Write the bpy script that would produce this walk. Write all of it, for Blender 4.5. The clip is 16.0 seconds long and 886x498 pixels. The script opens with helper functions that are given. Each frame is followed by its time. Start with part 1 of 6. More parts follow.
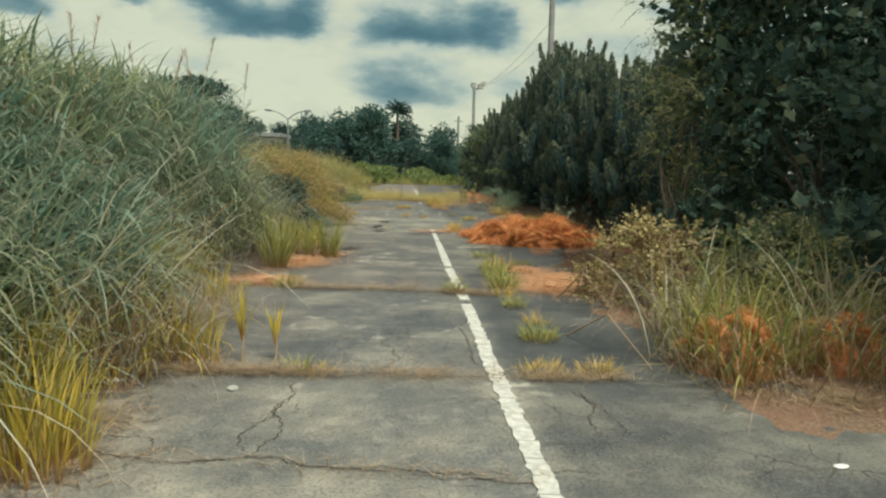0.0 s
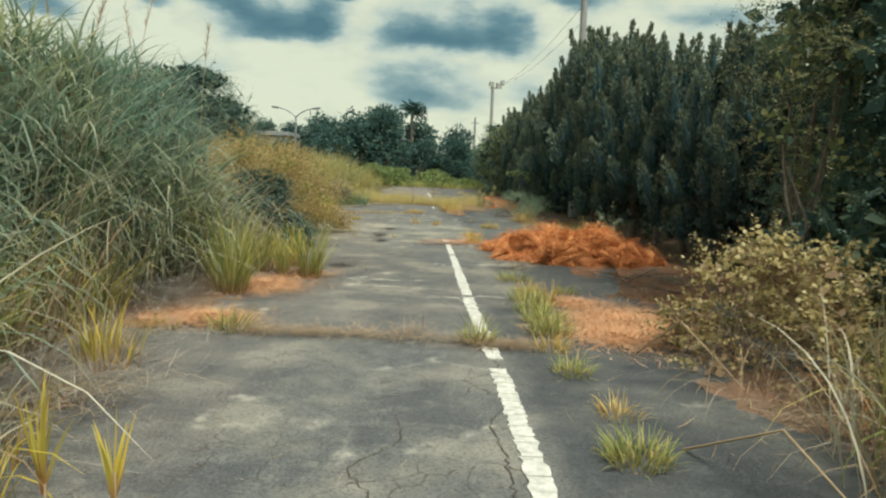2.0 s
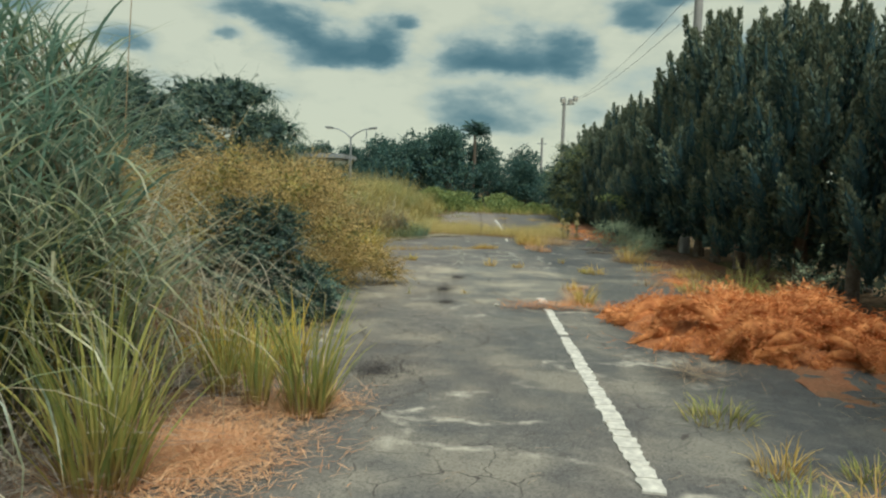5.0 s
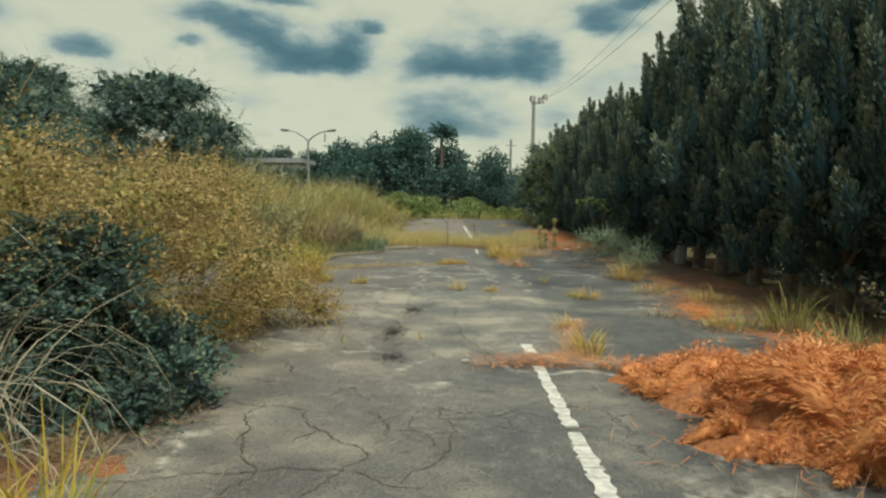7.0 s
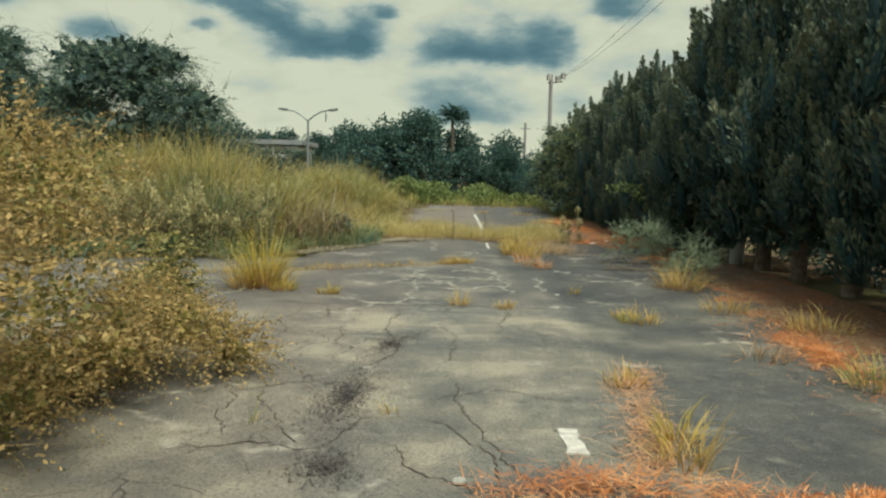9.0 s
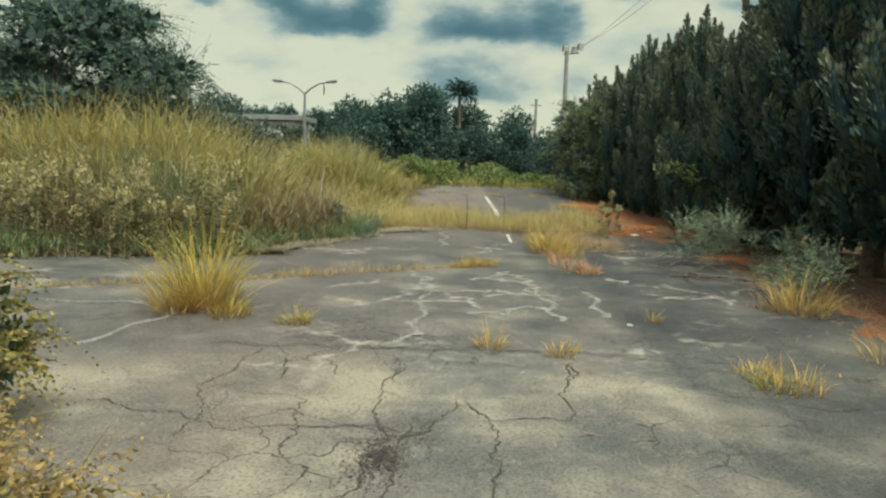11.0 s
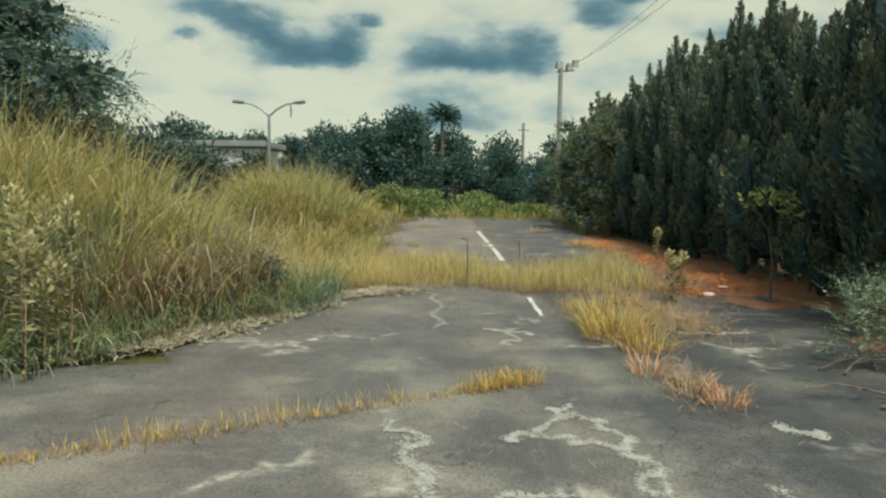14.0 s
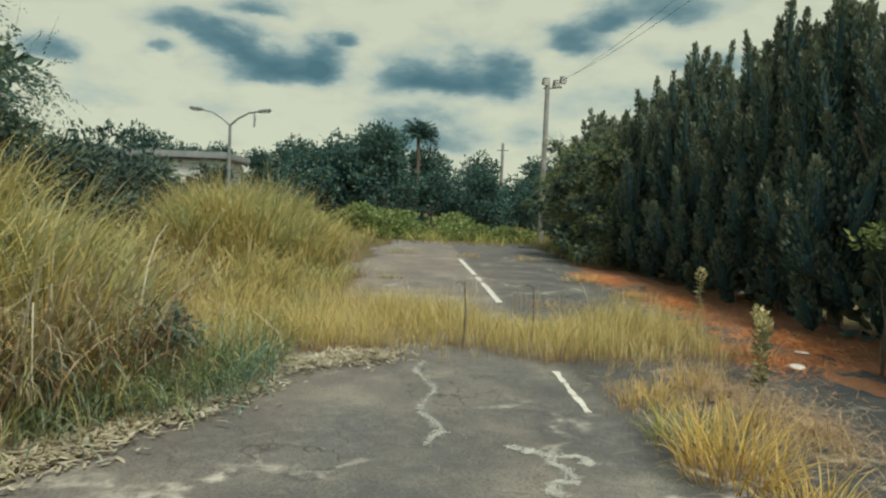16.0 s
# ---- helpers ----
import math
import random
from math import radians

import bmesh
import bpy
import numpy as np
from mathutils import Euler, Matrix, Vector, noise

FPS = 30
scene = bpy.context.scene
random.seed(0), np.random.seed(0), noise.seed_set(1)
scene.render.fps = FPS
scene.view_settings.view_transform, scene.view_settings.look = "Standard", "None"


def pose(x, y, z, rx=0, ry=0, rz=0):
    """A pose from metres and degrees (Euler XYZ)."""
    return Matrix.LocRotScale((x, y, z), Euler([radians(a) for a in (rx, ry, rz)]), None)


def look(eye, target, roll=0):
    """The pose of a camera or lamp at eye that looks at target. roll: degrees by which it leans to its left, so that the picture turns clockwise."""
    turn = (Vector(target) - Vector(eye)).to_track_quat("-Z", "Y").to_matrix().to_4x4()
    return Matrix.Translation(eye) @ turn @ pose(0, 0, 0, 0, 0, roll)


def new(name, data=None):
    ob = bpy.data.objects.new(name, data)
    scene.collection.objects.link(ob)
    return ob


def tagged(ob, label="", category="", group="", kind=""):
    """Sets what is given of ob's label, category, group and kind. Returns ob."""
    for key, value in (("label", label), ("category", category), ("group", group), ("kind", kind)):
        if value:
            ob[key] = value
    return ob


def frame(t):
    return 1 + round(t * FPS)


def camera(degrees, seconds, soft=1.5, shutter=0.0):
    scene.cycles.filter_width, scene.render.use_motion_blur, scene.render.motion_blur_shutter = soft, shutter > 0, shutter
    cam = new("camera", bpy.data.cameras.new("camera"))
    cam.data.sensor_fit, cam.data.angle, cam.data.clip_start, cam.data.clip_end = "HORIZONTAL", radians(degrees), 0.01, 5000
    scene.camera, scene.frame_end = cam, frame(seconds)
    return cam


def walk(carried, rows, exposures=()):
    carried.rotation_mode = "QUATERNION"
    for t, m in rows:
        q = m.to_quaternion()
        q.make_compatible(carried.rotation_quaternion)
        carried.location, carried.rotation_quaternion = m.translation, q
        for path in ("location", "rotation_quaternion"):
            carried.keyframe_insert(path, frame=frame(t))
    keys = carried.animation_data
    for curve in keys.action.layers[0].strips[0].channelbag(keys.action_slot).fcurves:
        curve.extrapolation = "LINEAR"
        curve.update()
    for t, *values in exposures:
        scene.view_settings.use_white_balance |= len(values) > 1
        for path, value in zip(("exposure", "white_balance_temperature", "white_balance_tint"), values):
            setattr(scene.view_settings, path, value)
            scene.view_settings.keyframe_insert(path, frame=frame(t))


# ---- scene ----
cam = camera(64.0, 16.0, soft=2.3)
METRES, EYE, TILT, LEAN, TURN = 24.6, 1.65, 0.0, 0.0, 0.0
ROWS = [
    (0.0, 0.0, 0.0, 0.0, 0.15, -6.73, -1.3),
    (0.5, 0.002, 0.0292, -0.0021, -0.19, -7.36, -1.39),
    (1.0, -0.001, 0.0608, -0.0034, 0.03, -7.64, -1.51),
    (1.5, 0.0004, 0.0924, -0.005, 0.67, -7.26, -1.65),
    (2.0, -0.0022, 0.125, -0.0061, 1.34, -6.42, -2.08),
    (2.5, -0.0027, 0.1582, -0.0073, 2.14, -5.64, -2.59),
    (3.0, -0.009, 0.1922, -0.0068, 3.14, -5.05, -3.14),
    (3.5, -0.0146, 0.2245, -0.0072, 4.55, -4.64, -3.29),
    (4.0, -0.0213, 0.2574, -0.006, 6.11, -4.6, -2.84),
    (6.5, -0.0284, 0.4105, -0.0057, 4.86, -4.86, -0.24),
    (7.0, -0.0289, 0.4394, -0.0047, 3.68, -4.26, -0.83),
    (7.5, -0.0291, 0.4698, -0.0053, 2.95, -3.91, -1.24),
    (8.0, -0.0298, 0.5021, -0.0059, 2.98, -4.07, -1.53),
    (8.5, -0.0288, 0.5331, -0.0069, 3.67, -4.67, -1.36),
    (9.0, -0.0299, 0.5658, -0.0068, 4.67, -5.4, -1.21),
    (11.5, -0.0496, 0.7191, -0.0082, 5.05, -7.15, -1.45),
    (12.0, -0.0526, 0.7515, -0.0086, 4.29, -6.83, -1.38),
    (12.5, -0.0568, 0.7807, -0.0078, 3.86, -6.24, -1.2),
    (13.0, -0.0606, 0.8125, -0.0075, 3.71, -5.59, -1.06),
    (13.5, -0.0651, 0.8418, -0.0073, 3.7, -5.09, -0.93),
    (14.0, -0.0678, 0.8738, -0.0069, 3.5, -4.76, -0.84),
    (14.5, -0.0718, 0.9026, -0.0059, 3.04, -4.44, -0.79),
    (15.0, -0.0752, 0.9332, -0.0049, 2.39, -4.05, -1.16),
    (15.5, -0.0806, 0.9625, -0.0053, 1.84, -3.57, -1.55),
    (16.0, -0.0835, 0.9938, -0.0051, 1.26, -3.07, -2.29),
]
walk(cam, [(t, pose(0, 0, EYE, TILT, LEAN, TURN) @ pose(METRES * x, METRES * y, METRES * z, 90 + pitch, roll, yaw)) for t, x, y, z, yaw, pitch, roll in ROWS],
     [(t, stops, warmth, 5) for t, stops, warmth in ((0.0, 0.21, 6100), (1.5, 0.41, 6050), (2.5, 0.31, 5950), (3.5, 0.17, 5750), (4.0, 0.13, 5750), (6.5, 0.1, 6100), (8.0, 0.09, 6100), (9.0, 0.13, 6150),
                                            (11.5, 0.27, 6100), (12.5, 0.38, 6050), (13.5, 0.21, 6000), (14.5, 0.2, 6050), (16.0, 0.12, 6100))])


# ---- world, sun ----
def make_world():
    w = bpy.data.worlds.new("sky")
    scene.world = w
    w.use_nodes = True
    nt = w.node_tree
    nt.nodes.clear()
    N, L = nt.nodes.new, nt.links.new

    def mth(op, a, b=None, c=None):
        n = N("ShaderNodeMath")
        n.operation = op
        for i, v in enumerate((a, b, c)):
            if v is None:
                continue
            if isinstance(v, (int, float)):
                n.inputs[i].default_value = v
            else:
                L(v, n.inputs[i])
        return n.outputs[0]

    tc = N("ShaderNodeTexCoord")
    sep = N("ShaderNodeSeparateXYZ")
    L(tc.outputs["Generated"], sep.inputs[0])
    X, Y, Z = sep.outputs
    az = mth("MULTIPLY", mth("ARCTAN2", X, Y), 57.3)
    el = mth("MULTIPLY", mth("ARCSINE", mth("MINIMUM", mth("MAXIMUM", Z, -1.0), 1.0)), 57.3)
    # cloud coordinates stretched sideways, as low clouds are seen from below
    comb = N("ShaderNodeCombineXYZ")
    L(mth("MULTIPLY", az, 0.10), comb.inputs[0])
    L(mth("MULTIPLY", el, 0.21), comb.inputs[1])
    warp = N("ShaderNodeTexNoise")
    warp.inputs["Scale"].default_value = 1.3
    warp.inputs["Detail"].default_value = 7
    warp.inputs["Roughness"].default_value = 0.62
    L(comb.outputs[0], warp.inputs["Vector"])
    ws = N("ShaderNodeSeparateColor")
    L(warp.outputs["Color"], ws.inputs[0])
    waz = mth("ADD", az, mth("MULTIPLY", mth("SUBTRACT", ws.outputs[0], 0.5), 5.0))
    wel = mth("ADD", el, mth("MULTIPLY", mth("SUBTRACT", ws.outputs[1], 0.5), 3.6))
    total = None
    clouds = [(-15.0, 10.4, 3.4, 2.0, 1.3), (-10.9, 10.6, 1.7, 2.2, 1.1), (-18.3, 12.0, 2.4, 1.3, 1.0), (-21.6, 12.9, 2.4, 1.2, 0.9), (-16.5, 14.6, 2.6, 1.0, 0.9), (-9.2, 12.9, 0.9, 0.8, 0.8),
              (-5.0, 10.3, 2.4, 2.0, 1.0), (-0.6, 10.1, 3.0, 2.3, 1.25), (3.6, 10.3, 1.8, 1.9, 1.05), (8.3, 13.3, 2.8, 1.6, 1.1), (11.0, 15.0, 1.8, 1.2, 0.7), (15.6, 15.6, 4.0, 1.8, 0.8), (17.5, 11.8, 3.4, 1.2, 0.5),
              (-30.6, 10.1, 1.9, 1.2, 1.0), (-23.2, 10.6, 1.4, 0.7, 0.8), (-27.0, 7.2, 3.0, 0.9, 0.42), (-5.2, 6.0, 2.6, 2.4, 0.62), (-1.4, 5.4, 3.4, 2.2, 0.72), (4.6, 6.2, 1.6, 1.2, 0.42), (-20.0, 7.2, 2.0, 0.8, 0.25),
              (11.0, 8.6, 4.5, 1.8, 0.38), (24.0, 9.5, 6.0, 2.4, 0.6), (-28.0, 15.4, 5.0, 1.2, 0.7), (-10.0, 18.0, 8.0, 1.6, 0.9), (4.0, 18.5, 5.0, 1.4, 0.8), (-38.0, 12.0, 4.0, 1.5, 0.7)]
    for ca, ce, sa, se, k in clouds:
        da = mth("DIVIDE", mth("SUBTRACT", waz, ca), sa)
        rise = mth("SUBTRACT", wel, ce)
        de = mth("MAXIMUM", mth("DIVIDE", rise, se), mth("DIVIDE", rise, -0.55 * se))
        q = mth("ADD", mth("MULTIPLY", da, da), mth("MULTIPLY", de, de))
        g = mth("MULTIPLY", mth("EXPONENT", mth("MULTIPLY", mth("POWER", q, 1.2), -0.85)), k)
        total = g if total is None else mth("ADD", total, g)
    # the rest of the sky: broken cloud overhead and behind
    nz = N("ShaderNodeTexNoise")
    nz.inputs["Scale"].default_value = 2.6
    nz.inputs["Detail"].default_value = 8
    L(tc.outputs["Generated"], nz.inputs["Vector"])
    rest = mth("MULTIPLY", mth("MAXIMUM", mth("SUBTRACT", nz.outputs[0], 0.47), 0.0), 4.0)
    up = N("ShaderNodeMapRange")
    up.inputs[1].default_value, up.inputs[2].default_value = 15.0, 24.0
    L(el, up.inputs[0])
    total = mth("ADD", total, mth("MULTIPLY", rest, up.outputs[0]))
    fine = N("ShaderNodeTexNoise")
    fine.inputs["Scale"].default_value = 2.3
    fine.inputs["Detail"].default_value = 8
    fine.inputs["Roughness"].default_value = 0.52
    L(comb.outputs[0], fine.inputs["Vector"])
    total = mth("ADD", total, mth("MULTIPLY", mth("SUBTRACT", fine.outputs[0], 0.5), 1.25))
    ramp = N("ShaderNodeValToRGB")
    cr = ramp.color_ramp
    cr.elements[0].position, cr.elements[0].color = 0.0, (0.67, 0.66, 0.47, 1)
    cr.elements[1].position, cr.elements[1].color = 1.0, (0.07, 0.15, 0.165, 1)
    for p, c in ((0.12, (0.61, 0.61, 0.44, 1)), (0.28, (0.5, 0.54, 0.43, 1)), (0.5, (0.26, 0.34, 0.31, 1)), (0.72, (0.13, 0.22, 0.225, 1))):
        e = cr.elements.new(p)
        e.color = c
    L(mth("MULTIPLY", total, 0.74), ramp.inputs[0])
    sky = N("ShaderNodeTexSky")
    sky.sky_type, sky.sun_disc = "NISHITA", False
    sky.sun_elevation, sky.sun_rotation = radians(SUN_EL), radians(SUN_AZ)
    sc = N("ShaderNodeVectorMath")
    sc.operation = "SCALE"
    sc.inputs["Scale"].default_value = 0.18
    L(sky.outputs[0], sc.inputs[0])
    mix = N("ShaderNodeMix")
    mix.data_type = "RGBA"
    over = N("ShaderNodeMapRange")
    over.inputs[1].default_value, over.inputs[2].default_value, over.inputs[3].default_value, over.inputs[4].default_value = 17.0, 40.0, 0.95, 0.55
    L(el, over.inputs[0])
    L(over.outputs[0], mix.inputs[0])
    L(sc.outputs[0], mix.inputs[6])
    L(ramp.outputs[0], mix.inputs[7])
    bg = N("ShaderNodeBackground")
    bg.inputs[1].default_value = SKY
    L(mix.outputs[2], bg.inputs[0])
    out = N("ShaderNodeOutputWorld")
    L(bg.outputs[0], out.inputs[0])


SUN_EL, SUN_AZ, SKY = 60.0, 150.0, 0.88
make_world()
sun = new("sun", bpy.data.lights.new("sun", "SUN"))
sun.data.energy, sun.data.angle, sun.data.color = 4.0, radians(18), (1.0, 0.93, 0.78)
_d = Vector((math.sin(radians(SUN_AZ)) * math.cos(radians(SUN_EL)), math.cos(radians(SUN_AZ)) * math.cos(radians(SUN_EL)), math.sin(radians(SUN_EL))))
sun.matrix_world = look(_d * 60, (0, 0, 0))


# ---- materials ----
class Mat:
    """A small helper round a node material."""

    def __init__(self, name):
        self.m = bpy.data.materials.new(name)
        self.m.use_nodes = True
        self.nt = self.m.node_tree
        self.bsdf = self.nt.nodes["Principled BSDF"]
        self.out = self.nt.nodes["Material Output"]
        self.tc = None

    def n(self, kind, **inputs):
        node = self.nt.nodes.new(kind)
        for k, v in inputs.items():
            node.inputs[k.replace("_", " ")].default_value = v
        return node

    def l(self, a, b):
        self.nt.links.new(a, b)

    def co(self, which="Object"):
        if self.tc is None:
            self.tc = self.n("ShaderNodeTexCoord")
        return self.tc.outputs[which]

    def noise(self, scale, detail=5, rough=0.55, which="Object"):
        t = self.n("ShaderNodeTexNoise", Scale=scale, Detail=detail, Roughness=rough)
        self.l(self.co(which), t.inputs["Vector"])
        return t.outputs[0]

    def ramp(self, fac, stops):
        r = self.n("ShaderNodeValToRGB")
        cr = r.color_ramp
        while len(cr.elements) < len(stops):
            cr.elements.new(0.5)
        for e, (p, c) in zip(cr.elements, stops):
            e.position, e.color = p, (*c, 1)
        self.l(fac, r.inputs[0])
        return r.outputs[0]

    def mix(self, fac, a, b, blend="MIX"):
        x = self.n("ShaderNodeMix")
        x.data_type, x.blend_type = "RGBA", blend
        for i, v in ((0, fac), (6, a), (7, b)):
            if isinstance(v, (int, float)):
                x.inputs[i].default_value = v
            elif isinstance(v, tuple):
                x.inputs[i].default_value = (*v, 1)
            else:
                self.l(v, x.inputs[i])
        return x.outputs[2]

    def range(self, v, a, b, c=0.0, d=1.0):
        r = self.n("ShaderNodeMapRange")
        for i, q in enumerate((a, b, c, d)):
            r.inputs[i + 1].default_value = q
        self.l(v, r.inputs[0])
        return r.outputs[0]

    def bump(self, h, strength=0.4, dist=0.01):
        b = self.n("ShaderNodeBump", Strength=strength, Distance=dist)
        self.l(h, b.inputs["Height"])
        self.l(b.outputs[0], self.bsdf.inputs["Normal"])

    def finish(self, colour, rough=0.8, spec=0.3):
        if isinstance(colour, tuple):
            self.bsdf.inputs["Base Color"].default_value = (*colour, 1)
        else:
            self.l(colour, self.bsdf.inputs["Base Color"])
        if isinstance(rough, (int, float)):
            self.bsdf.inputs["Roughness"].default_value = rough
        else:
            self.l(rough, self.bsdf.inputs["Roughness"])
        self.bsdf.inputs["Specular IOR Level"].default_value = spec
        return self.m


def plant_mat(name, stops, base=None, base_to=0.3, tip=None, thin=0.35, rough=0.55, spec=0.25, patch=None):
    """Leaves or blades: each island its own shade, the foot of a blade its own colour, light passing through."""
    m = Mat(name)
    geo = m.n("ShaderNodeNewGeometry")
    col = m.ramp(geo.outputs["Random Per Island"], stops)
    if patch:
        col = m.mix(m.range(m.noise(patch[0], 2), 0.42, 0.62), col, patch[1])
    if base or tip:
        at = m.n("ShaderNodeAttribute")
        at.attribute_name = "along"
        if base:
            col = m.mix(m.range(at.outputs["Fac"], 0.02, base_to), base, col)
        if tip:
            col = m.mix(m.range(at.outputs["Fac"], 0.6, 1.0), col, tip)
    m.finish(col, rough, spec)
    tr = m.n("ShaderNodeBsdfTranslucent")
    m.l(col, tr.inputs[0])
    mx = m.n("ShaderNodeMixShader", Fac=thin)
    m.l(m.bsdf.outputs[0], mx.inputs[1])
    m.l(tr.outputs[0], mx.inputs[2])
    m.l(mx.outputs[0], m.out.inputs[0])
    return m.m


def asphalt_mat():
    m = Mat("old_asphalt")
    speck, fleck = m.noise(48, 3, 0.6), m.noise(150, 2, 0.5)
    big, mid, blot = m.noise(0.42, 5, 0.6), m.noise(1.15, 6, 0.58), m.noise(7.0, 6, 0.66)
    col = m.ramp(mid, [(0.36, (0.11, 0.117, 0.12)), (0.46, (0.165, 0.168, 0.16)), (0.53, (0.225, 0.22, 0.195)), (0.62, (0.35, 0.335, 0.28))])
    col = m.mix(m.range(big, 0.5, 0.58, 0, 0.75), col, m.ramp(blot, [(0.35, (0.12, 0.128, 0.132)), (0.65, (0.19, 0.195, 0.188))]))
    col = m.mix(m.range(blot, 0.52, 0.66, 0, 0.32), col, (0.38, 0.37, 0.32))
    col = m.mix(m.range(blot, 0.42, 0.32, 0, 0.5), col, (0.08, 0.077, 0.07))
    col = m.mix(m.range(m.noise(0.8, 6, 0.7, "Generated"), 0.5, 0.62, 0, 0.4), col, (0.3, 0.215, 0.165))
    col = m.mix(0.8, col, m.ramp(speck, [(0.36, (0.4, 0.4, 0.4)), (0.5, (0.9, 0.9, 0.9)), (0.62, (1.0, 1.0, 1.0))]), "MULTIPLY")
    col = m.mix(m.range(fleck, 0.58, 0.66, 0, 0.55), col, (0.5, 0.49, 0.44))
    # lanes of different age: lighter and darker stretches, with a slanting joint
    sep = m.n("ShaderNodeSeparateXYZ")
    m.l(m.co(), sep.inputs[0])
    slant = m.n("ShaderNodeMath")
    slant.operation = "MULTIPLY_ADD"
    m.l(sep.outputs[0], slant.inputs[0])
    slant.inputs[1].default_value = -0.25
    m.l(sep.outputs[1], slant.inputs[2])
    wobble = m.n("ShaderNodeMath")
    wobble.operation = "MULTIPLY_ADD"
    m.l(mid, wobble.inputs[0])
    wobble.inputs[1].default_value = 1.6
    m.l(slant.outputs[0], wobble.inputs[2])
    age = m.ramp(m.range(wobble.outputs[0], 0.8, 48.8), [(p / 48, (v, v * w, v * u)) for p, v, w, u in ((0, 0.95, 1, 0.95), (5.2, 0.95, 1, 0.96), (5.6, 0.64, 1.03, 1.06), (9.0, 0.64, 1.03, 1.06), (9.6, 0.68, 1.02, 1.04),
                                                                   (14, 0.62, 1.01, 1.0), (18, 0.84, 1, 0.94), (22.4, 1.0, 1, 0.93), (23.0, 0.62, 1.02, 1.04), (26.6, 0.66, 1.02, 1.02), (27.4, 0.56, 1.04, 1.06), (33, 0.62, 1.04, 1.05), (38, 0.75, 1, 1))])
    col = m.mix(1.0, col, age, "MULTIPLY")
    # the strip right of the line is darker and bluer
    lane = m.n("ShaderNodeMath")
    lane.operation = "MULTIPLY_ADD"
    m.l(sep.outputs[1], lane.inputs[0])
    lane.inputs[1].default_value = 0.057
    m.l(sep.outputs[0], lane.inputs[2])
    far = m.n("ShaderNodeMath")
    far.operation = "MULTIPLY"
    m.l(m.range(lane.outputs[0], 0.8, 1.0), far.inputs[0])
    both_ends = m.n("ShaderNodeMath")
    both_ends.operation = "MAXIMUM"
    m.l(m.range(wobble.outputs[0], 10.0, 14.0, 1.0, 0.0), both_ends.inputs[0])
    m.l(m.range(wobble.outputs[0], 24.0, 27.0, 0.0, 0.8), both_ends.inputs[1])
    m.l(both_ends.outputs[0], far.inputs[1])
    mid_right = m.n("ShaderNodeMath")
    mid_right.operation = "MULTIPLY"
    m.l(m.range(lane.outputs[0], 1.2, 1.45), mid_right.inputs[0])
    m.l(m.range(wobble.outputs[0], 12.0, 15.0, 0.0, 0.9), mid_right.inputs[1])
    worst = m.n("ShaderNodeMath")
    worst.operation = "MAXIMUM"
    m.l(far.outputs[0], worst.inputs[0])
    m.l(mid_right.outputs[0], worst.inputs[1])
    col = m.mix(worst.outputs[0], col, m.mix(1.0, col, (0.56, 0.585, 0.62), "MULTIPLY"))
    # hairline cracks, clear in some places and healed in others
    wob = m.n("ShaderNodeTexNoise", Scale=2.2, Detail=4.0)
    m.l(m.co(), wob.inputs["Vector"])
    off = m.n("ShaderNodeVectorMath")
    off.operation = "MULTIPLY_ADD"
    m.l(wob.outputs["Color"], off.inputs[0])
    off.inputs[1].default_value = (0.5, 0.5, 0.5)
    m.l(m.co(), off.inputs[2])
    vo = m.n("ShaderNodeTexVoronoi", Scale=2.3)
    vo.feature = "DISTANCE_TO_EDGE"
    m.l(off.outputs[0], vo.inputs["Vector"])
    gate = m.range(m.noise(0.6, 3), 0.48, 0.6)
    line = m.range(vo.outputs["Distance"], 0.004, 0.016, 1.0, 0.0)
    both = m.n("ShaderNodeMath")
    both.operation = "MULTIPLY"
    m.l(gate, both.inputs[0])
    m.l(line, both.inputs[1])
    col = m.mix(both.outputs[0], col, (0.05, 0.045, 0.04))
    # pale dust caught along old seams
    vo2 = m.n("ShaderNodeTexVoronoi", Scale=1.1)
    vo2.feature = "DISTANCE_TO_EDGE"
    m.l(off.outputs[0], vo2.inputs["Vector"])
    gate2 = m.range(m.noise(0.55, 4, 0.6, "Object"), 0.54, 0.62)
    pale = m.range(vo2.outputs["Distance"], 0.0, 0.07, 0.9, 0.0)
    b2 = m.n("ShaderNodeMath")
    b2.operation = "MULTIPLY"
    m.l(gate2, b2.inputs[0])
    m.l(pale, b2.inputs[1])
    b3 = m.n("ShaderNodeMath")
    b3.operation = "MULTIPLY"
    m.l(b2.outputs[0], b3.inputs[0])
    m.l(m.range(blot, 0.4, 0.6), b3.inputs[1])
    col = m.mix(b3.outputs[0], col, (0.45, 0.44, 0.37))
    col = m.mix(1.0, col, (1.0, 0.965, 0.91), "MULTIPLY")
    m.bump(speck, 0.2, 0.003)
    return m.finish(col, m.range(mid, 0.3, 0.7, 0.6, 0.85), 0.35)


def soil_mat():
    m = Mat("soil")
    a, b = m.noise(0.35, 6, 0.6), m.noise(14, 6, 0.7)
    col = m.ramp(b, [(0.3, (0.06, 0.04, 0.025)), (0.55, (0.14, 0.095, 0.055)), (0.75, (0.25, 0.18, 0.09))])
    col = m.mix(m.range(a, 0.45, 0.6, 0, 0.7), col, (0.09, 0.1, 0.035))
    m.bump(b, 0.8, 0.04)
    return m.finish(col, 0.95, 0.1)


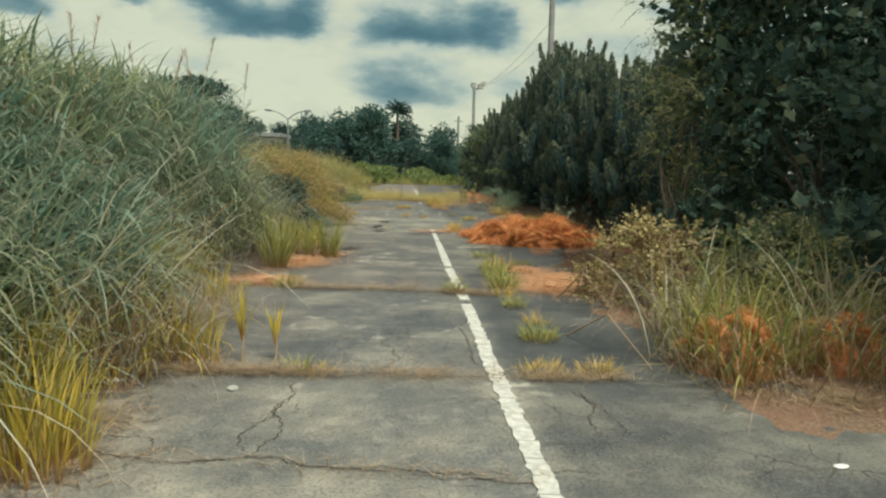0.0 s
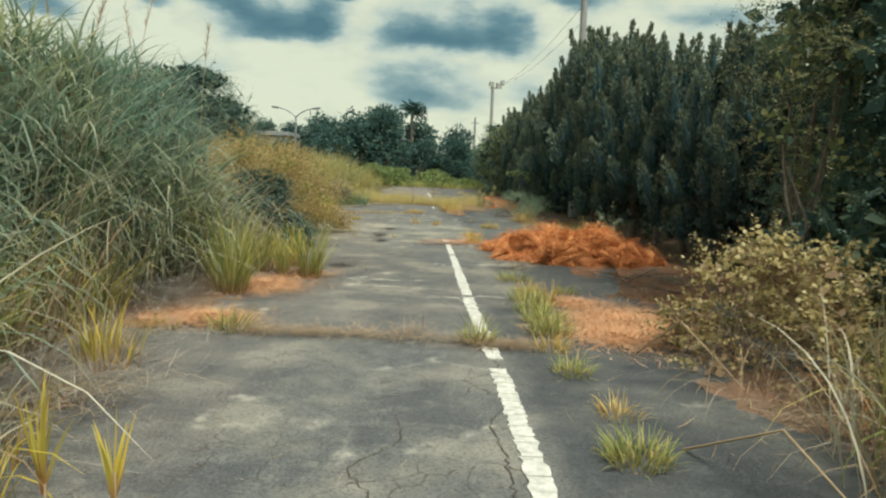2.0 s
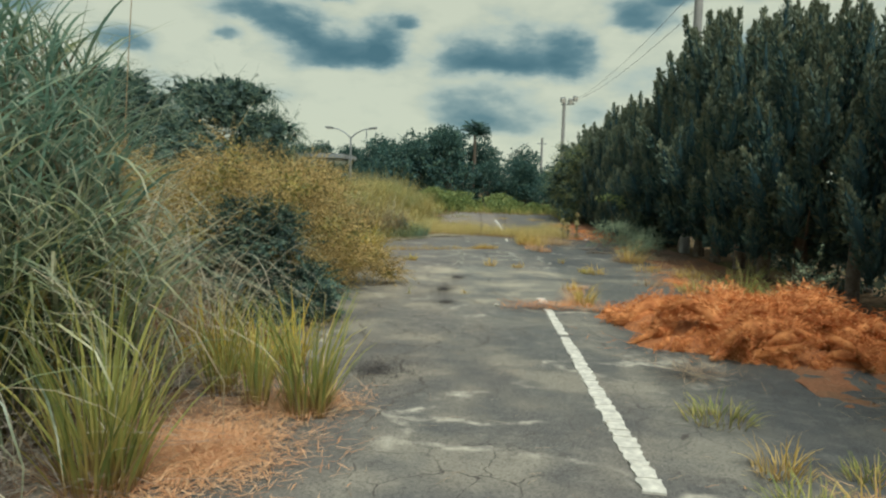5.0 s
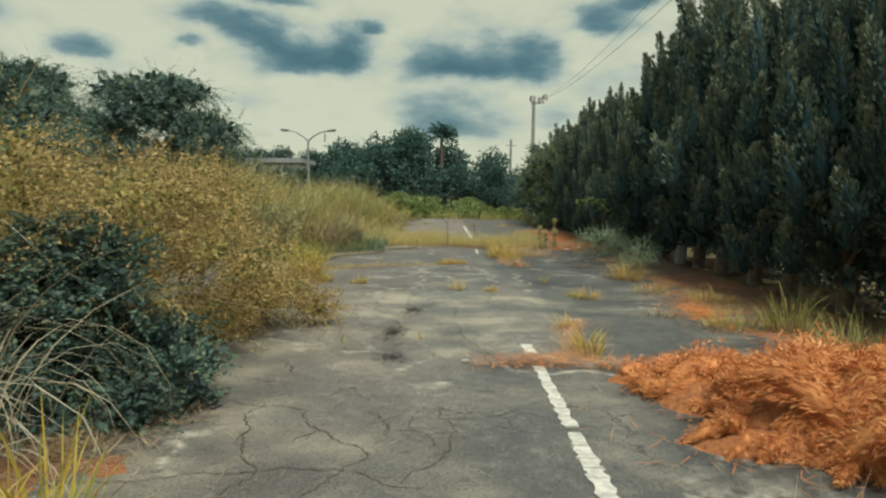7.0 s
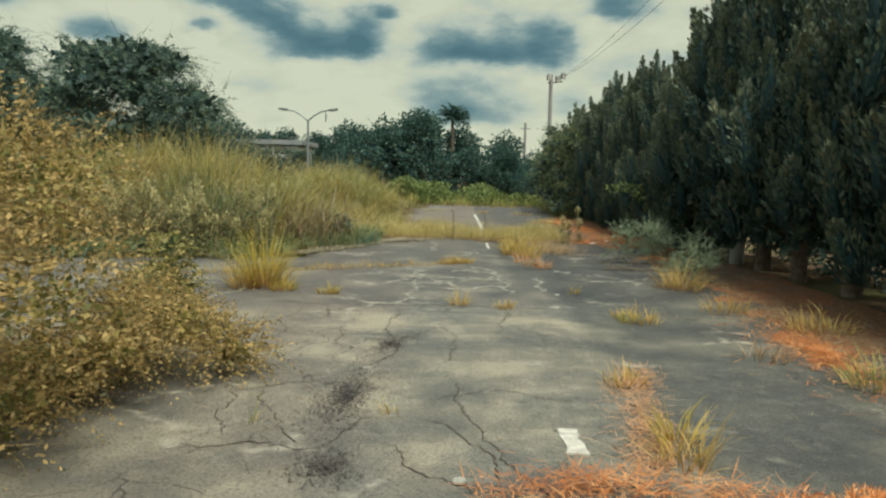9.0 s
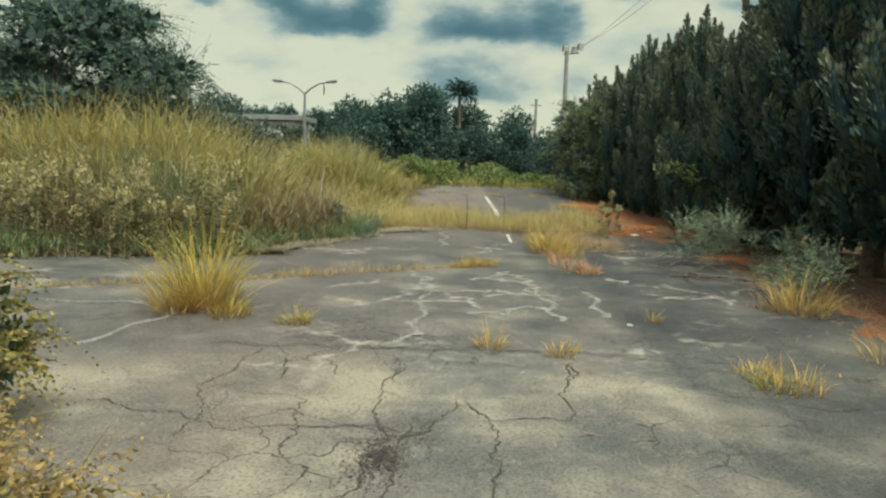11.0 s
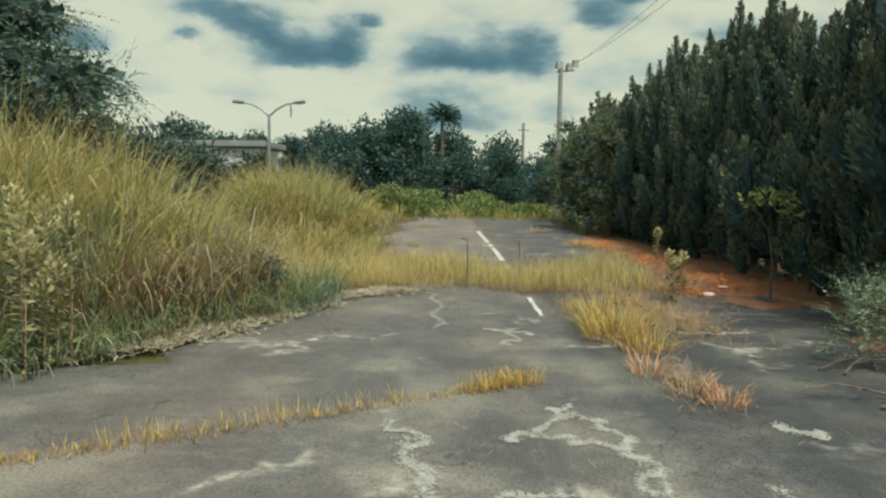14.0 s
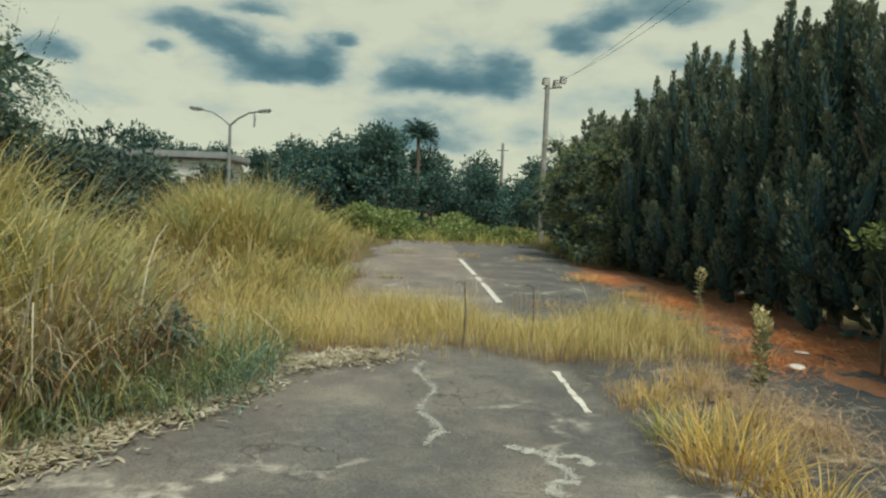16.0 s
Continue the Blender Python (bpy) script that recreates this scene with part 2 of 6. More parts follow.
def litter_mat():
    m = Mat("needle_litter")
    a, b = m.noise(1.2, 6, 0.65), m.noise(45, 5, 0.7)
    col = m.ramp(b, [(0.3, (0.15, 0.065, 0.038)), (0.5, (0.32, 0.14, 0.07)), (0.72, (0.5, 0.26, 0.13))])
    col = m.mix(m.range(a, 0.4, 0.65, 0, 0.8), col, (0.17, 0.115, 0.07))
    m.bump(b, 0.8, 0.02)
    return m.finish(col, 0.95, 0.1)


def brownbed_mat():
    m = Mat("brown_straw_bed")
    a, b = m.noise(1.6, 6, 0.65), m.noise(45, 5, 0.7)
    col = m.ramp(b, [(0.3, (0.09, 0.06, 0.045)), (0.5, (0.2, 0.135, 0.09)), (0.72, (0.36, 0.26, 0.17))])
    col = m.mix(m.range(a, 0.45, 0.65, 0, 0.6), col, (0.26, 0.14, 0.085))
    m.bump(b, 0.8, 0.02)
    return m.finish(col, 0.95, 0.1)


def simple_mat(name, c1, c2, scale=8.0, rough=0.7, metal=0.0, bump=0.2):
    m = Mat(name)
    a, b = m.noise(scale, 6, 0.65), m.noise(scale * 9, 4, 0.6)
    col = m.mix(m.range(a, 0.35, 0.65), c1, c2)
    m.bsdf.inputs["Metallic"].default_value = metal
    m.bump(b, bump, 0.01)
    return m.finish(col, rough, 0.35)


ASPHALT, SOIL, LITTER, BROWNBED = asphalt_mat(), soil_mat(), litter_mat(), brownbed_mat()
PAINT = simple_mat("worn_white_paint", (0.64, 0.62, 0.53), (0.38, 0.37, 0.32), 16, 0.75)
RUSTCORE = simple_mat("matted_rust_needles", (0.5, 0.2, 0.065), (0.22, 0.08, 0.035), 22, 0.9, 0, 0.9)
CRACK = simple_mat("dirt_in_crack", (0.045, 0.04, 0.035), (0.11, 0.09, 0.07), 20, 0.95)
DUST = simple_mat("pale_dust", (0.44, 0.44, 0.37), (0.28, 0.28, 0.24), 14, 0.95)
TAR = simple_mat("dark_debris", (0.045, 0.042, 0.04), (0.09, 0.08, 0.07), 25, 0.95)
BARK = simple_mat("bark", (0.10, 0.075, 0.055), (0.2, 0.17, 0.13), 12, 0.9, 0, 0.8)
STEEL = simple_mat("galvanised_steel", (0.32, 0.34, 0.34), (0.2, 0.22, 0.23), 5, 0.5, 0.5)
CONCRETE = simple_mat("weathered_concrete", (0.3, 0.3, 0.28), (0.2, 0.2, 0.19), 3, 0.85)
WHITE = simple_mat("white_wall", (0.75, 0.75, 0.72), (0.6, 0.6, 0.57), 1.5, 0.8)
PLASTIC = simple_mat("white_plastic", (0.8, 0.79, 0.74), (0.68, 0.66, 0.6), 30, 0.5)
SLATE = simple_mat("grey_roof", (0.2, 0.22, 0.22), (0.28, 0.29, 0.28), 2, 0.7)
RED = simple_mat("red_paint", (0.55, 0.08, 0.05), (0.4, 0.07, 0.05), 3, 0.6)
DARK = simple_mat("dark_cable", (0.12, 0.12, 0.12), (0.18, 0.18, 0.18), 5, 0.6)

# palest and darkest stops also paint leaf highlights and the dark gaps
REED = plant_mat("reed_green", [(0, (0.06, 0.12, 0.09)), (0.3, (0.13, 0.21, 0.13)), (0.6, (0.26, 0.33, 0.17)), (0.82, (0.46, 0.47, 0.22)), (1, (0.74, 0.72, 0.52))],
                 base=(0.2, 0.13, 0.07), base_to=0.25, tip=(0.33, 0.34, 0.22), thin=0.4, rough=0.42, spec=0.45, patch=(0.45, (0.16, 0.27, 0.2)))
YELLOW = plant_mat("reed_yellow", [(0, (0.28, 0.27, 0.06)), (0.4, (0.5, 0.4, 0.07)), (0.75, (0.66, 0.48, 0.08)), (1, (0.42, 0.4, 0.15))],
                   base=(0.36, 0.17, 0.08), base_to=0.4)
LIME = plant_mat("tuft_green", [(0, (0.15, 0.2, 0.06)), (0.4, (0.28, 0.31, 0.09)), (0.75, (0.45, 0.42, 0.12)), (1, (0.58, 0.48, 0.17))],
                 base=(0.28, 0.16, 0.07), base_to=0.35)
PALE = plant_mat("withered_reed", [(0, (0.3, 0.25, 0.16)), (0.5, (0.46, 0.41, 0.28)), (1, (0.55, 0.52, 0.4))], thin=0.3, rough=0.5)
GOLD = plant_mat("dry_gold_grass", [(0, (0.38, 0.27, 0.07)), (0.4, (0.58, 0.41, 0.11)), (0.75, (0.72, 0.52, 0.18)), (1, (0.5, 0.41, 0.13))],
                 base=(0.3, 0.15, 0.07), base_to=0.3)
PALEGOLD = plant_mat("pale_dry_grass", [(0, (0.36, 0.27, 0.11)), (0.5, (0.54, 0.4, 0.18)), (1, (0.66, 0.52, 0.26))], base=(0.34, 0.17, 0.08), base_to=0.4)
BANDGRASS = plant_mat("soft_yellow_grass", [(0, (0.36, 0.33, 0.1)), (0.35, (0.52, 0.43, 0.14)), (0.7, (0.64, 0.52, 0.22)), (1, (0.7, 0.6, 0.32))], base=(0.34, 0.2, 0.09), base_to=0.3, thin=0.4)
FIELD = plant_mat("field_grass", [(0, (0.16, 0.17, 0.06)), (0.35, (0.32, 0.29, 0.09)), (0.7, (0.52, 0.42, 0.13)), (1, (0.64, 0.5, 0.21))],
                  base=(0.26, 0.135, 0.075), base_to=0.5, tip=(0.55, 0.45, 0.17), thin=0.4, rough=0.45, spec=0.4, patch=(0.8, (0.24, 0.3, 0.13)))
GREENGRASS = plant_mat("green_verge_grass", [(0, (0.1, 0.15, 0.08)), (0.45, (0.2, 0.26, 0.11)), (0.8, (0.36, 0.38, 0.16)), (1, (0.55, 0.52, 0.28))], base=(0.24, 0.16, 0.08), base_to=0.3, thin=0.35, rough=0.45, spec=0.35)
SEEDHEAD = plant_mat("pale_seed_heads", [(0, (0.34, 0.32, 0.14)), (0.5, (0.52, 0.47, 0.22)), (1, (0.68, 0.62, 0.36))], thin=0.35)
# stem colour that stands for the shade low in the grass
SHADESTEM = plant_mat("stems_dark_for_shade", [(0, (0.06, 0.06, 0.035)), (0.6, (0.12, 0.1, 0.055)), (1, (0.24, 0.17, 0.09))], thin=0.15)
STRAW = plant_mat("straw", [(0, (0.2, 0.13, 0.07)), (0.4, (0.36, 0.25, 0.14)), (0.75, (0.5, 0.38, 0.23)), (1, (0.27, 0.19, 0.13))], thin=0.15)
DEADGREY = plant_mat("dead_grey_grass", [(0, (0.13, 0.115, 0.1)), (0.5, (0.27, 0.24, 0.2)), (1, (0.48, 0.43, 0.35))], thin=0.15)
ORANGE = plant_mat("rust_needles", [(0, (0.4, 0.13, 0.04)), (0.35, (0.62, 0.24, 0.075)), (0.7, (0.76, 0.36, 0.13)), (1, (0.84, 0.5, 0.23))], thin=0.15, rough=0.8, patch=(4.5, (0.48, 0.18, 0.06)))
RUSTPALE = plant_mat("pale_rust_straw", [(0, (0.42, 0.2, 0.1)), (0.5, (0.6, 0.33, 0.16)), (1, (0.72, 0.48, 0.28))], thin=0.15, rough=0.8)
# dark base and light tip paint shade and light along each plume
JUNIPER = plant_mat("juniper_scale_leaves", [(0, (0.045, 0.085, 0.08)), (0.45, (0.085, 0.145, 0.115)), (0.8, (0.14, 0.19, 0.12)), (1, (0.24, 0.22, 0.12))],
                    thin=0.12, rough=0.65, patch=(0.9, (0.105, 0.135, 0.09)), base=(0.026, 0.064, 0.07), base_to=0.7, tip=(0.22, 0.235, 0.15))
# darkest leaf colour; inside some crowns it serves as painted shade
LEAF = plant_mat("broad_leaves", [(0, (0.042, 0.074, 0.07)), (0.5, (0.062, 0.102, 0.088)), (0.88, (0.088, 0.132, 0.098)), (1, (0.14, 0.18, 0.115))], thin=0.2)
OLIVE = plant_mat("olive_leaves", [(0, (0.06, 0.1, 0.07)), (0.5, (0.13, 0.17, 0.08)), (0.85, (0.22, 0.24, 0.09)), (1, (0.36, 0.34, 0.13))], thin=0.35)
TANLEAF = plant_mat("tan_bramble_leaves", [(0, (0.16, 0.15, 0.07)), (0.4, (0.36, 0.28, 0.11)), (0.75, (0.52, 0.42, 0.18)), (1, (0.62, 0.55, 0.3))], thin=0.35)
WEEDLEAF = plant_mat("weed_leaves", [(0, (0.11, 0.14, 0.08)), (0.5, (0.24, 0.25, 0.12)), (1, (0.42, 0.38, 0.18))], thin=0.35)
LEAFY = plant_mat("yellowing_leaves", [(0, (0.13, 0.15, 0.06)), (0.4, (0.28, 0.26, 0.08)), (0.75, (0.44, 0.36, 0.11)), (1, (0.56, 0.46, 0.2))], thin=0.35)
BRAMBLE = plant_mat("bramble_leaves", [(0, (0.12, 0.12, 0.06)), (0.3, (0.32, 0.245, 0.1)), (0.65, (0.5, 0.36, 0.14)), (1, (0.62, 0.46, 0.19))], thin=0.4)
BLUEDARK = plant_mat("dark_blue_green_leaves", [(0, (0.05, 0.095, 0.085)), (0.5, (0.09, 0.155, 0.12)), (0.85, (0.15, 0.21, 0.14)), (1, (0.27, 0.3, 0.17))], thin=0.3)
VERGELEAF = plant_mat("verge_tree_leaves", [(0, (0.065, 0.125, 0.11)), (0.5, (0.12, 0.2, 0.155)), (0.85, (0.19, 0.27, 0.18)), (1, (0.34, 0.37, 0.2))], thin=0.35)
BLUELEAF = plant_mat("grey_green_leaves", [(0, (0.14, 0.2, 0.14)), (0.6, (0.27, 0.35, 0.22)), (1, (0.45, 0.5, 0.32))], thin=0.3)
FARLEAF = plant_mat("wood_leaves", [(0, (0.03, 0.075, 0.08)), (0.5, (0.05, 0.11, 0.1)), (0.85, (0.085, 0.15, 0.105)), (1, (0.15, 0.2, 0.12))], thin=0.25,
                    patch=(0.09, (0.05, 0.1, 0.08)))
LOWLEAF = plant_mat("creeper_leaves", [(0, (0.1, 0.16, 0.06)), (0.5, (0.18, 0.24, 0.08)), (1, (0.3, 0.33, 0.12))], thin=0.35)

RNG = np.random.default_rng(7)


# ---- mesh helpers ----
def np_mesh(name, verts, quads, mat, along=None, smooth=False):
    """A mesh from arrays of corners and four-sided faces."""
    me = bpy.data.meshes.new(name)
    nv, nf = len(verts), len(quads)
    me.vertices.add(nv)
    me.vertices.foreach_set("co", np.asarray(verts, dtype=np.float32).ravel())
    me.loops.add(nf * 4)
    me.loops.foreach_set("vertex_index", np.asarray(quads, dtype=np.int32).ravel())
    me.polygons.add(nf)
    me.polygons.foreach_set("loop_start", np.arange(0, nf * 4, 4, dtype=np.int32))
    if along is not None:
        at = me.attributes.new("along", "FLOAT", "POINT")
        at.data.foreach_set("value", np.asarray(along, dtype=np.float32).ravel())
    me.update(calc_edges=True)
    if smooth:
        me.polygons.foreach_set("use_smooth", np.ones(nf, dtype=bool))
    me.materials.append(mat)
    return me


def bm_mesh(name, bm, mat, smooth=False):
    me = bpy.data.meshes.new(name)
    bm.to_mesh(me)
    bm.free()
    if smooth:
        me.polygons.foreach_set("use_smooth", np.ones(len(me.polygons), dtype=bool))
    me.materials.append(mat)
    return me


def child(name, me, parent, label=""):
    ob = new(name, me)
    ob.parent = parent
    return tagged(ob, label, kind="stuff" if name in ("foliage", "dry_foliage", "covering", "seed_head") else "")


def thing(name, label, category, at=(0, 0, 0), group="", turn=0.0):
    ob = new(name)
    ob.matrix_world = pose(*at, 0, 0, turn)
    ob.empty_display_size = 0.2
    return tagged(ob, label, category, group)


class Bag:
    """Gathers corners and faces of many small pieces into one mesh."""

    def __init__(self):
        self.v, self.q, self.a, self.k = [], [], [], 0

    def add(self, v, q, a=None):
        self.v.append(v)
        self.q.append(q + self.k)
        self.a.append(np.zeros(len(v)) if a is None else a)
        self.k += len(v)

    def mesh(self, name, mat, smooth=False):
        return np_mesh(name, np.concatenate(self.v), np.concatenate(self.q), mat, np.concatenate(self.a), smooth)


def blades(P, H, W, A, th0, bend, segs=5, power=1.4):
    """Curved tapering blades: foot points P, lengths H, widths W, headings A, first lean th0 and further bend, in radians."""
    n = len(P)
    s = np.linspace(0, 1, segs + 1)
    th = th0[:, None] + bend[:, None] * s[None, :] ** power
    mid = (th[:, 1:] + th[:, :-1]) / 2
    step = H[:, None] / segs
    r = np.concatenate([np.zeros((n, 1)), np.cumsum(np.sin(mid) * step, 1)], 1)
    z = np.concatenate([np.zeros((n, 1)), np.cumsum(np.cos(mid) * step, 1)], 1)
    ca, sa = np.cos(A)[:, None], np.sin(A)[:, None]
    c = np.stack([P[:, 0:1] + r * ca, P[:, 1:2] + r * sa, P[:, 2:3] + z], 2)
    tw = RNG.uniform(-0.9, 0.9, n)[:, None] + s[None, :] * RNG.uniform(-0.7, 0.7, n)[:, None]
    w = W[:, None] * np.clip(np.minimum(0.55 + 1.6 * s, 1.0) * (1 - s) ** 0.6, 0.04, 1)[None, :] / 2
    side = np.stack([-np.sin(A[:, None] + tw) * w, np.cos(A[:, None] + tw) * w, np.zeros_like(w)], 2)
    v = np.stack([c - side, c + side], 2).reshape(-1, 3)
    i = np.arange(n)[:, None] * (2 * (segs + 1)) + 2 * np.arange(segs)[None, :]
    q = np.stack([i, i + 1, i + 3, i + 2], 2).reshape(-1, 4)
    return v, q, np.broadcast_to(s[None, :, None], (n, segs + 1, 2)).ravel()


def leaves(P, D, size, wide=0.5, droop=0.0):
    """Leaf blades as folded lozenges at P that point along D."""
    n = len(P)
    D = D / np.maximum(np.linalg.norm(D, axis=1, keepdims=True), 1e-6)
    R = RNG.normal(size=(n, 3))
    S = np.cross(D, R)
    S /= np.maximum(np.linalg.norm(S, axis=1, keepdims=True), 1e-6)
    U = np.cross(S, D)
    size = np.broadcast_to(size, (n,))[:, None]
    a = P
    m1 = P + D * size * 0.45 + S * size * wide / 2 + U * size * 0.08
    m2 = P + D * size * 0.45 - S * size * wide / 2 + U * size * 0.08
    t = P + D * size - U * size * droop
    v = np.stack([a, m1, t, m2], 1).reshape(-1, 3)
    i = np.arange(n)[:, None] * 4
    return v, i + np.arange(4)[None, :], np.tile([0, 0.5, 1, 0.5], n)


def tube(points, radii, sides=7):
    """A tapered tube along points."""
    p = np.asarray(points, float)
    d = np.gradient(p, axis=0)
    d /= np.linalg.norm(d, axis=1, keepdims=True)
    ref = np.where(np.abs(d[:, 2:3]) > 0.9, [[1.0, 0, 0]], [[0, 0, 1.0]])
    u = np.cross(d, ref)
    u /= np.linalg.norm(u, axis=1, keepdims=True)
    w = np.cross(d, u)
    a = np.linspace(0, 2 * np.pi, sides, endpoint=False)
    v = p[:, None] + np.asarray(radii)[:, None, None] * (u[:, None] * np.cos(a)[None, :, None] + w[:, None] * np.sin(a)[None, :, None])
    n = len(p)
    i = np.arange(n - 1)[:, None] * sides + np.arange(sides)[None, :]
    j = np.arange(n - 1)[:, None] * sides + (np.arange(sides)[None, :] + 1) % sides
    return v.reshape(-1, 3), np.stack([i, j, j + sides, i + sides], 2).reshape(-1, 4)


def bank(x, y):
    """Height of the ground: the road level at 0, a low bank on the verge, a drop behind the tree row."""
    def ss(v, a, b):
        t = np.clip((v - a) / (b - a), 0, 1)
        return t * t * (3 - 2 * t)
    h = 0.8 * ss(-x, 3.2, 5.6) * (1 - ss(y, 14, 19))
    h = h + 0.5 * ss(-x, 5.0, 8.0) * ss(y, 26.5, 29)
    h = h - 1.4 * ss(x, 5.5, 11)
    h = h + 1.2 * ss(np.hypot(x * 0.6, y - 20), 50, 90)
    return h - 0.03


# ---- ground and road ----
def left_edge(y):
    e = -3.3 + 0.25 * math.sin(y * 0.7) + 0.12 * math.sin(y * 2.3)
    if 17.5 < y < 27.5:
        k = min((y - 17.5) / 2.0, (27.5 - y) / 2.0, 1.0)
        e -= 6.5 * k
    if y > 27.5:
        e -= 1.4 + max(0, y - 40) * 0.03
    return e


def right_edge(y):
    return float(np.interp(y, [-20, 5, 12, 20, 30, 40, 50, 62], [3.0, 3.0, 3.4, 2.9, 2.6, 2.2, 1.8, 1.6])) + 0.15 * math.sin(y * 1.1) + 0.08 * math.sin(y * 3.1)


def build_ground():
    xs = np.concatenate([np.linspace(-400, -30, 8)[:-1], np.linspace(-30, 30, 81), np.linspace(30, 400, 8)[1:]])
    ys = np.concatenate([np.linspace(-300, -20, 6)[:-1], np.linspace(-20, 100, 121), np.linspace(100, 500, 8)[1:]])
    X, Y = np.meshgrid(xs, ys)
    Z = bank(X, Y)
    rough = np.array([[noise.noise((x * 0.6, y * 0.6, 0.0)) for x in xs] for y in ys]) * 0.06
    lo = np.array([left_edge(y) for y in ys])[:, None]
    hi = np.array([right_edge(y) for y in ys])[:, None]
    inside = (X > lo - 0.9) & (X < hi + 0.9) & (Y < 61)
    Z = np.where(inside, np.minimum(Z, -0.03) - 0.02, Z + rough)
    v = np.stack([X, Y, Z], 2).reshape(-1, 3)
    nx = len(xs)
    i = (np.arange(len(ys) - 1)[:, None] * nx + np.arange(nx - 1)[None, :]).ravel()
    q = np.stack([i, i + 1, i + nx + 1, i + nx], 1)
    tagged(new("ground", np_mesh("ground", v, q, SOIL, None, True)), "brown soil verge with dead grass beside the road", "ground", kind="structure")


def build_road():
    ys = np.arange(-20, 60.01, 0.4)
    cols = 28
    V = []
    for y in ys:
        l, r = left_edge(y), right_edge(y)
        for c in range(cols + 1):
            x = l + (r - l) * c / cols
            V.append((x, y, 0.004 * noise.noise((x * 0.8, y * 0.8, 3.0))))
    n = cols + 1
    top = len(V)
    i = (np.arange(len(ys) - 1)[:, None] * n + np.arange(cols)[None, :]).ravel()
    Q = [np.stack([i, i + 1, i + n + 1, i + n], 1)]
    # broken edges go down into the soil
    for col, flip in ((0, False), (cols, True)):
        b = len(V)
        for r in range(len(ys)):
            x, y, z = V[r * n + col]
            V.append((x + (0.05 if flip else -0.05), y, -0.12))
        r = np.arange(len(ys) - 1)
        a = r * n + col
        q = np.stack([a, a + n, b + r + 1, b + r], 1)
        Q.append(q[:, ::-1] if flip else q)
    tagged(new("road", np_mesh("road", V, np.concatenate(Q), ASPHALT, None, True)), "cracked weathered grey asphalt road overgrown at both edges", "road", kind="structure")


build_ground()
build_road()


def line_x(y):
    return float(np.interp(y, [-20, 3.5, 5.9, 8.5, 11, 14.6, 17, 18, 30.2, 38.5, 46, 60], [1.9, 0.57, 0.42, 0.29, 0.12, -0.08, -0.22, -0.29, -1.0, -1.4, -1.88, -2.8]))


def build_line():
    """White edge line, split across by many fine cracks, worn away in places."""
    line = thing("road_line", "worn white painted road line with cross cracks", "road marking")
    line["kind"] = "structure"
    rng = random.Random(3)
    for lo, hi, keep in ((-2.0, 9.0, 0.99), (9.3, 15.2, 0.985), (15.2, 17.2, 0.9), (17.75, 18.15, 1.0), (29.9, 31.3, 0.8), (36.5, 47.0, 0.9)):
        y = lo
        while y < hi:
            d = rng.uniform(0.08, 0.3) if y < 20 else rng.uniform(0.2, 0.5)
            y1 = min(y + d, hi)
            if rng.random() < keep:
                bm = bmesh.new()
                w = 0.066 if y < 13 else 0.058 if y < 15 else 0.05 if y < 17.5 else 0.058 if y < 20 else 0.032 if y < 33 else 0.06
                pts = []
                m = 4
                gap = rng.uniform(0.002, 0.007)
                for k in range(m + 1):
                    yy = y + gap + (y1 - y - 2 * gap) * k / m
                    pts.append((line_x(yy) - w + rng.uniform(-0.012, 0.018), yy))
                for k in range(m, -1, -1):
                    yy = y + gap + (y1 - y - 2 * gap) * k / m
                    pts.append((line_x(yy) + w + rng.uniform(-0.018, 0.012), yy + rng.uniform(-0.008, 0.008)))
                top = [bm.verts.new((px, py, 0.011)) for px, py in pts]
                low = [bm.verts.new((px, py, -0.004)) for px, py in pts]
                bm.faces.new(top[::-1])
                for k in range(len(top)):
                    bm.faces.new((top[k], top[(k + 1) % len(top)], low[(k + 1) % len(top)], low[k]))
                bmesh.ops.recalc_face_normals(bm, faces=bm.faces)
                child("paint_patch", bm_mesh("paint_patch", bm, PAINT), line)
            y = y1


build_line()


def ribbon(bag, pts, width, z=0.008, jitter=0.04, step=0.07, rng=random.Random(5)):
    """A wandering flat strip along pts, of uneven width."""
    p = [Vector((x, y, 0)) for x, y in pts]
    row = []
    for a, b in zip(p[:-1], p[1:]):
        k = max(2, int((b - a).length / step))
        for i in range(k):
            row.append(a.lerp(b, i / k))
    row.append(p[-1])
    V = []
    off = rng.uniform(0, 100)
    for i, c in enumerate(row):
        d = (row[min(i + 1, len(row) - 1)] - row[max(i - 1, 0)]).normalized()
        s = Vector((-d.y, d.x, 0))
        c = c + s * jitter * (noise.noise((c.x * 3 + off, c.y * 3, 0)) * 1.6 + rng.uniform(-0.3, 0.3))
        w = width * (0.35 + 0.9 * abs(noise.noise((c.x * 5, c.y * 5, off))) + rng.uniform(0, 0.35)) * min(1, 0.2 + min(i, len(row) - 1 - i) * 0.3)
        V += [(*(c - s * w)[:2], z), (*(c + s * w)[:2], z)]
    i = np.arange(len(row) - 1) * 2
    bag.add(np.array(V), np.stack([i, i + 1, i + 3, i + 2], 1))


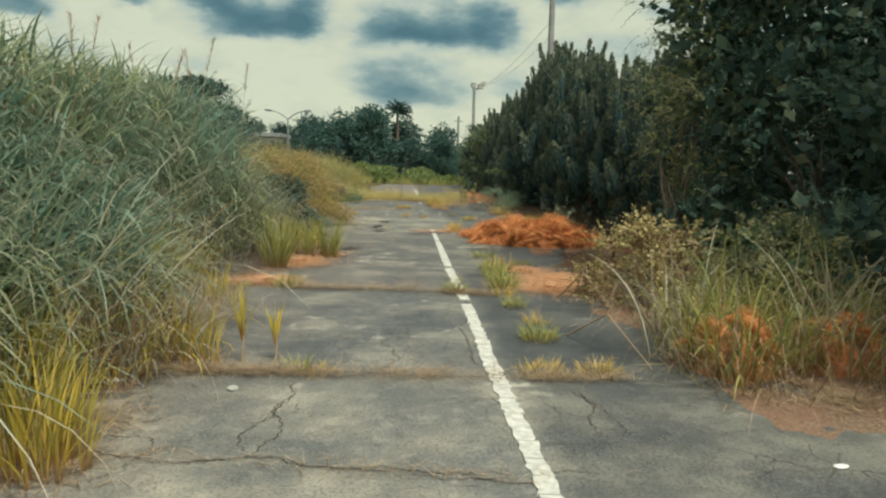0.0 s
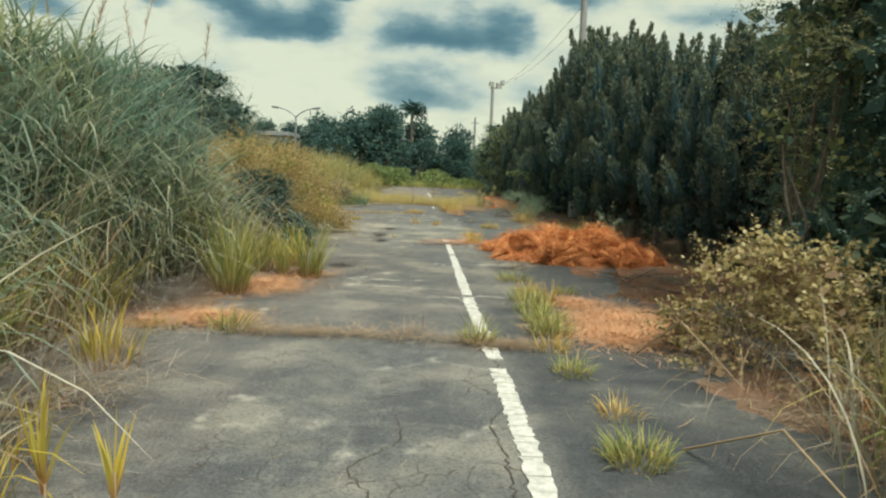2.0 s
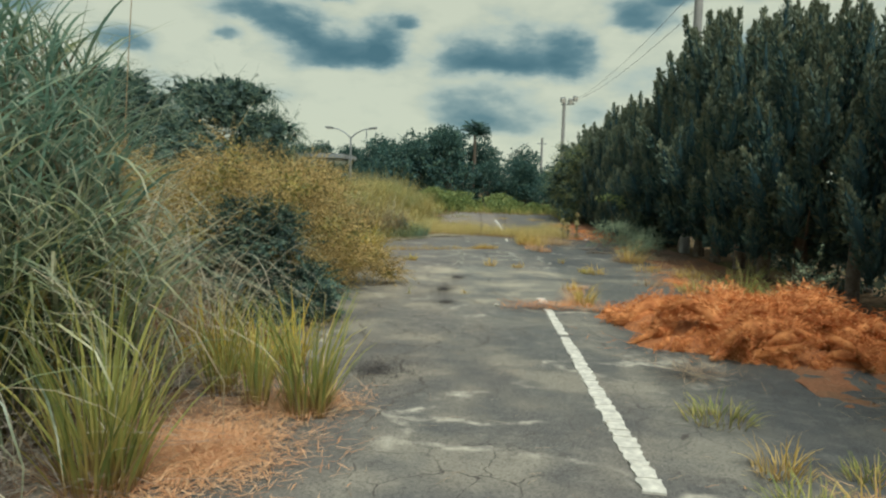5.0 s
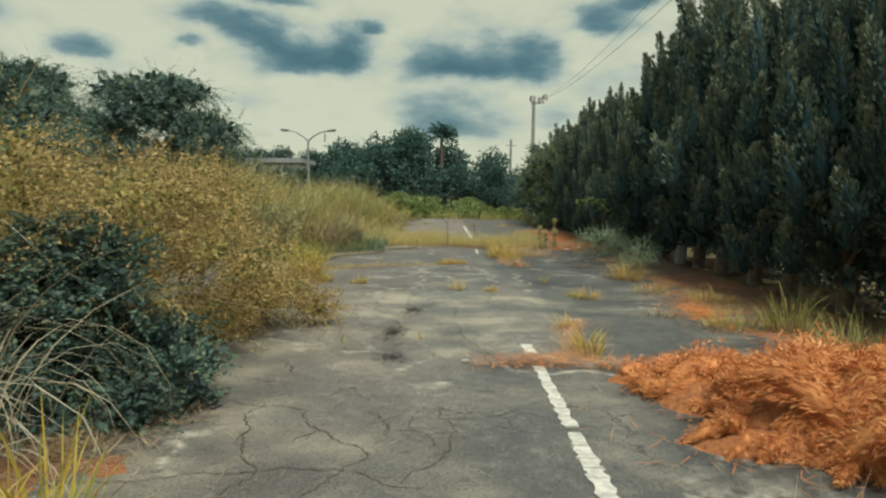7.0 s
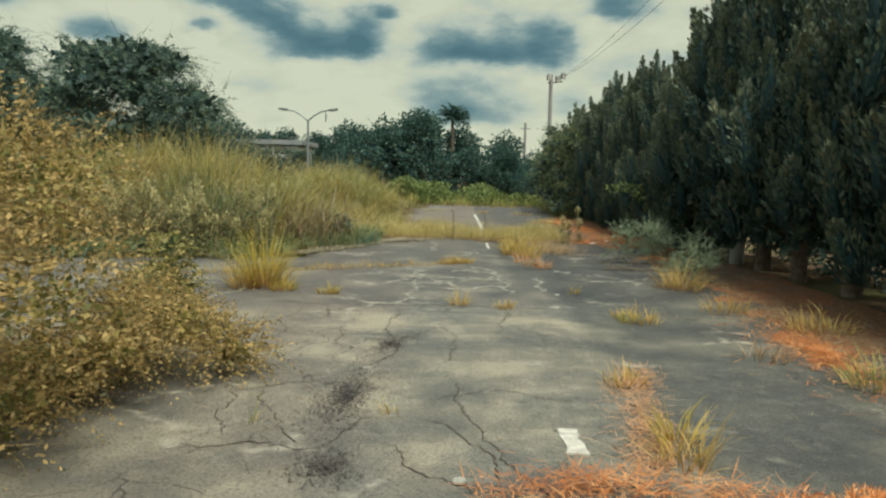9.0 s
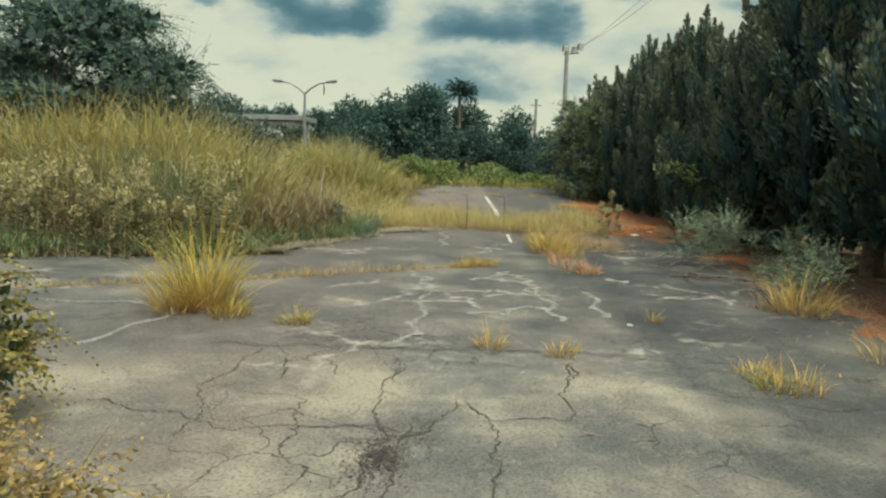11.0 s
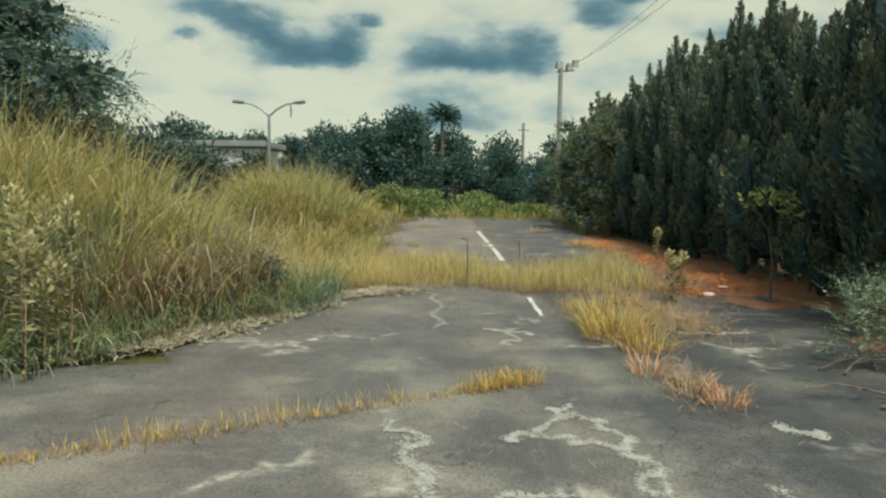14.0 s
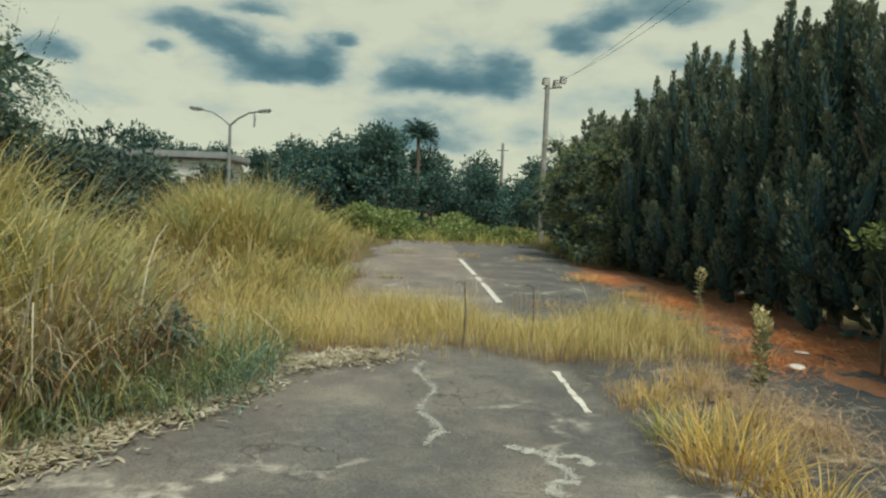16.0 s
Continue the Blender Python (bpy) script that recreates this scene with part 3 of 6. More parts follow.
def build_cracks():
    WIDE = [[(-2.82, 15.85), (-2.48, 15.83), (-2.17, 15.76), (-1.92, 15.64)],
            [(-2.32, 15.80), (-2.32, 15.37), (-2.24, 14.97)],
            [(-1.79, 15.31), (-1.85, 15.01)],
            [(-1.54, 15.78), (-1.43, 15.59), (-1.38, 15.19)],
            [(-1.42, 15.57), (-0.90, 15.57), (-0.39, 15.91)],
            [(-2.45, 17.50), (-2.13, 17.66), (-1.72, 17.69), (-1.55, 18.14), (-1.29, 18.28)],
            [(-1.18, 18.24), (-0.91, 17.93), (-0.71, 17.58), (-0.68, 17.33)],
            [(-1.36, 17.82), (-1.12, 17.41), (-0.93, 17.27), (-0.84, 17.15)],
            [(-1.98, 19.19), (-1.74, 19.31), (-1.60, 19.90), (-1.64, 20.71)],
            [(-2.35, 18.68), (-2.12, 18.11), (-1.84, 17.67)],
            [(-2.68, 21.93), (-2.58, 21.63), (-2.52, 21.34)],
            [(-2.32, 21.91), (-2.24, 21.49)],
            [(-1.90, 22.08), (-1.85, 21.72), (-1.80, 21.38)],
            [(-0.64, 22.09), (-0.62, 21.82), (-0.67, 21.53)],
            [(-3.39, 22.17), (-2.57, 22.22), (-2.37, 22.20), (-1.81, 22.27), (-1.31, 22.28), (-0.68, 22.33)],
            [(-1.48, 3.74), (-1.00, 3.79), (-0.60, 3.72), (-0.23, 3.69), (0.38, 3.59)],
            [(-1.10, 4.88), (-1.01, 4.24), (-1.02, 3.81)],
            [(1.07, 5.17), (1.03, 4.57), (1.09, 4.18)]]
    rng = random.Random(9)
    cracks = [[(-2.6, 3.75), (-0.99, 3.77), (-0.23, 3.63), (0.5, 3.58), (0.9, 3.7)], [(-1.06, 5.2), (-1.06, 4.65), (-1.2, 4.1), (-1.1, 3.8)],
              [(-2.5, 5.25), (-0.92, 5.4), (0.45, 5.42), (1.6, 5.42), (2.7, 5.2)], [(1.0, 5.2), (1.1, 4.8), (1.2, 4.4), (1.1, 4.2)], [(0.62, 4.05), (1.1, 4.18)],
              [(-1.9, 9.15), (-0.8, 9.2), (0.2, 9.15), (0.7, 9.3)], [(0.3, 8.6), (0.22, 7.4), (0.3, 6.4), (0.28, 5.5)], [(-0.3, 7.2), (-0.5, 6.4), (-0.35, 5.9), (-0.6, 5.4)],
              [(-3.4, 22.1), (-2.59, 22.2), (-1.64, 22.26), (-0.58, 22.38), (0.4, 22.2), (1.6, 22.0)], [(-3.2, 14.2), (-1.8, 14.6), (-1.0, 14.4)],
              [(-2.0, 15.6), (-1.4, 14.8), (-1.7, 14.0), (-1.3, 13.2), (-1.6, 12.2)], [(-2.3, 15.2), (-2.0, 14.5), (-2.2, 13.6)], [(-1.0, 15.9), (-0.9, 15.0), (-1.2, 14.4)],
              [(-1.1, 19.2), (-0.9, 18.2), (-0.6, 17.5), (-0.4, 17.0)], [(-1.2, 18.6), (-0.7, 18.9), (-0.2, 18.7)], [(-1.8, 21.9), (-1.9, 21.2), (-1.7, 20.4), (-1.9, 19.4)],
              [(-1.35, 21.1), (-1.16, 20.8), (-0.73, 20.9), (-0.62, 22.1)], [(-1.35, 21.1), (-1.5, 20.6), (-2.0, 20.4)], [(-1.16, 20.8), (-1.1, 20.2), (-1.2, 19.5)],
              [(-2.9, 22.1), (-3.0, 21.2), (-2.8, 20.3)], [(-2.0, 19.0), (-2.6, 18.6), (-2.3, 17.8)], [(0.2, 21.5), (1.0, 21.3), (1.7, 21.5)], [(0.1, 23.0), (-0.3, 22.2)],
              [(-3.6, 20.8), (-2.6, 20.5), (-1.6, 20.6)], [(-1.1, 16.4), (-0.5, 16.3), (0.3, 16.5)]] + WIDE
    for pts in cracks:
        b = Bag()
        ribbon(b, pts, 0.0062 if pts in WIDE else 0.0055, 0.007, 0.07, 0.04, rng)
        tagged(new("road_crack", b.mesh("road_crack", CRACK)), "dark dirt-filled crack in the asphalt", "crack", "cracks in the road", "structure")
    pale = [[(-2.08, 25.59), (-1.94, 24.59), (-1.90, 23.50), (-1.87, 22.85), (-1.90, 22.43)],
            [(-0.85, 25.40), (-0.65, 24.60), (-0.62, 23.95), (-0.58, 23.47)],
            [(-1.92, 24.71), (-1.40, 24.87), (-0.89, 24.78), (-0.59, 24.72)],
            [(-1.45, 23.67), (-1.16, 23.69), (-0.88, 24.05), (-0.62, 24.00)],
            [(-0.14, 25.03), (-0.13, 24.26), (-0.15, 23.71)],
            [(-2.25, 25.88), (-2.06, 25.57), (-2.02, 25.14), (-1.90, 24.86)],
            [(-1.04, 26.15), (-0.89, 25.94), (-0.81, 25.65), (-0.76, 25.27), (-0.81, 24.94)],
            [(-1.58, 25.60), (-1.30, 25.74), (-1.01, 25.60), (-0.79, 25.56)],
            [(-1.30, 25.74), (-1.17, 26.14), (-1.10, 26.33)],
            [(0.39, 29.07), (0.74, 29.06), (1.20, 29.18)],
            [(0.17, 26.05), (0.34, 25.96), (0.47, 25.87)],
            [(-2.40, 31.52), (-2.27, 30.61), (-2.21, 29.59), (-2.14, 28.97)],
            [(-1.70, 28.98), (-1.38, 28.91), (-1.13, 28.75)],
            [(-1.36, 28.97), (-1.38, 28.49), (-1.44, 28.25)],
            [(-5.6, 23.4), (-4.6, 23.5), (-4.1, 23.6)], [(-4.4, 21.9), (-4.15, 22.8), (-4.2, 23.3)]]
    for pts in pale:
        p = np.array(pts)
        m = 260 * len(pts)
        t = RNG.uniform(0, len(p) - 1, m)
        k = np.arange(len(p))
        off = 0.06 * np.sin(t * 5 + p[0, 0] * 7)
        P = np.stack([np.interp(t, k, p[:, 0]) + off + RNG.normal(0, 1, m) * (0.008 + 0.014 * np.abs(np.sin(t * 4.1 + 1))), np.interp(t, k, p[:, 1]) + 0.04 * np.cos(t * 9) + RNG.normal(0, 1, m) * (0.01 + 0.014 * np.abs(np.cos(t * 3.3))), RNG.uniform(0.005, 0.008, m)], 1)
        b = Bag()
        b.add(*blades(P, RNG.uniform(0.01, 0.04, m), RNG.uniform(0.007, 0.018, m), RNG.uniform(-3.1, 3.1, m), np.full(m, math.pi / 2), np.zeros(m), 2))
        tagged(new("dust_streak", b.mesh("dust_streak", DUST)), "pale dust streak along a sealed crack in the asphalt", "dust streak", "pale streaks on the road", "structure")


build_cracks()


# ---- grasses ----
def tuft(name, label, at, mat, n, radius, h, w, lean=0.25, bend=0.9, category="grass tuft", group="", dead=0):
    """One clump of grass, a thing of its own, on its root."""
    b = Bag()
    r, a = radius * np.sqrt(RNG.uniform(0, 1, n)), RNG.uniform(0, 2 * math.pi, n)
    P = np.stack([r * np.cos(a), r * np.sin(a), np.full(n, -0.02)], 1)
    A = a + RNG.normal(0, 0.7, n)
    H = RNG.uniform(h[0], h[1], n) * (1 - 0.35 * (r / radius) ** 2)
    v = blades(P, H, RNG.uniform(w[0], w[1], n), A, np.abs(RNG.normal(0, lean, n)) + 0.25 * r / radius * lean * 3, np.abs(RNG.normal(bend, bend * 0.5, n)))
    b.add(*v)
    ob = thing(name, label, category, at, group)
    child("foliage", b.mesh(name, mat), ob)
    if dead:
        d = Bag()
        r, a = radius * 1.15 * np.sqrt(RNG.uniform(0, 1, dead)), RNG.uniform(0, 2 * math.pi, dead)
        P = np.stack([r * np.cos(a), r * np.sin(a), np.full(dead, -0.01)], 1)
        d.add(*blades(P, RNG.uniform(h[0] * 0.3, h[1] * 0.55, dead), np.full(dead, w[0]), a + RNG.normal(0, 1, dead), RNG.uniform(0.3, 1.3, dead), RNG.uniform(0.2, 1.2, dead)))
        child("dry_foliage", d.mesh("dead_blades", STRAW), ob, "dry straw-coloured dead blades")
    return ob


def scatter(n, x0, x1, y0, y1, keep=None):
    """Random places on the ground inside a stretch, thinned by keep(x, y)."""
    out = np.zeros((0, 2))
    while len(out) < n:
        p = np.stack([RNG.uniform(x0, x1, n), RNG.uniform(y0, y1, n)], 1)
        if keep is not None:
            p = p[RNG.uniform(0, 1, len(p)) < keep(p[:, 0], p[:, 1])]
        out = np.concatenate([out, p])
    out = out[:n]
    return np.column_stack([out, bank(out[:, 0], out[:, 1])])


def clumped(P, per, r):
    """Repeats each place per times, a little apart, so that stems stand in clumps."""
    Q = np.repeat(P, per, 0)
    Q[:, :2] += RNG.normal(0, r, (len(Q), 2))
    return Q


def stuff(name, bag, mat, label, category):
    return tagged(new(name, bag.mesh(name, mat)), label, category, kind="stuff")


def wav(x, y, f, s):
    """Smooth variation from 0 to 1 for whole arrays."""
    return 0.5 + 0.5 * np.sin(x * f + s) * np.cos(y * f * 0.8 + s * 1.7)


def fountains(C, per, r, h, w, lean=0.12, bend=1.3, segs=7, scale=None, toward=None, power=1.8):
    """Clumps whose blades rise together and arch outwards. C: clump places; toward: a heading that the arching favours."""
    n = len(C)
    k = np.ones(n) if scale is None else scale
    off = RNG.normal(0, r, (n, per, 2))
    P = np.repeat(C[:, None, :], per, 1)
    P[:, :, :2] += off
    A = np.arctan2(off[:, :, 1], off[:, :, 0]) + RNG.normal(0, 0.6, (n, per))
    if toward is not None:
        flip = RNG.uniform(0, 1, (n, per)) < 0.55
        A = np.where(flip, toward + RNG.normal(0, 0.7, (n, per)), A)
    tall = np.repeat((k * RNG.uniform(0.8, 1.12, n))[:, None], per, 1)
    m = n * per
    wide = np.repeat(RNG.uniform(0.75, 1.25, n)[:, None], per, 1).ravel()
    droop = np.repeat(RNG.uniform(0.7, 1.3, n)[:, None], per, 1).ravel()
    return blades(P.reshape(-1, 3), RNG.uniform(h[0], h[1], m) * tall.ravel(), RNG.uniform(w[0], w[1], m) * wide, A.ravel(),
                  np.abs(RNG.normal(lean, lean, m)), np.abs(RNG.normal(bend, bend * 0.4, m)) * droop, segs, power)


def build_left_reeds():
    def front(y):
        return -3.1 - 0.3 * np.sin(y * 0.9) - 0.55 * np.clip((y - 6.5) / 1.5, 0, 1) - 0.5 * np.clip(y - 12.3, 0, 2)

    b = Bag()
    C = scatter(560, -8.5, -3.0, -1.5, 14.0, lambda x, y: np.where(x < front(y), 1.0, 0.0) * np.clip(1.25 + (x + 3) * 0.18, 0.25, 1))
    k = 0.68 + 0.3 * np.clip((-C[:, 0] - 3.0) / 1.3, 0, 1)
    b.add(*fountains(C, 30, 0.14, (1.1, 2.9), (0.016, 0.036), 0.1, 2.0, 7, k, -0.8, 1.8))
    stuff("reed_bank", b, REED, "tall dense green and straw reeds leaning over the road edge", "reeds")
    # leaves that leave their canes at every height and arch over
    b = Bag()
    C = scatter(10500, -6.4, -2.9, -0.8, 14.2, lambda x, y: np.where(x < front(y) + 0.1, 1.0, 0.0) * np.clip(1.5 + (x + 3) * 0.4, 0.15, 1))
    n = len(C)
    deep = np.clip((-C[:, 0] - 3.0) / 1.3, 0, 1)
    C[:, 2] += RNG.uniform(0.25, 1.0, n) ** 0.7 * (0.95 + 1.15 * deep)
    b.add(*blades(C, RNG.uniform(0.5, 1.15, n), RNG.uniform(0.02, 0.045, n), np.where(RNG.uniform(0, 1, n) < 0.65, RNG.normal(-0.7, 0.9, n), RNG.uniform(-3.1, 3.1, n)), RNG.uniform(0.2, 0.8, n), RNG.uniform(0.9, 2.3, n), 6, 1.3))
    low = C[C[:, 2] - bank(C[:, 0], C[:, 1]) < 0.95][::2] + np.array([0.12, 0.0, -0.1])
    n = len(low)
    b2 = Bag()
    b2.add(*blades(low, RNG.uniform(0.4, 0.9, n), RNG.uniform(0.014, 0.03, n), RNG.normal(-0.7, 1.0, n), RNG.uniform(0.3, 1.0, n), RNG.uniform(0.8, 2.2, n), 6, 1.3))
    stuff("cane_leaves", b2, LIME, "yellowing cane leaves low in the reed bank", "reeds")
    stuff("cane_leaves", b, REED, "long green cane leaves arching out of the reed bank", "reeds")
    # broad drooping leaves along the front
    b = Bag()
    C = scatter(130, -4.0, -2.95, -0.5, 13.4, lambda x, y: np.where(x < front(y) + 0.1, 1.0, 0.0))
    b.add(*fountains(C, 26, 0.12, (0.7, 2.1), (0.016, 0.034), 0.2, 1.9, 8, None, -0.6, 1.6))
    stuff("drooping_reeds", b, REED, "long arching reed leaves hanging towards the asphalt", "reeds")
    # pale withered leaves among them, some painting in bright highlights
    b = Bag()
    C = scatter(210, -5.2, -2.9, 0.5, 15.0, lambda x, y: np.where(x < front(y) + 0.2, 1.0, 0.0))
    b.add(*fountains(C, 12, 0.15, (0.6, 2.5), (0.01, 0.022), 0.25, 1.8, 8, None, -0.4, 1.5))
    stuff("withered_leaves", b, PALE, "pale withered reed leaves bent over the verge, partly in place of highlights", "reeds")
    # long grey stalks arching before the bramble
    b = Bag()
    C = scatter(55, -5.0, -3.5, 12.4, 14.6)
    b.add(*fountains(C, 12, 0.2, (0.8, 2.0), (0.008, 0.017), 0.3, 2.1, 8, None, -0.3, 1.5))
    stuff("arching_stalks", b, PALE, "long grey dead stalks arching over the bramble foot", "dead stalks")
    # dead stalks flattened at the foot
    b = Bag()
    P = scatter(3400, -4.6, -2.5, 0.5, 15.0, lambda x, y: np.where(x < front(y) + 0.5, 1.0, 0.0))
    P[:, 2] += RNG.uniform(0.02, 0.3, len(P))
    n = len(P)
    b.add(*blades(P, RNG.uniform(0.4, 1.3, n), RNG.uniform(0.006, 0.014, n), RNG.normal(-0.3, 1.2, n), RNG.uniform(0.9, 1.6, n), RNG.uniform(-0.2, 0.5, n), 4))
    stuff("fallen_stalks", b, DEADGREY, "grey fallen dead reed stalks tangled on the verge", "dead stalks")
    for mat, count, lab in ((LIME, 110, "yellow-green reed leaves along the foot of the bank"), (STRAW, 60, "brown dry reed leaves along the foot of the bank")):
        b = Bag()
        C = scatter(count, -3.9, -2.5, 2.5, 9.5, lambda x, y: np.where(x < np.interp(y, [2.5, 6.0, 7.0, 9.5], [-2.5, -2.5, -3.1, -3.2]), 1.0, 0.0))
        b.add(*fountains(C, 22, 0.1, (0.4, 1.25), (0.012, 0.026), 0.15, 1.2, 6, None, None, 1.8))
        stuff("verge_reeds", b, mat, lab, "reeds")
    # feathery flower stems above the reeds
    for x, y, h in [(-4.6, 7.0, 3.5), (-4.3, 8.4, 3.3), (-4.9, 9.6, 3.5), (-4.4, 10.8, 3.3), (-4.2, 11.7, 3.6), (-4.3, 12.6, 3.5), (-3.9, 13.4, 3.4), (-4.6, 6.0, 3.4), (-5.0, 12.0, 3.5)]:
        z = float(bank(np.array(x), np.array(y)))
        ob = thing("plume_grass", "tall thin grass stem with a feathery pale plume", "grass stem", (x, y, z), "plume stems in the reeds")
        d = RNG.uniform(-0.4, 0.4, 2)
        hh = h - z
        pts = np.array([[d[0] * s * s, d[1] * s * s, hh * s] for s in np.linspace(0, 1, 7)])
        v, q = tube(pts, np.linspace(0.007, 0.003, 7), 5)
        child("stem", np_mesh("stem", v, q, STRAW), ob)
        m = 60
        s = RNG.uniform(0.84, 1.0, m)
        b = Bag()
        b.add(*blades(np.stack([d[0] * s * s, d[1] * s * s, hh * s], 1), RNG.uniform(0.06, 0.16, m), np.full(m, 0.008), RNG.uniform(-3.1, 3.1, m), RNG.uniform(0.2, 0.6, m), np.full(m, 0.5), 2))
        child("plume", b.mesh("plume", STRAW), ob, "feathery straw-coloured plume")


build_left_reeds()


def build_far_grass():
    # tall yellow-green grass mounds past the side turning
    b = Bag()

    def dome(x, y):
        e = ((x + 8.1) / 3.5) ** 2 + ((y - 29.9) / 3.0) ** 2
        return np.where(e < 1, 1.0, 0.0)
    C = scatter(330, -11.5, -4.2, 25.5, 33, dome)
    e = ((C[:, 0] + 8.1) / 3.5) ** 2 + ((C[:, 1] - 29.9) / 3.0) ** 2
    b.add(*fountains(C, 52, 0.15, (0.9, 2.5), (0.012, 0.03), 0.1, 1.7, 5, 0.34 + 0.72 * np.sqrt(np.clip(1 - e, 0, 1)), None, 2.0))
    stuff("tall_grass", b, FIELD, "tall yellow-green grass mound on the verge", "tall grass")
    b = Bag()
    C = scatter(95, -11.5, -4.2, 25.5, 33, dome)
    e = ((C[:, 0] + 8.1) / 3.5) ** 2 + ((C[:, 1] - 29.9) / 3.0) ** 2
    b.add(*fountains(C, 40, 0.16, (0.9, 2.3), (0.012, 0.03), 0.15, 1.7, 6, 0.4 + 0.6 * np.sqrt(np.clip(1 - e, 0, 1)), -1.2, 1.9))
    stuff("arching_reeds", b, REED, "green arching reeds mixed into the tall grass", "reeds")
    b = Bag()

    def dome2(x, y):
        return np.where(((x + 6.7) / 1.75) ** 2 + ((y - 40.8) / 3.2) ** 2 < 1, 1.0, 0.0)
    C = scatter(200, -9, -4.2, 36, 46.5, dome2)
    e = ((C[:, 0] + 6.7) / 1.75) ** 2 + ((C[:, 1] - 40.8) / 3.2) ** 2
    b.add(*fountains(C, 60, 0.17, (0.8, 2.3), (0.014, 0.03), 0.14, 1.8, 6, 0.55 + 0.5 * np.sqrt(np.clip(1 - e, 0, 1)), None, 2.2))
    stuff("tall_grass", b, FIELD, "round mound of tall yellow grass beside the far road", "tall grass")
    # brown stems, pale bent leaves, and dark stems painting shade at the mound's foot
    for mat, count, per, h, lab in ((STRAW, 110, 22, (0.5, 1.35), "red-brown dry stems at the foot of the tall grass"), (PALE, 60, 9, (0.9, 2.0), "pale bent leaves on the face of the tall grass"), (SHADESTEM, 90, 26, (0.3, 0.95), "stems at the foot of the tall grass, coloured dark in place of shade")):
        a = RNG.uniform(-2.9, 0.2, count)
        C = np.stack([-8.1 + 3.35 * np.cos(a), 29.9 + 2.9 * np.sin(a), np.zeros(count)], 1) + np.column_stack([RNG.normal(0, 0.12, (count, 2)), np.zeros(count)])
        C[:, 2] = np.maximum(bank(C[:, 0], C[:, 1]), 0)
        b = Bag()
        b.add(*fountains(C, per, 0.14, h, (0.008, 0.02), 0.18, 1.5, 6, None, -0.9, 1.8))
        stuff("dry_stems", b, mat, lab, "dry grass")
    # shorter grass between the mounds
    b = Bag()
    C = scatter(150, -10.5, -4.6, 32.6, 38.5)
    b.add(*fountains(C, 36, 0.16, (0.35, 1.1), (0.01, 0.024), 0.2, 1.5, 5, None, None, 1.8))
    stuff("field_tufts", b, FIELD, "knee-high yellow-green grass between the mounds", "grass")
    # wide field further left
    b = Bag()
    P = clumped(scatter(1300, -22, -9.5, 18, 62, lambda x, y: np.where((y > 26) & (y < 34) | (x < -14), 1.0, 0.25)), 6, 0.2)
    P[:, 2] = bank(P[:, 0], P[:, 1])
    n = len(P)
    b.add(*blades(P, RNG.uniform(1.2, 2.2, n), RNG.uniform(0.02, 0.045, n), RNG.uniform(-3.1, 3.1, n), np.abs(RNG.normal(0.05, 0.15, n)), np.abs(RNG.normal(0.8, 0.5, n)), 4, 2.0))
    stuff("tall_grass", b, FIELD, "field of tall straw-tipped grass behind the verge", "tall grass")
    # low grass band that crosses the road
    b = Bag()
    P = clumped(scatter(1900, -5.4, 1.0, 31.4, 37.0, lambda x, y: np.where((y > 31.9 + 0.25 * np.sin(x * 2.1)) & (y < 34.6 + 0.5 * np.sin(x * 1.7 + 1) - 0.35 * np.clip(x + 2, 0, 3)), 1.0, 0.03)), 7, 0.07)
    P[:, 2] = 0.0
    n = len(P)
    b.add(*blades(P, RNG.uniform(0.2, 0.62, n) * (0.45 + 0.75 * wav(P[:, 0], P[:, 1], 2.3, 0.7)), RNG.uniform(0.004, 0.009, n), RNG.uniform(-3.1, 3.1, n), np.abs(RNG.normal(0.1, 0.2, n)), np.abs(RNG.normal(0.8, 0.4, n)), 4))
    stuff("low_grass", b, BANDGRASS, "low yellow grass growing across the road", "grass")
    b = Bag()
    P = clumped(scatter(300, -0.7, 1.7, 28.8, 36.5, lambda x, y: np.where(np.abs(x - 0.25 - 0.3 * np.sin(y * 0.8)) < 0.75, 0.25 + 0.75 * (wav(x, y, 4.0, 0.4) > 0.6), 0.0)), 6, 0.07)
    P[:, 2] = 0.0
    n = len(P)
    b.add(*blades(P, RNG.uniform(0.08, 0.3, n), RNG.uniform(0.004, 0.009, n), RNG.uniform(-3.1, 3.1, n), np.abs(RNG.normal(0.3, 0.3, n)), np.abs(RNG.normal(0.9, 0.4, n)), 4))
    stuff("low_grass", b, PALEGOLD, "pale dry grass along the road edge", "grass")
    # green fringe along the left kerb
    b = Bag()
    P = clumped(scatter(520, -8.5, -3.2, 26.0, 40, lambda x, y: np.where(np.abs(x - np.interp(y, [26, 27.3, 28.3, 31.2, 33, 40], [-8, -5.6, -5.0, -4.1, -4.5, -4.6])) < 0.5, 1.0, 0.0)), 9, 0.09)
    P[:, 2] = np.maximum(bank(P[:, 0], P[:, 1]), 0.0)
    n = len(P)
    b.add(*blades(P, RNG.uniform(0.15, 0.45, n) * np.where(P[:, 1] > 27.8, 1.4, 1.0), RNG.uniform(0.008, 0.018, n), RNG.uniform(-3.1, 3.1, n), np.abs(RNG.normal(0.3, 0.3, n)), np.abs(RNG.normal(1.2, 0.5, n)), 5))
    stuff("verge_grass", b, FIELD, "green drooping grass fringe along the road edge", "grass")
    b = Bag()
    t = RNG.uniform(0, 1, 110)
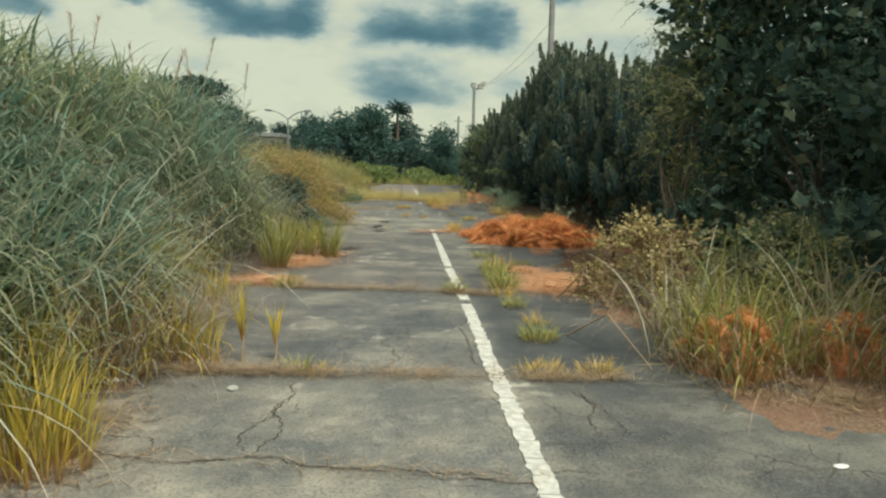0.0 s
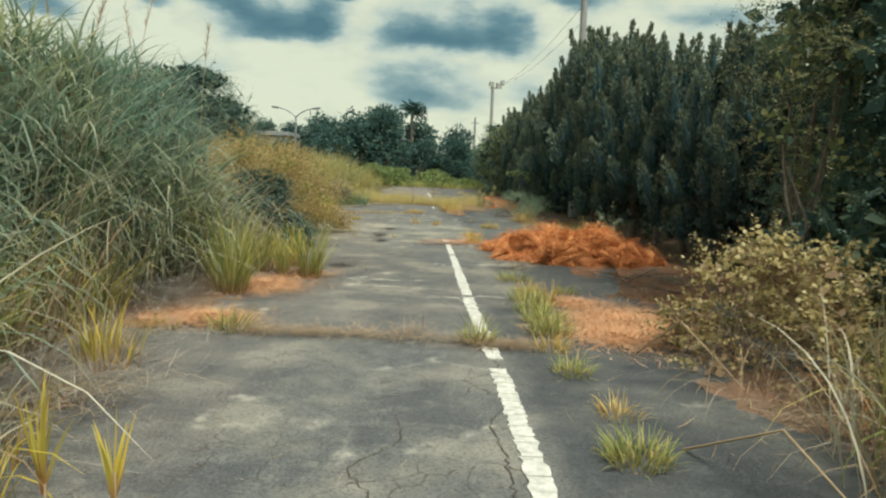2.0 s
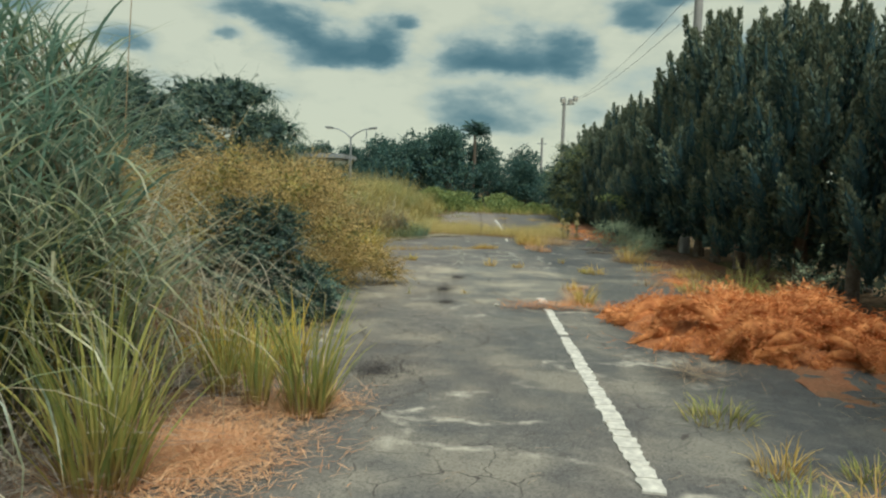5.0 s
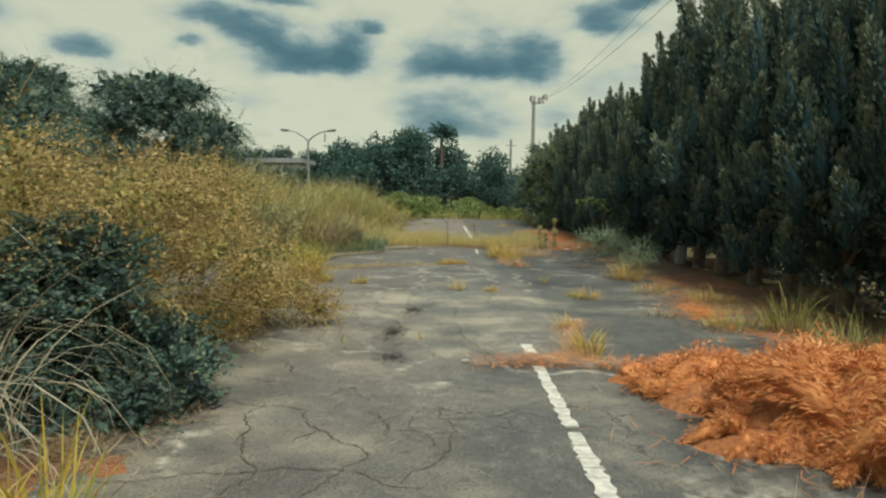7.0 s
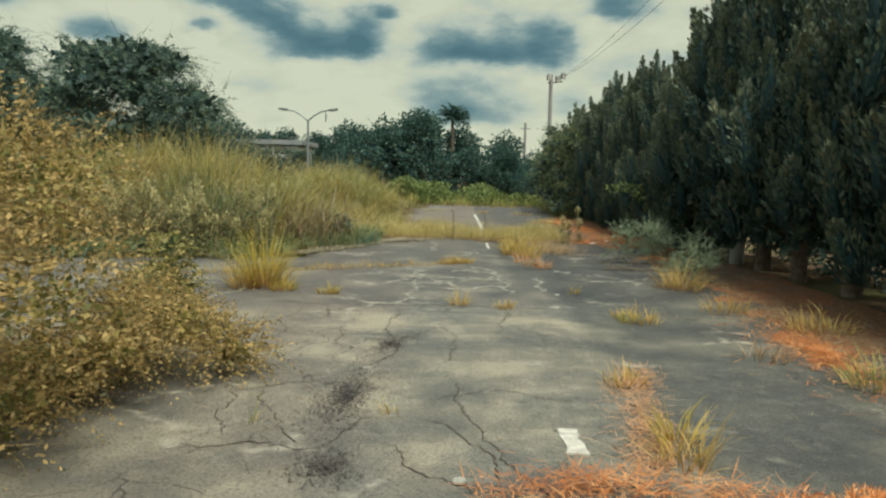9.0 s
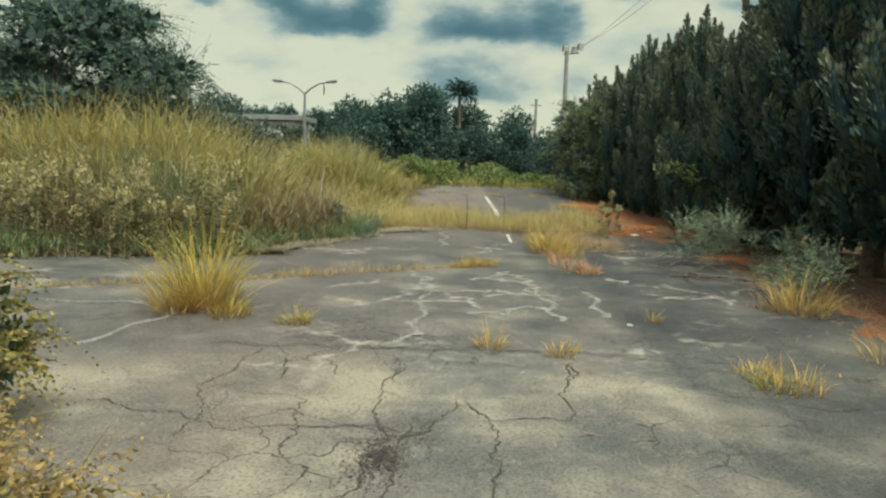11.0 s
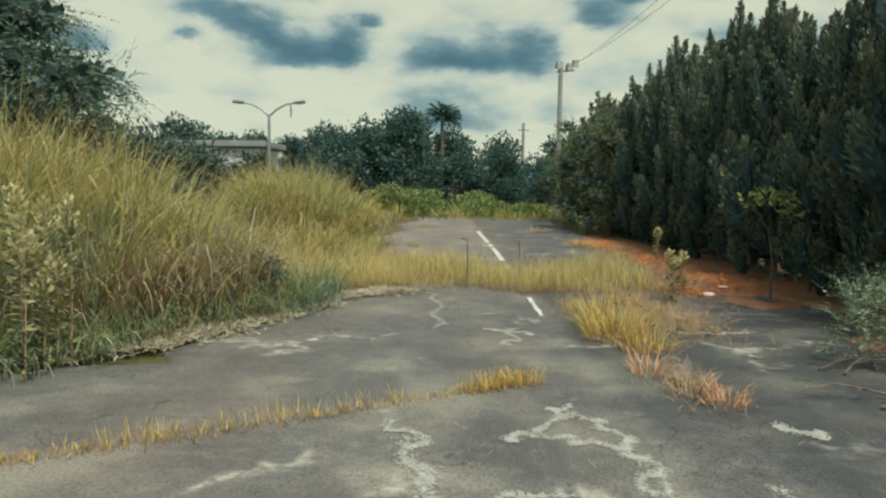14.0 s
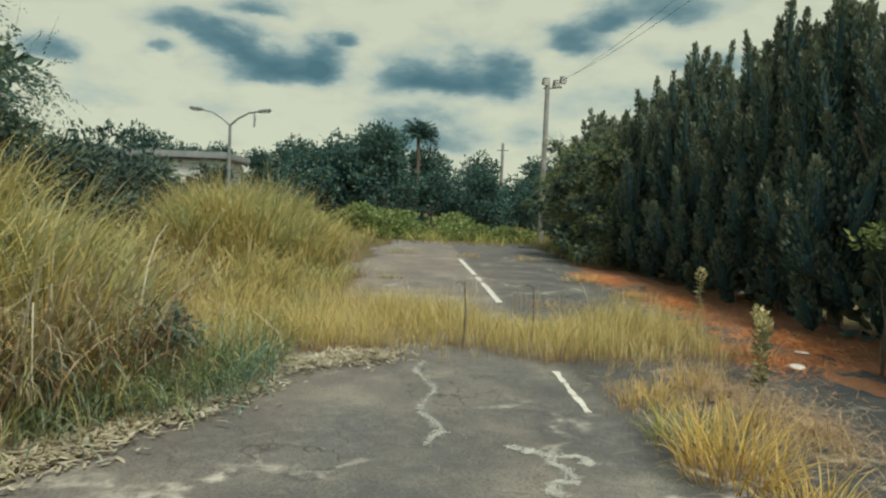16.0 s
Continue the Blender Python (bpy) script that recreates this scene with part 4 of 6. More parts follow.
    C = np.stack([np.interp(t, [0, 0.35, 0.55, 1], [-9.0, -5.7, -5.0, -3.9]) + RNG.normal(0, 0.26, 110), np.interp(t, [0, 0.35, 0.55, 1], [26.0, 27.0, 28.3, 31.3]) + RNG.normal(0, 0.2, 110), np.zeros(110)], 1)
    b.add(*fountains(C, 46, 0.1, (0.3, 0.75), (0.008, 0.017), 0.3, 1.9, 6, None, -1.0, 1.4))
    b2 = Bag()
    b2.add(*fountains(C[::2] + np.array([0.1, -0.1, 0]), 40, 0.12, (0.25, 0.7), (0.009, 0.02), 0.35, 2.0, 6, None, -1.0, 1.3))
    stuff("drooping_grass", b2, REED, "grey-green drooping grass along the road edge", "grass")
    stuff("drooping_grass", b, GREENGRASS, "drooping green grass tufts along the road edge", "grass")
    # far low grass at the end of the road
    b = Bag()
    P = clumped(scatter(1300, -16, 8, 46, 72, lambda x, y: np.where((y > 56) | (x < left_far(y)) | (x > 1.5), 1.0, 0.0)), 5, 0.2)
    P[:, 2] = bank(P[:, 0], P[:, 1])
    n = len(P)
    b.add(*blades(P, RNG.uniform(0.3, 0.9, n), RNG.uniform(0.02, 0.05, n), RNG.uniform(-3.1, 3.1, n), np.abs(RNG.normal(0.2, 0.2, n)), np.abs(RNG.normal(0.8, 0.4, n)), 3))
    stuff("far_grass", b, LIME, "pale green grass at the far end of the road", "grass")


def left_far(y):
    return -5.0 - (y - 46) * 0.05


build_far_grass()


# ---- trees and bushes ----
def juniper_meshes(seed, height, radius, lift, detail=1.0):
    """A twisted juniper: flame-like plumes of scale leaves round a trunk."""
    global RNG
    keepr = RNG
    RNG = np.random.default_rng(seed)
    b = Bag()
    plumes = []
    for i in range(58):
        t = ((i + RNG.uniform(0, 1)) / 58) ** 1.1
        a = i * 2.4 + RNG.normal(0, 0.35)
        env = radius * (0.88 + 0.25 * t if t < 0.35 else 0.97 * (1 - 0.82 * ((t - 0.35) / 0.65) ** 1.3))
        r = env * RNG.uniform(0.5, 0.98)
        ln = RNG.uniform(0.9, 1.5) * (0.75 + 0.6 * t)
        z = lift + (height - 1.75 - lift) * t
        out = 0.3 * (1 - t)
        d = np.array([out * math.cos(a), out * math.sin(a), 1.0]) + RNG.normal(0, 0.15, 3)
        plumes.append((np.array([r * math.cos(a), r * math.sin(a), z]), d / np.linalg.norm(d), ln, RNG.uniform(0.14, 0.31)))
    for k in range(9):
        a, r = k * 2.4, 0.12 + 0.07 * k
        tip = height - 0.12 * k - RNG.uniform(0.0, 0.55)
        ln = RNG.uniform(1.5, 2.2)
        plumes.append((np.array([r * math.cos(a), r * math.sin(a), tip - ln]), np.array([0.05 * math.cos(a), 0.05 * math.sin(a), 1.0]), ln, RNG.uniform(0.15, 0.24)))

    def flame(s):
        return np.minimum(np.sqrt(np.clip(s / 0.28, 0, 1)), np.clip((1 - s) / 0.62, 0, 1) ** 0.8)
    for base, d, ln, rad in plumes:
        u = np.cross(d, [1, 0, 0.2])
        u /= np.linalg.norm(u)
        w = np.cross(d, u)
        s = np.linspace(0, 1, 8)
        pts = base + d * ln * s[:, None]
        # the core keeps the dark base colour, as painted shade inside the plume
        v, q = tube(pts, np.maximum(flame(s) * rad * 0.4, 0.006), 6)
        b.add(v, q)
        m = int(270 * detail * (0.6 + 0.4 * ln))
        s = RNG.uniform(0, 1, m) ** 0.9
        a = RNG.uniform(0, 2 * math.pi, m)
        lump = 1 + 0.22 * np.sin(a * 3 + s * 14 + base[0] * 9) + 0.12 * np.sin(a * 5 - s * 23)
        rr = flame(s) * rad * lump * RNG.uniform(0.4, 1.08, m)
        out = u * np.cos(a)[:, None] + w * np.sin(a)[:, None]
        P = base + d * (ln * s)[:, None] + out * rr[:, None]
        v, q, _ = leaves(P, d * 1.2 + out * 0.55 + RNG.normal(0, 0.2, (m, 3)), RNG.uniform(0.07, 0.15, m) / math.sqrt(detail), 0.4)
        # drives the painted shade: dark at foot and core, light at the tip
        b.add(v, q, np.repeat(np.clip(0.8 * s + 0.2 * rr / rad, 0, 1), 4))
    # shaded inner foliage
    m = 700
    t = RNG.uniform(0.0, 0.75, m)
    a = RNG.uniform(0, 2 * math.pi, m)
    r = radius * 0.5 * (1 - t) ** 0.8 * np.sqrt(RNG.uniform(0.05, 1, m))
    b.add(*leaves(np.stack([r * np.cos(a), r * np.sin(a), lift + 0.1 + (height - 0.9 - lift) * t], 1), RNG.normal(0, 1, (m, 3)) + [0, 0, 0.6], RNG.uniform(0.2, 0.36, m), 0.6))
    tb = Bag()
    v, q = tube([(0, 0, -0.3), (0.03, 0.02, height * 0.25), (0.0, 0.05, height * 0.55), (0.02, 0, height * 0.85)], [0.14, 0.11, 0.07, 0.02], 8)
    tb.add(v, q)
    for k in range(7):
        a, z = RNG.uniform(0, 6.28), RNG.uniform(0.4, height * 0.5)
        v, q = tube([(0, 0, z), (0.5 * math.cos(a), 0.5 * math.sin(a), z + 0.35), (0.8 * math.cos(a), 0.8 * math.sin(a), z + 1.0)], [0.04, 0.028, 0.012], 5)
        tb.add(v, q)
    RNG = keepr
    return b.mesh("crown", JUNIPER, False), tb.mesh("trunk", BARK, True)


def build_junipers():
    kinds = []
    for seed, h, r, lift in ((1, 5.5, 1.3, 0.0), (2, 5.2, 1.2, 0.0), (3, 5.7, 1.25, 0.0), (4, 5.3, 1.35, 0.0), (5, 5.6, 1.3, 0.35), (6, 5.3, 1.3, 1.0), (7, 5.7, 1.3, 0.45), (8, 5.2, 1.25, 0.0), (9, 5.4, 1.2, 0.0)):
        cm, tm = juniper_meshes(seed, h, r, lift, 0.5 if seed > 7 else 1.25)
        kinds.append((cm, tm))
    rng = random.Random(11)
    spots = [(5.4, 13.2, 0.74), (5.0, 14.9, 0.76), (4.9, 16.4, 0.78), (4.7, 18.0, 0.8), (4.6, 19.6, 0.86), (4.4, 21.2, 0.95), (4.3, 22.8, 0.96), (4.3, 24.4, 1.0), (4.2, 26.0, 1.02), (4.2, 27.6, 1.12),
             (4.1, 29.0, 1.22), (4.1, 30.8, 1.1), (4.0, 32.4, 0.94), (3.9, 34.0, 0.9), (3.9, 35.6, 0.9), (3.8, 37.2, 0.95), (3.9, 38.8, 1.0), (3.8, 40.4, 0.86), (3.8, 42.0, 1.0), (3.7, 43.6, 1.0),
             (3.7, 45.4, 1.06), (3.6, 47.2, 1.04), (3.5, 49.2, 1.06), (3.5, 51.2, 1.04), (3.4, 53.4, 1.08), (3.4, 56.0, 1.06), (3.6, 59.0, 1.04)]
    for i, (x, y, s) in enumerate(spots):
        cm, tm = kinds[7 + i % 2 if y > 46 else (i * 7 + i // 3) % 4 if y > 29.5 else 4 + i % 3]
        z = float(bank(np.array(x), np.array(y)))
        ob = thing("juniper_tree", "dark green juniper with flame-shaped upright plumes" if y > 16 else "dark juniper with browning plumes at the road edge", "tree", (x, y, z), "row of junipers along the road")
        ob.matrix_world = pose(x, y, z, 0, 0, rng.uniform(0, 360)) @ Matrix.Diagonal((s, s, s * rng.uniform(0.9, 1.1), 1))
        child("trunk", tm, ob)
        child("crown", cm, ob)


build_junipers()


def crown_bag(blobs, n, size, wide=0.5, up=0.3, shell=0.55, hang=0.0):
    """Leaves over a cluster of uneven clumps: blobs are (x, y, z, rx, rz)."""
    b = Bag()
    vol = np.array([bl[3] ** 2 for bl in blobs])
    share = np.maximum((n * vol / vol.sum()).astype(int), 20)
    for (x, y, z, rx, rz), m in zip(blobs, share):
        d = RNG.normal(size=(m, 3))
        d /= np.linalg.norm(d, axis=1, keepdims=True)
        bump = 1 + 0.25 * np.sin(d[:, 0] * 5 + x * 3) * np.sin(d[:, 1] * 5 + y) + 0.15 * np.sin(d[:, 2] * 9 + z)
        rad = RNG.uniform(shell, 1.05, m) * bump
        P = np.array([x, y, z]) + d * np.array([rx, rx, rz]) * rad[:, None]
        D = d + RNG.normal(0, 0.6, (m, 3)) + np.array([0, 0, up])
        b.add(*leaves(P, D, RNG.uniform(size[0], size[1], m), wide, hang))
    return b


def sprays(blobs, n, per, length, size, wide=0.45, droop=0.5, lift=0.25, shell=0.5):
    """Leafy twigs over clumps: each twig carries its leaves in two ranks and bends down at the end."""
    bl = np.array(blobs)
    k = RNG.choice(len(bl), n, p=bl[:, 3] ** 2 / (bl[:, 3] ** 2).sum())
    d = RNG.normal(size=(n, 3)) + [0, 0, 0.25]
    d /= np.linalg.norm(d, axis=1, keepdims=True)
    P0 = bl[k, :3] + d * np.stack([bl[k, 3], bl[k, 3], bl[k, 4]], 1) * RNG.uniform(shell, 1.0, n)[:, None]
    D = d * [1, 1, 0.6] + RNG.normal(0, 0.35, (n, 3)) + [0, 0, lift]
    D /= np.linalg.norm(D, axis=1, keepdims=True)
    L = RNG.uniform(length[0], length[1], n)
    s = np.linspace(0.08, 1, per)
    down = RNG.uniform(0.4, 1.4, n) * droop
    P = P0[:, None] + D[:, None] * (L[:, None] * s)[:, :, None]
    P[:, :, 2] -= (L * down)[:, None] * s ** 2
    T = np.repeat(D[:, None], per, 1)
    T[:, :, 2] -= 2 * down[:, None] * s
    S = np.cross(D, [0, 0, 1.0]) + RNG.normal(0, 0.25, (n, 3))
    S /= np.maximum(np.linalg.norm(S, axis=1, keepdims=True), 1e-6)
    sign = np.where(np.arange(per) % 2 == 0, 1.0, -1.0)
    E = T * 0.55 + S[:, None] * sign[None, :, None] * 0.9 + RNG.normal(0, 0.22, (n, per, 3))
    z = RNG.uniform(size[0], size[1], n)[:, None] * (1.1 - 0.5 * s)[None, :] * RNG.uniform(0.8, 1.2, (n, per))
    b = Bag()
    b.add(*leaves(P.reshape(-1, 3), E.reshape(-1, 3), z.ravel(), wide, 0.1))
    b.add(*leaves(P0, D - np.array([0, 0, 1.0]) * down[:, None] * 0.5, L * 0.95, 0.008))
    return b


def spray_plant(name, label, at, blobs, n, per, length, size, mat, r0, wide=0.45, droop=0.5, lift=0.25, category="tree", group="", inner=0, inner_size=(0.15, 0.3), inner_mat=None, shell=0.5):
    """A tree or bush of leafy twigs, with an inner leaf mass whose darker colour paints the shade."""
    ob = thing(name, label, category, at, group)
    child("trunk" if r0 > 0.05 else "stem", limbs((0, 0, -0.15), [(x, y, z) for x, y, z, _, _ in blobs[:10 if r0 > 0.02 else 1]], r0).mesh("trunk", BARK, True), ob)
    child("crown", sprays(blobs, n, per, length, size, wide, droop, lift, shell).mesh("crown", mat), ob)
    # inner leaves fill the crown, their darker material standing for shade
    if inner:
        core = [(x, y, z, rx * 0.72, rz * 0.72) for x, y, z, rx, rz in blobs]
        child("inner_foliage", crown_bag(core, inner, inner_size, 0.7, 0.1, 0.1).mesh("inner_foliage", inner_mat or mat), ob, "darker leaves inside the crown, shade put into their colour")
    return ob


def limbs(base, tips, r0, mid=0.35, sides=6):
    b = Bag()
    base = np.array(base, float)
    for tp in tips:
        tp = np.array(tp, float)
        fork = base + (tp - base) * [0.12, 0.12, mid] + RNG.normal(0, 0.05, 3)
        pts = [base, base + (fork - base) * 0.5, fork, fork + (tp - fork) * 0.5 + RNG.normal(0, 0.12, 3), tp]
        v, q = tube(pts, [r0, r0 * 0.85, r0 * 0.6, r0 * 0.32, r0 * 0.1], sides)
        b.add(v, q)
    return b


def leafy_tree(name, label, at, blobs, n, size, mat, r0, wide=0.5, category="tree", group="", shell=0.5, hang=0.1, up=0.2):
    """A tree or bush: limbs that reach into each clump of its crown."""
    ob = thing(name, label, category, at, group)
    child("trunk" if r0 > 0.05 else "stem", limbs((0, 0, -0.15), [(x, y, z) for x, y, z, _, _ in blobs[:8]], r0).mesh("trunk", BARK, True), ob)
    child("crown", crown_bag(blobs, n, size, wide, up, shell, hang).mesh("crown", mat), ob)
    return ob


def random_blobs(seed, k, rx, ry, z0, z1, br, flat=0.75, top=0.6):
    rng = random.Random(seed)
    out = []
    for i in range(k):
        a, r = rng.uniform(0, 6.28), math.sqrt(rng.uniform(0, 1))
        t = rng.uniform(0, 1)
        sh = 1 - top * t ** 2
        s = rng.uniform(br[0], br[1])
        out.append((rx * r * sh * math.cos(a), ry * r * sh * math.sin(a), z0 + (z1 - z0) * t, s, s * flat))
    return out


def build_trees():
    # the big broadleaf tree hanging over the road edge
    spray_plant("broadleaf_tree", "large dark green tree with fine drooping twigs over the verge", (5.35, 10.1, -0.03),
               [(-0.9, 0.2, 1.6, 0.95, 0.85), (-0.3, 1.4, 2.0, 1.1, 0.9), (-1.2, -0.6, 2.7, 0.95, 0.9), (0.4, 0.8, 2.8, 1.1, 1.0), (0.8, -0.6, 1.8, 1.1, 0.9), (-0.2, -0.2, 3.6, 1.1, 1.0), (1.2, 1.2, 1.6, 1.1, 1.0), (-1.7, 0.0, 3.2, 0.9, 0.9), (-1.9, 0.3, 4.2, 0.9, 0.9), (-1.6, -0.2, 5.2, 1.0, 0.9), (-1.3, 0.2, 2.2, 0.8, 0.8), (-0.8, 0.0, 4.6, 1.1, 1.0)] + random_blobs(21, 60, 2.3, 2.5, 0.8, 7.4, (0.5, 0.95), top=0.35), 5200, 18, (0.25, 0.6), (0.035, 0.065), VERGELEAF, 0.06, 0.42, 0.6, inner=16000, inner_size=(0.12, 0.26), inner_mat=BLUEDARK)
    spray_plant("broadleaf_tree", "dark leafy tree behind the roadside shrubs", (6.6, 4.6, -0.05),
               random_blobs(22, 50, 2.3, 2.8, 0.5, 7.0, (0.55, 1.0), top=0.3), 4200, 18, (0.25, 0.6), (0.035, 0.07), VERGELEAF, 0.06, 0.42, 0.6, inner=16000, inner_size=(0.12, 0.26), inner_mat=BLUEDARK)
    # tree added at the back to close bright sky gaps in the crowns
    leafy_tree("broadleaf_tree", "dark filler tree behind the verge trees", (8.6, 11.5, -0.8),
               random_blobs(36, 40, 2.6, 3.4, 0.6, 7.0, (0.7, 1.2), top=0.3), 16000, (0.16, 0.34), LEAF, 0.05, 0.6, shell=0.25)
    spray_plant("bush", "yellow-green leafy branches at the edge of the tree", (3.25, 10.0, -0.03),
                random_blobs(23, 24, 0.45, 0.5, 1.1, 3.9, (0.22, 0.45), top=0.1), 420, 14, (0.25, 0.5), (0.035, 0.06), WEEDLEAF, 0.045, 0.42, 0.5, category="bush", inner=300, inner_size=(0.06, 0.12), inner_mat=OLIVE)
    # shrubs on the right verge
    spray_plant("bramble_bush", "low yellow-green bramble bush on the road edge", (2.75, 8.9, -0.03),
                random_blobs(24, 40, 1.0, 1.4, 0.1, 0.95, (0.1, 0.24)), 620, 11, (0.15, 0.4), (0.04, 0.07), TANLEAF, 0.02, 0.62, 0.35, 0.35, "bush", inner=900, inner_size=(0.05, 0.1), inner_mat=STRAW)
    spray_plant("bramble_bush", "tangled dull green bramble under the tree", (3.6, 7.4, -0.03),
                random_blobs(25, 34, 0.9, 1.1, 0.2, 1.1, (0.12, 0.3)), 620, 12, (0.2, 0.45), (0.04, 0.075), WEEDLEAF, 0.02, 0.6, 0.4, 0.35, "bush", inner=900, inner_size=(0.07, 0.13), inner_mat=OLIVE)
    # bramble that spills over the left side of the road
    blobs = [(x, y, z + max(0, -y) * 0.16, r, q) for x, y, z, r, q in random_blobs(26, 130, 1.8, 2.6, 0.15, 1.65, (0.2, 0.42), top=0.15)]
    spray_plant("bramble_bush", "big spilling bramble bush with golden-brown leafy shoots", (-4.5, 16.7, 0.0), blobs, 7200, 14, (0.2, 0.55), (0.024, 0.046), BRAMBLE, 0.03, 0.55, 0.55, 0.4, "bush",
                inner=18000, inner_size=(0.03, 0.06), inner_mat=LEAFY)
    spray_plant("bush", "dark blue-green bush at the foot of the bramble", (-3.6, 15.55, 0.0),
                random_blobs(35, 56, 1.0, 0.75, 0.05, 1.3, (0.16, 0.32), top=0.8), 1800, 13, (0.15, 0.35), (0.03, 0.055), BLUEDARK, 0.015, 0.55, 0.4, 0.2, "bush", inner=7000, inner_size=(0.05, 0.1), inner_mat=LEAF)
    spray_plant("bramble_bush", "golden bramble trailing onto the asphalt", (-3.3, 18.6, 0.0),
                random_blobs(27, 34, 0.75, 1.1, 0.05, 0.55, (0.1, 0.22)), 1500, 14, (0.2, 0.5), (0.024, 0.045), BRAMBLE, 0.014, 0.55, 0.45, 0.25, "bush", inner=3000, inner_size=(0.03, 0.06), inner_mat=LEAFY)
    spray_plant("sapling", "small yellowing sapling beside the bramble", (-3.9, 20.2, 0.0),
                random_blobs(28, 14, 0.3, 0.3, 0.3, 1.15, (0.1, 0.22)), 260, 12, (0.15, 0.35), (0.035, 0.06), LEAFY, 0.014, 0.55, 0.7, 0.3, "sapling", inner=500, inner_size=(0.05, 0.09), inner_mat=OLIVE)
    # feathery spreading tree behind the grass
    spray_plant("spreading_tree", "wide feathery green tree behind the tall grass", (-13.5, 37.0, 0.3),
               [(x, y, z, rx, rx * 0.38) for x, y, z, rx, _ in random_blobs(29, 46, 4.2, 4.2, 1.8, 5.2, (0.7, 1.3), top=0.75)], 2400, 16, (0.6, 1.3), (0.1, 0.18), BLUEDARK, 0.16, 0.3, 0.75, 0.05, inner=4500, inner_size=(0.2, 0.4), inner_mat=LEAF)
    leafy_tree("spreading_tree", "low leafy tree at the back of the field", (-14.0, 46.5, 0.3),
               random_blobs(30, 26, 3.4, 3.0, 0.8, 2.7, (0.6, 1.1)), 9000, (0.15, 0.28), LEAF, 0.1, 0.45)
    spray_plant("spreading_tree", "leafy green tree above the reed bank", (-7.6, 19.5, 0.2),
               [(x, y, z, rx, rx * 0.5) for x, y, z, rx, _ in random_blobs(31, 22, 1.6, 1.6, 1.4, 2.75, (0.4, 0.7))], 1100, 14, (0.35, 0.7), (0.06, 0.1), BLUEDARK, 0.07, 0.3, 0.75, 0.05, inner=2500, inner_size=(0.1, 0.2), inner_mat=LEAF)
    leafy_tree("spreading_tree", "low dark tree between the grass mounds", (-11.4, 42.5, 0.4),
               random_blobs(33, 20, 1.9, 2.2, 0.5, 2.2, (0.5, 0.9)), 7000, (0.12, 0.24), LEAF, 0.08, 0.45)
    spray_plant("spreading_tree", "wide feathery green tree behind the tall grass", (-16.8, 34.5, 0.5),
               [(x, y, z, rx, rx * 0.38) for x, y, z, rx, _ in random_blobs(34, 40, 3.6, 3.6, 1.8, 5.0, (0.7, 1.3), top=0.75)], 1600, 16, (0.6, 1.3), (0.1, 0.18), BLUEDARK, 0.16, 0.3, 0.75, 0.05, inner=4000, inner_size=(0.2, 0.4), inner_mat=LEAF)
    for i, (x, y, r, h) in enumerate([(-13.2, 56.5, 1.5, 2.5), (-16.2, 57.5, 1.7, 2.9), (-10.6, 57.0, 1.2, 1.9)]):
        spray_plant("field_bush", "dark green bush before the low building", (x, y, float(bank(np.array(x), np.array(y)))),
                    random_blobs(120 + i, 16, r, r, 0.4, h, (0.4, 0.7)), 500, 12, (0.4, 0.8), (0.09, 0.15), BLUEDARK, 0.05, 0.4, 0.4, 0.2, "bush", "bushes before the building", 1500, (0.15, 0.3), LEAF)
    # yellow-green bushes where the tree row ends
    for i, (x, y, s, h) in enumerate([(2.6, 46.0, 1.0, 3.6), (2.1, 50.5, 1.1, 4.4), (2.4, 56.0, 1.3, 4.6)]):
        spray_plant("roadside_bush", "yellow-green leafy bush against the dark junipers", (x, y, -0.03),
                   random_blobs(40 + i, 24, s * 0.8, s * 1.5, 0.3, h, (0.3, 0.6), top=0.5), 900, 12, (0.4, 0.8), (0.07, 0.12), OLIVE, 0.07, 0.4, 0.35, 0.1, "bush", "bushes at the end of the row", 2500, (0.12, 0.24), LEAF)
    # dark bushes added behind the trunks to hide the bright field
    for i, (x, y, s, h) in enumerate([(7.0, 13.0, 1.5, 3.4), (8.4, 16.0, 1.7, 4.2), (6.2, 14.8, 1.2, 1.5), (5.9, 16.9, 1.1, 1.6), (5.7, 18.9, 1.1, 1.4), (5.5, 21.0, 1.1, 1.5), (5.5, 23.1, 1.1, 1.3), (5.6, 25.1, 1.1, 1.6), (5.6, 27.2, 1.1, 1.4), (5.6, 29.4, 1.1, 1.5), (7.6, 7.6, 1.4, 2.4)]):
        leafy_tree("undergrowth_bush", "dark green filler bush behind the junipers", (x, y, float(bank(np.array(x), np.array(y)))),
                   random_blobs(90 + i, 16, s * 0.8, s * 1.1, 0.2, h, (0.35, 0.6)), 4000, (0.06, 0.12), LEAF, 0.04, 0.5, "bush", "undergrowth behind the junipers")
    # grey-green weeds at the foot of the row
    for i, (x, y, h, r) in enumerate([(1.7, 27.8, 0.8, 0.36), (2.15, 27.3, 0.7, 0.38), (2.6, 26.6, 0.65, 0.4), (2.2, 24.9, 0.6, 0.35), (2.9, 30.2, 0.6, 0.35), (2.8, 16.6, 0.9, 0.12), (2.5, 29.0, 0.8, 0.35)]):
        spray_plant("weed", "grey-green feathery weed at the foot of the junipers", (x, y, -0.03),
                    random_blobs(50 + i, 12, r, r, 0.1, h, (0.1, 0.2)), 170 if r > 0.2 else 40, 12, (0.15, 0.35), (0.03, 0.06), BLUELEAF, 0.01, 0.3, 0.2, 0.7, "weed", "weeds under the junipers")
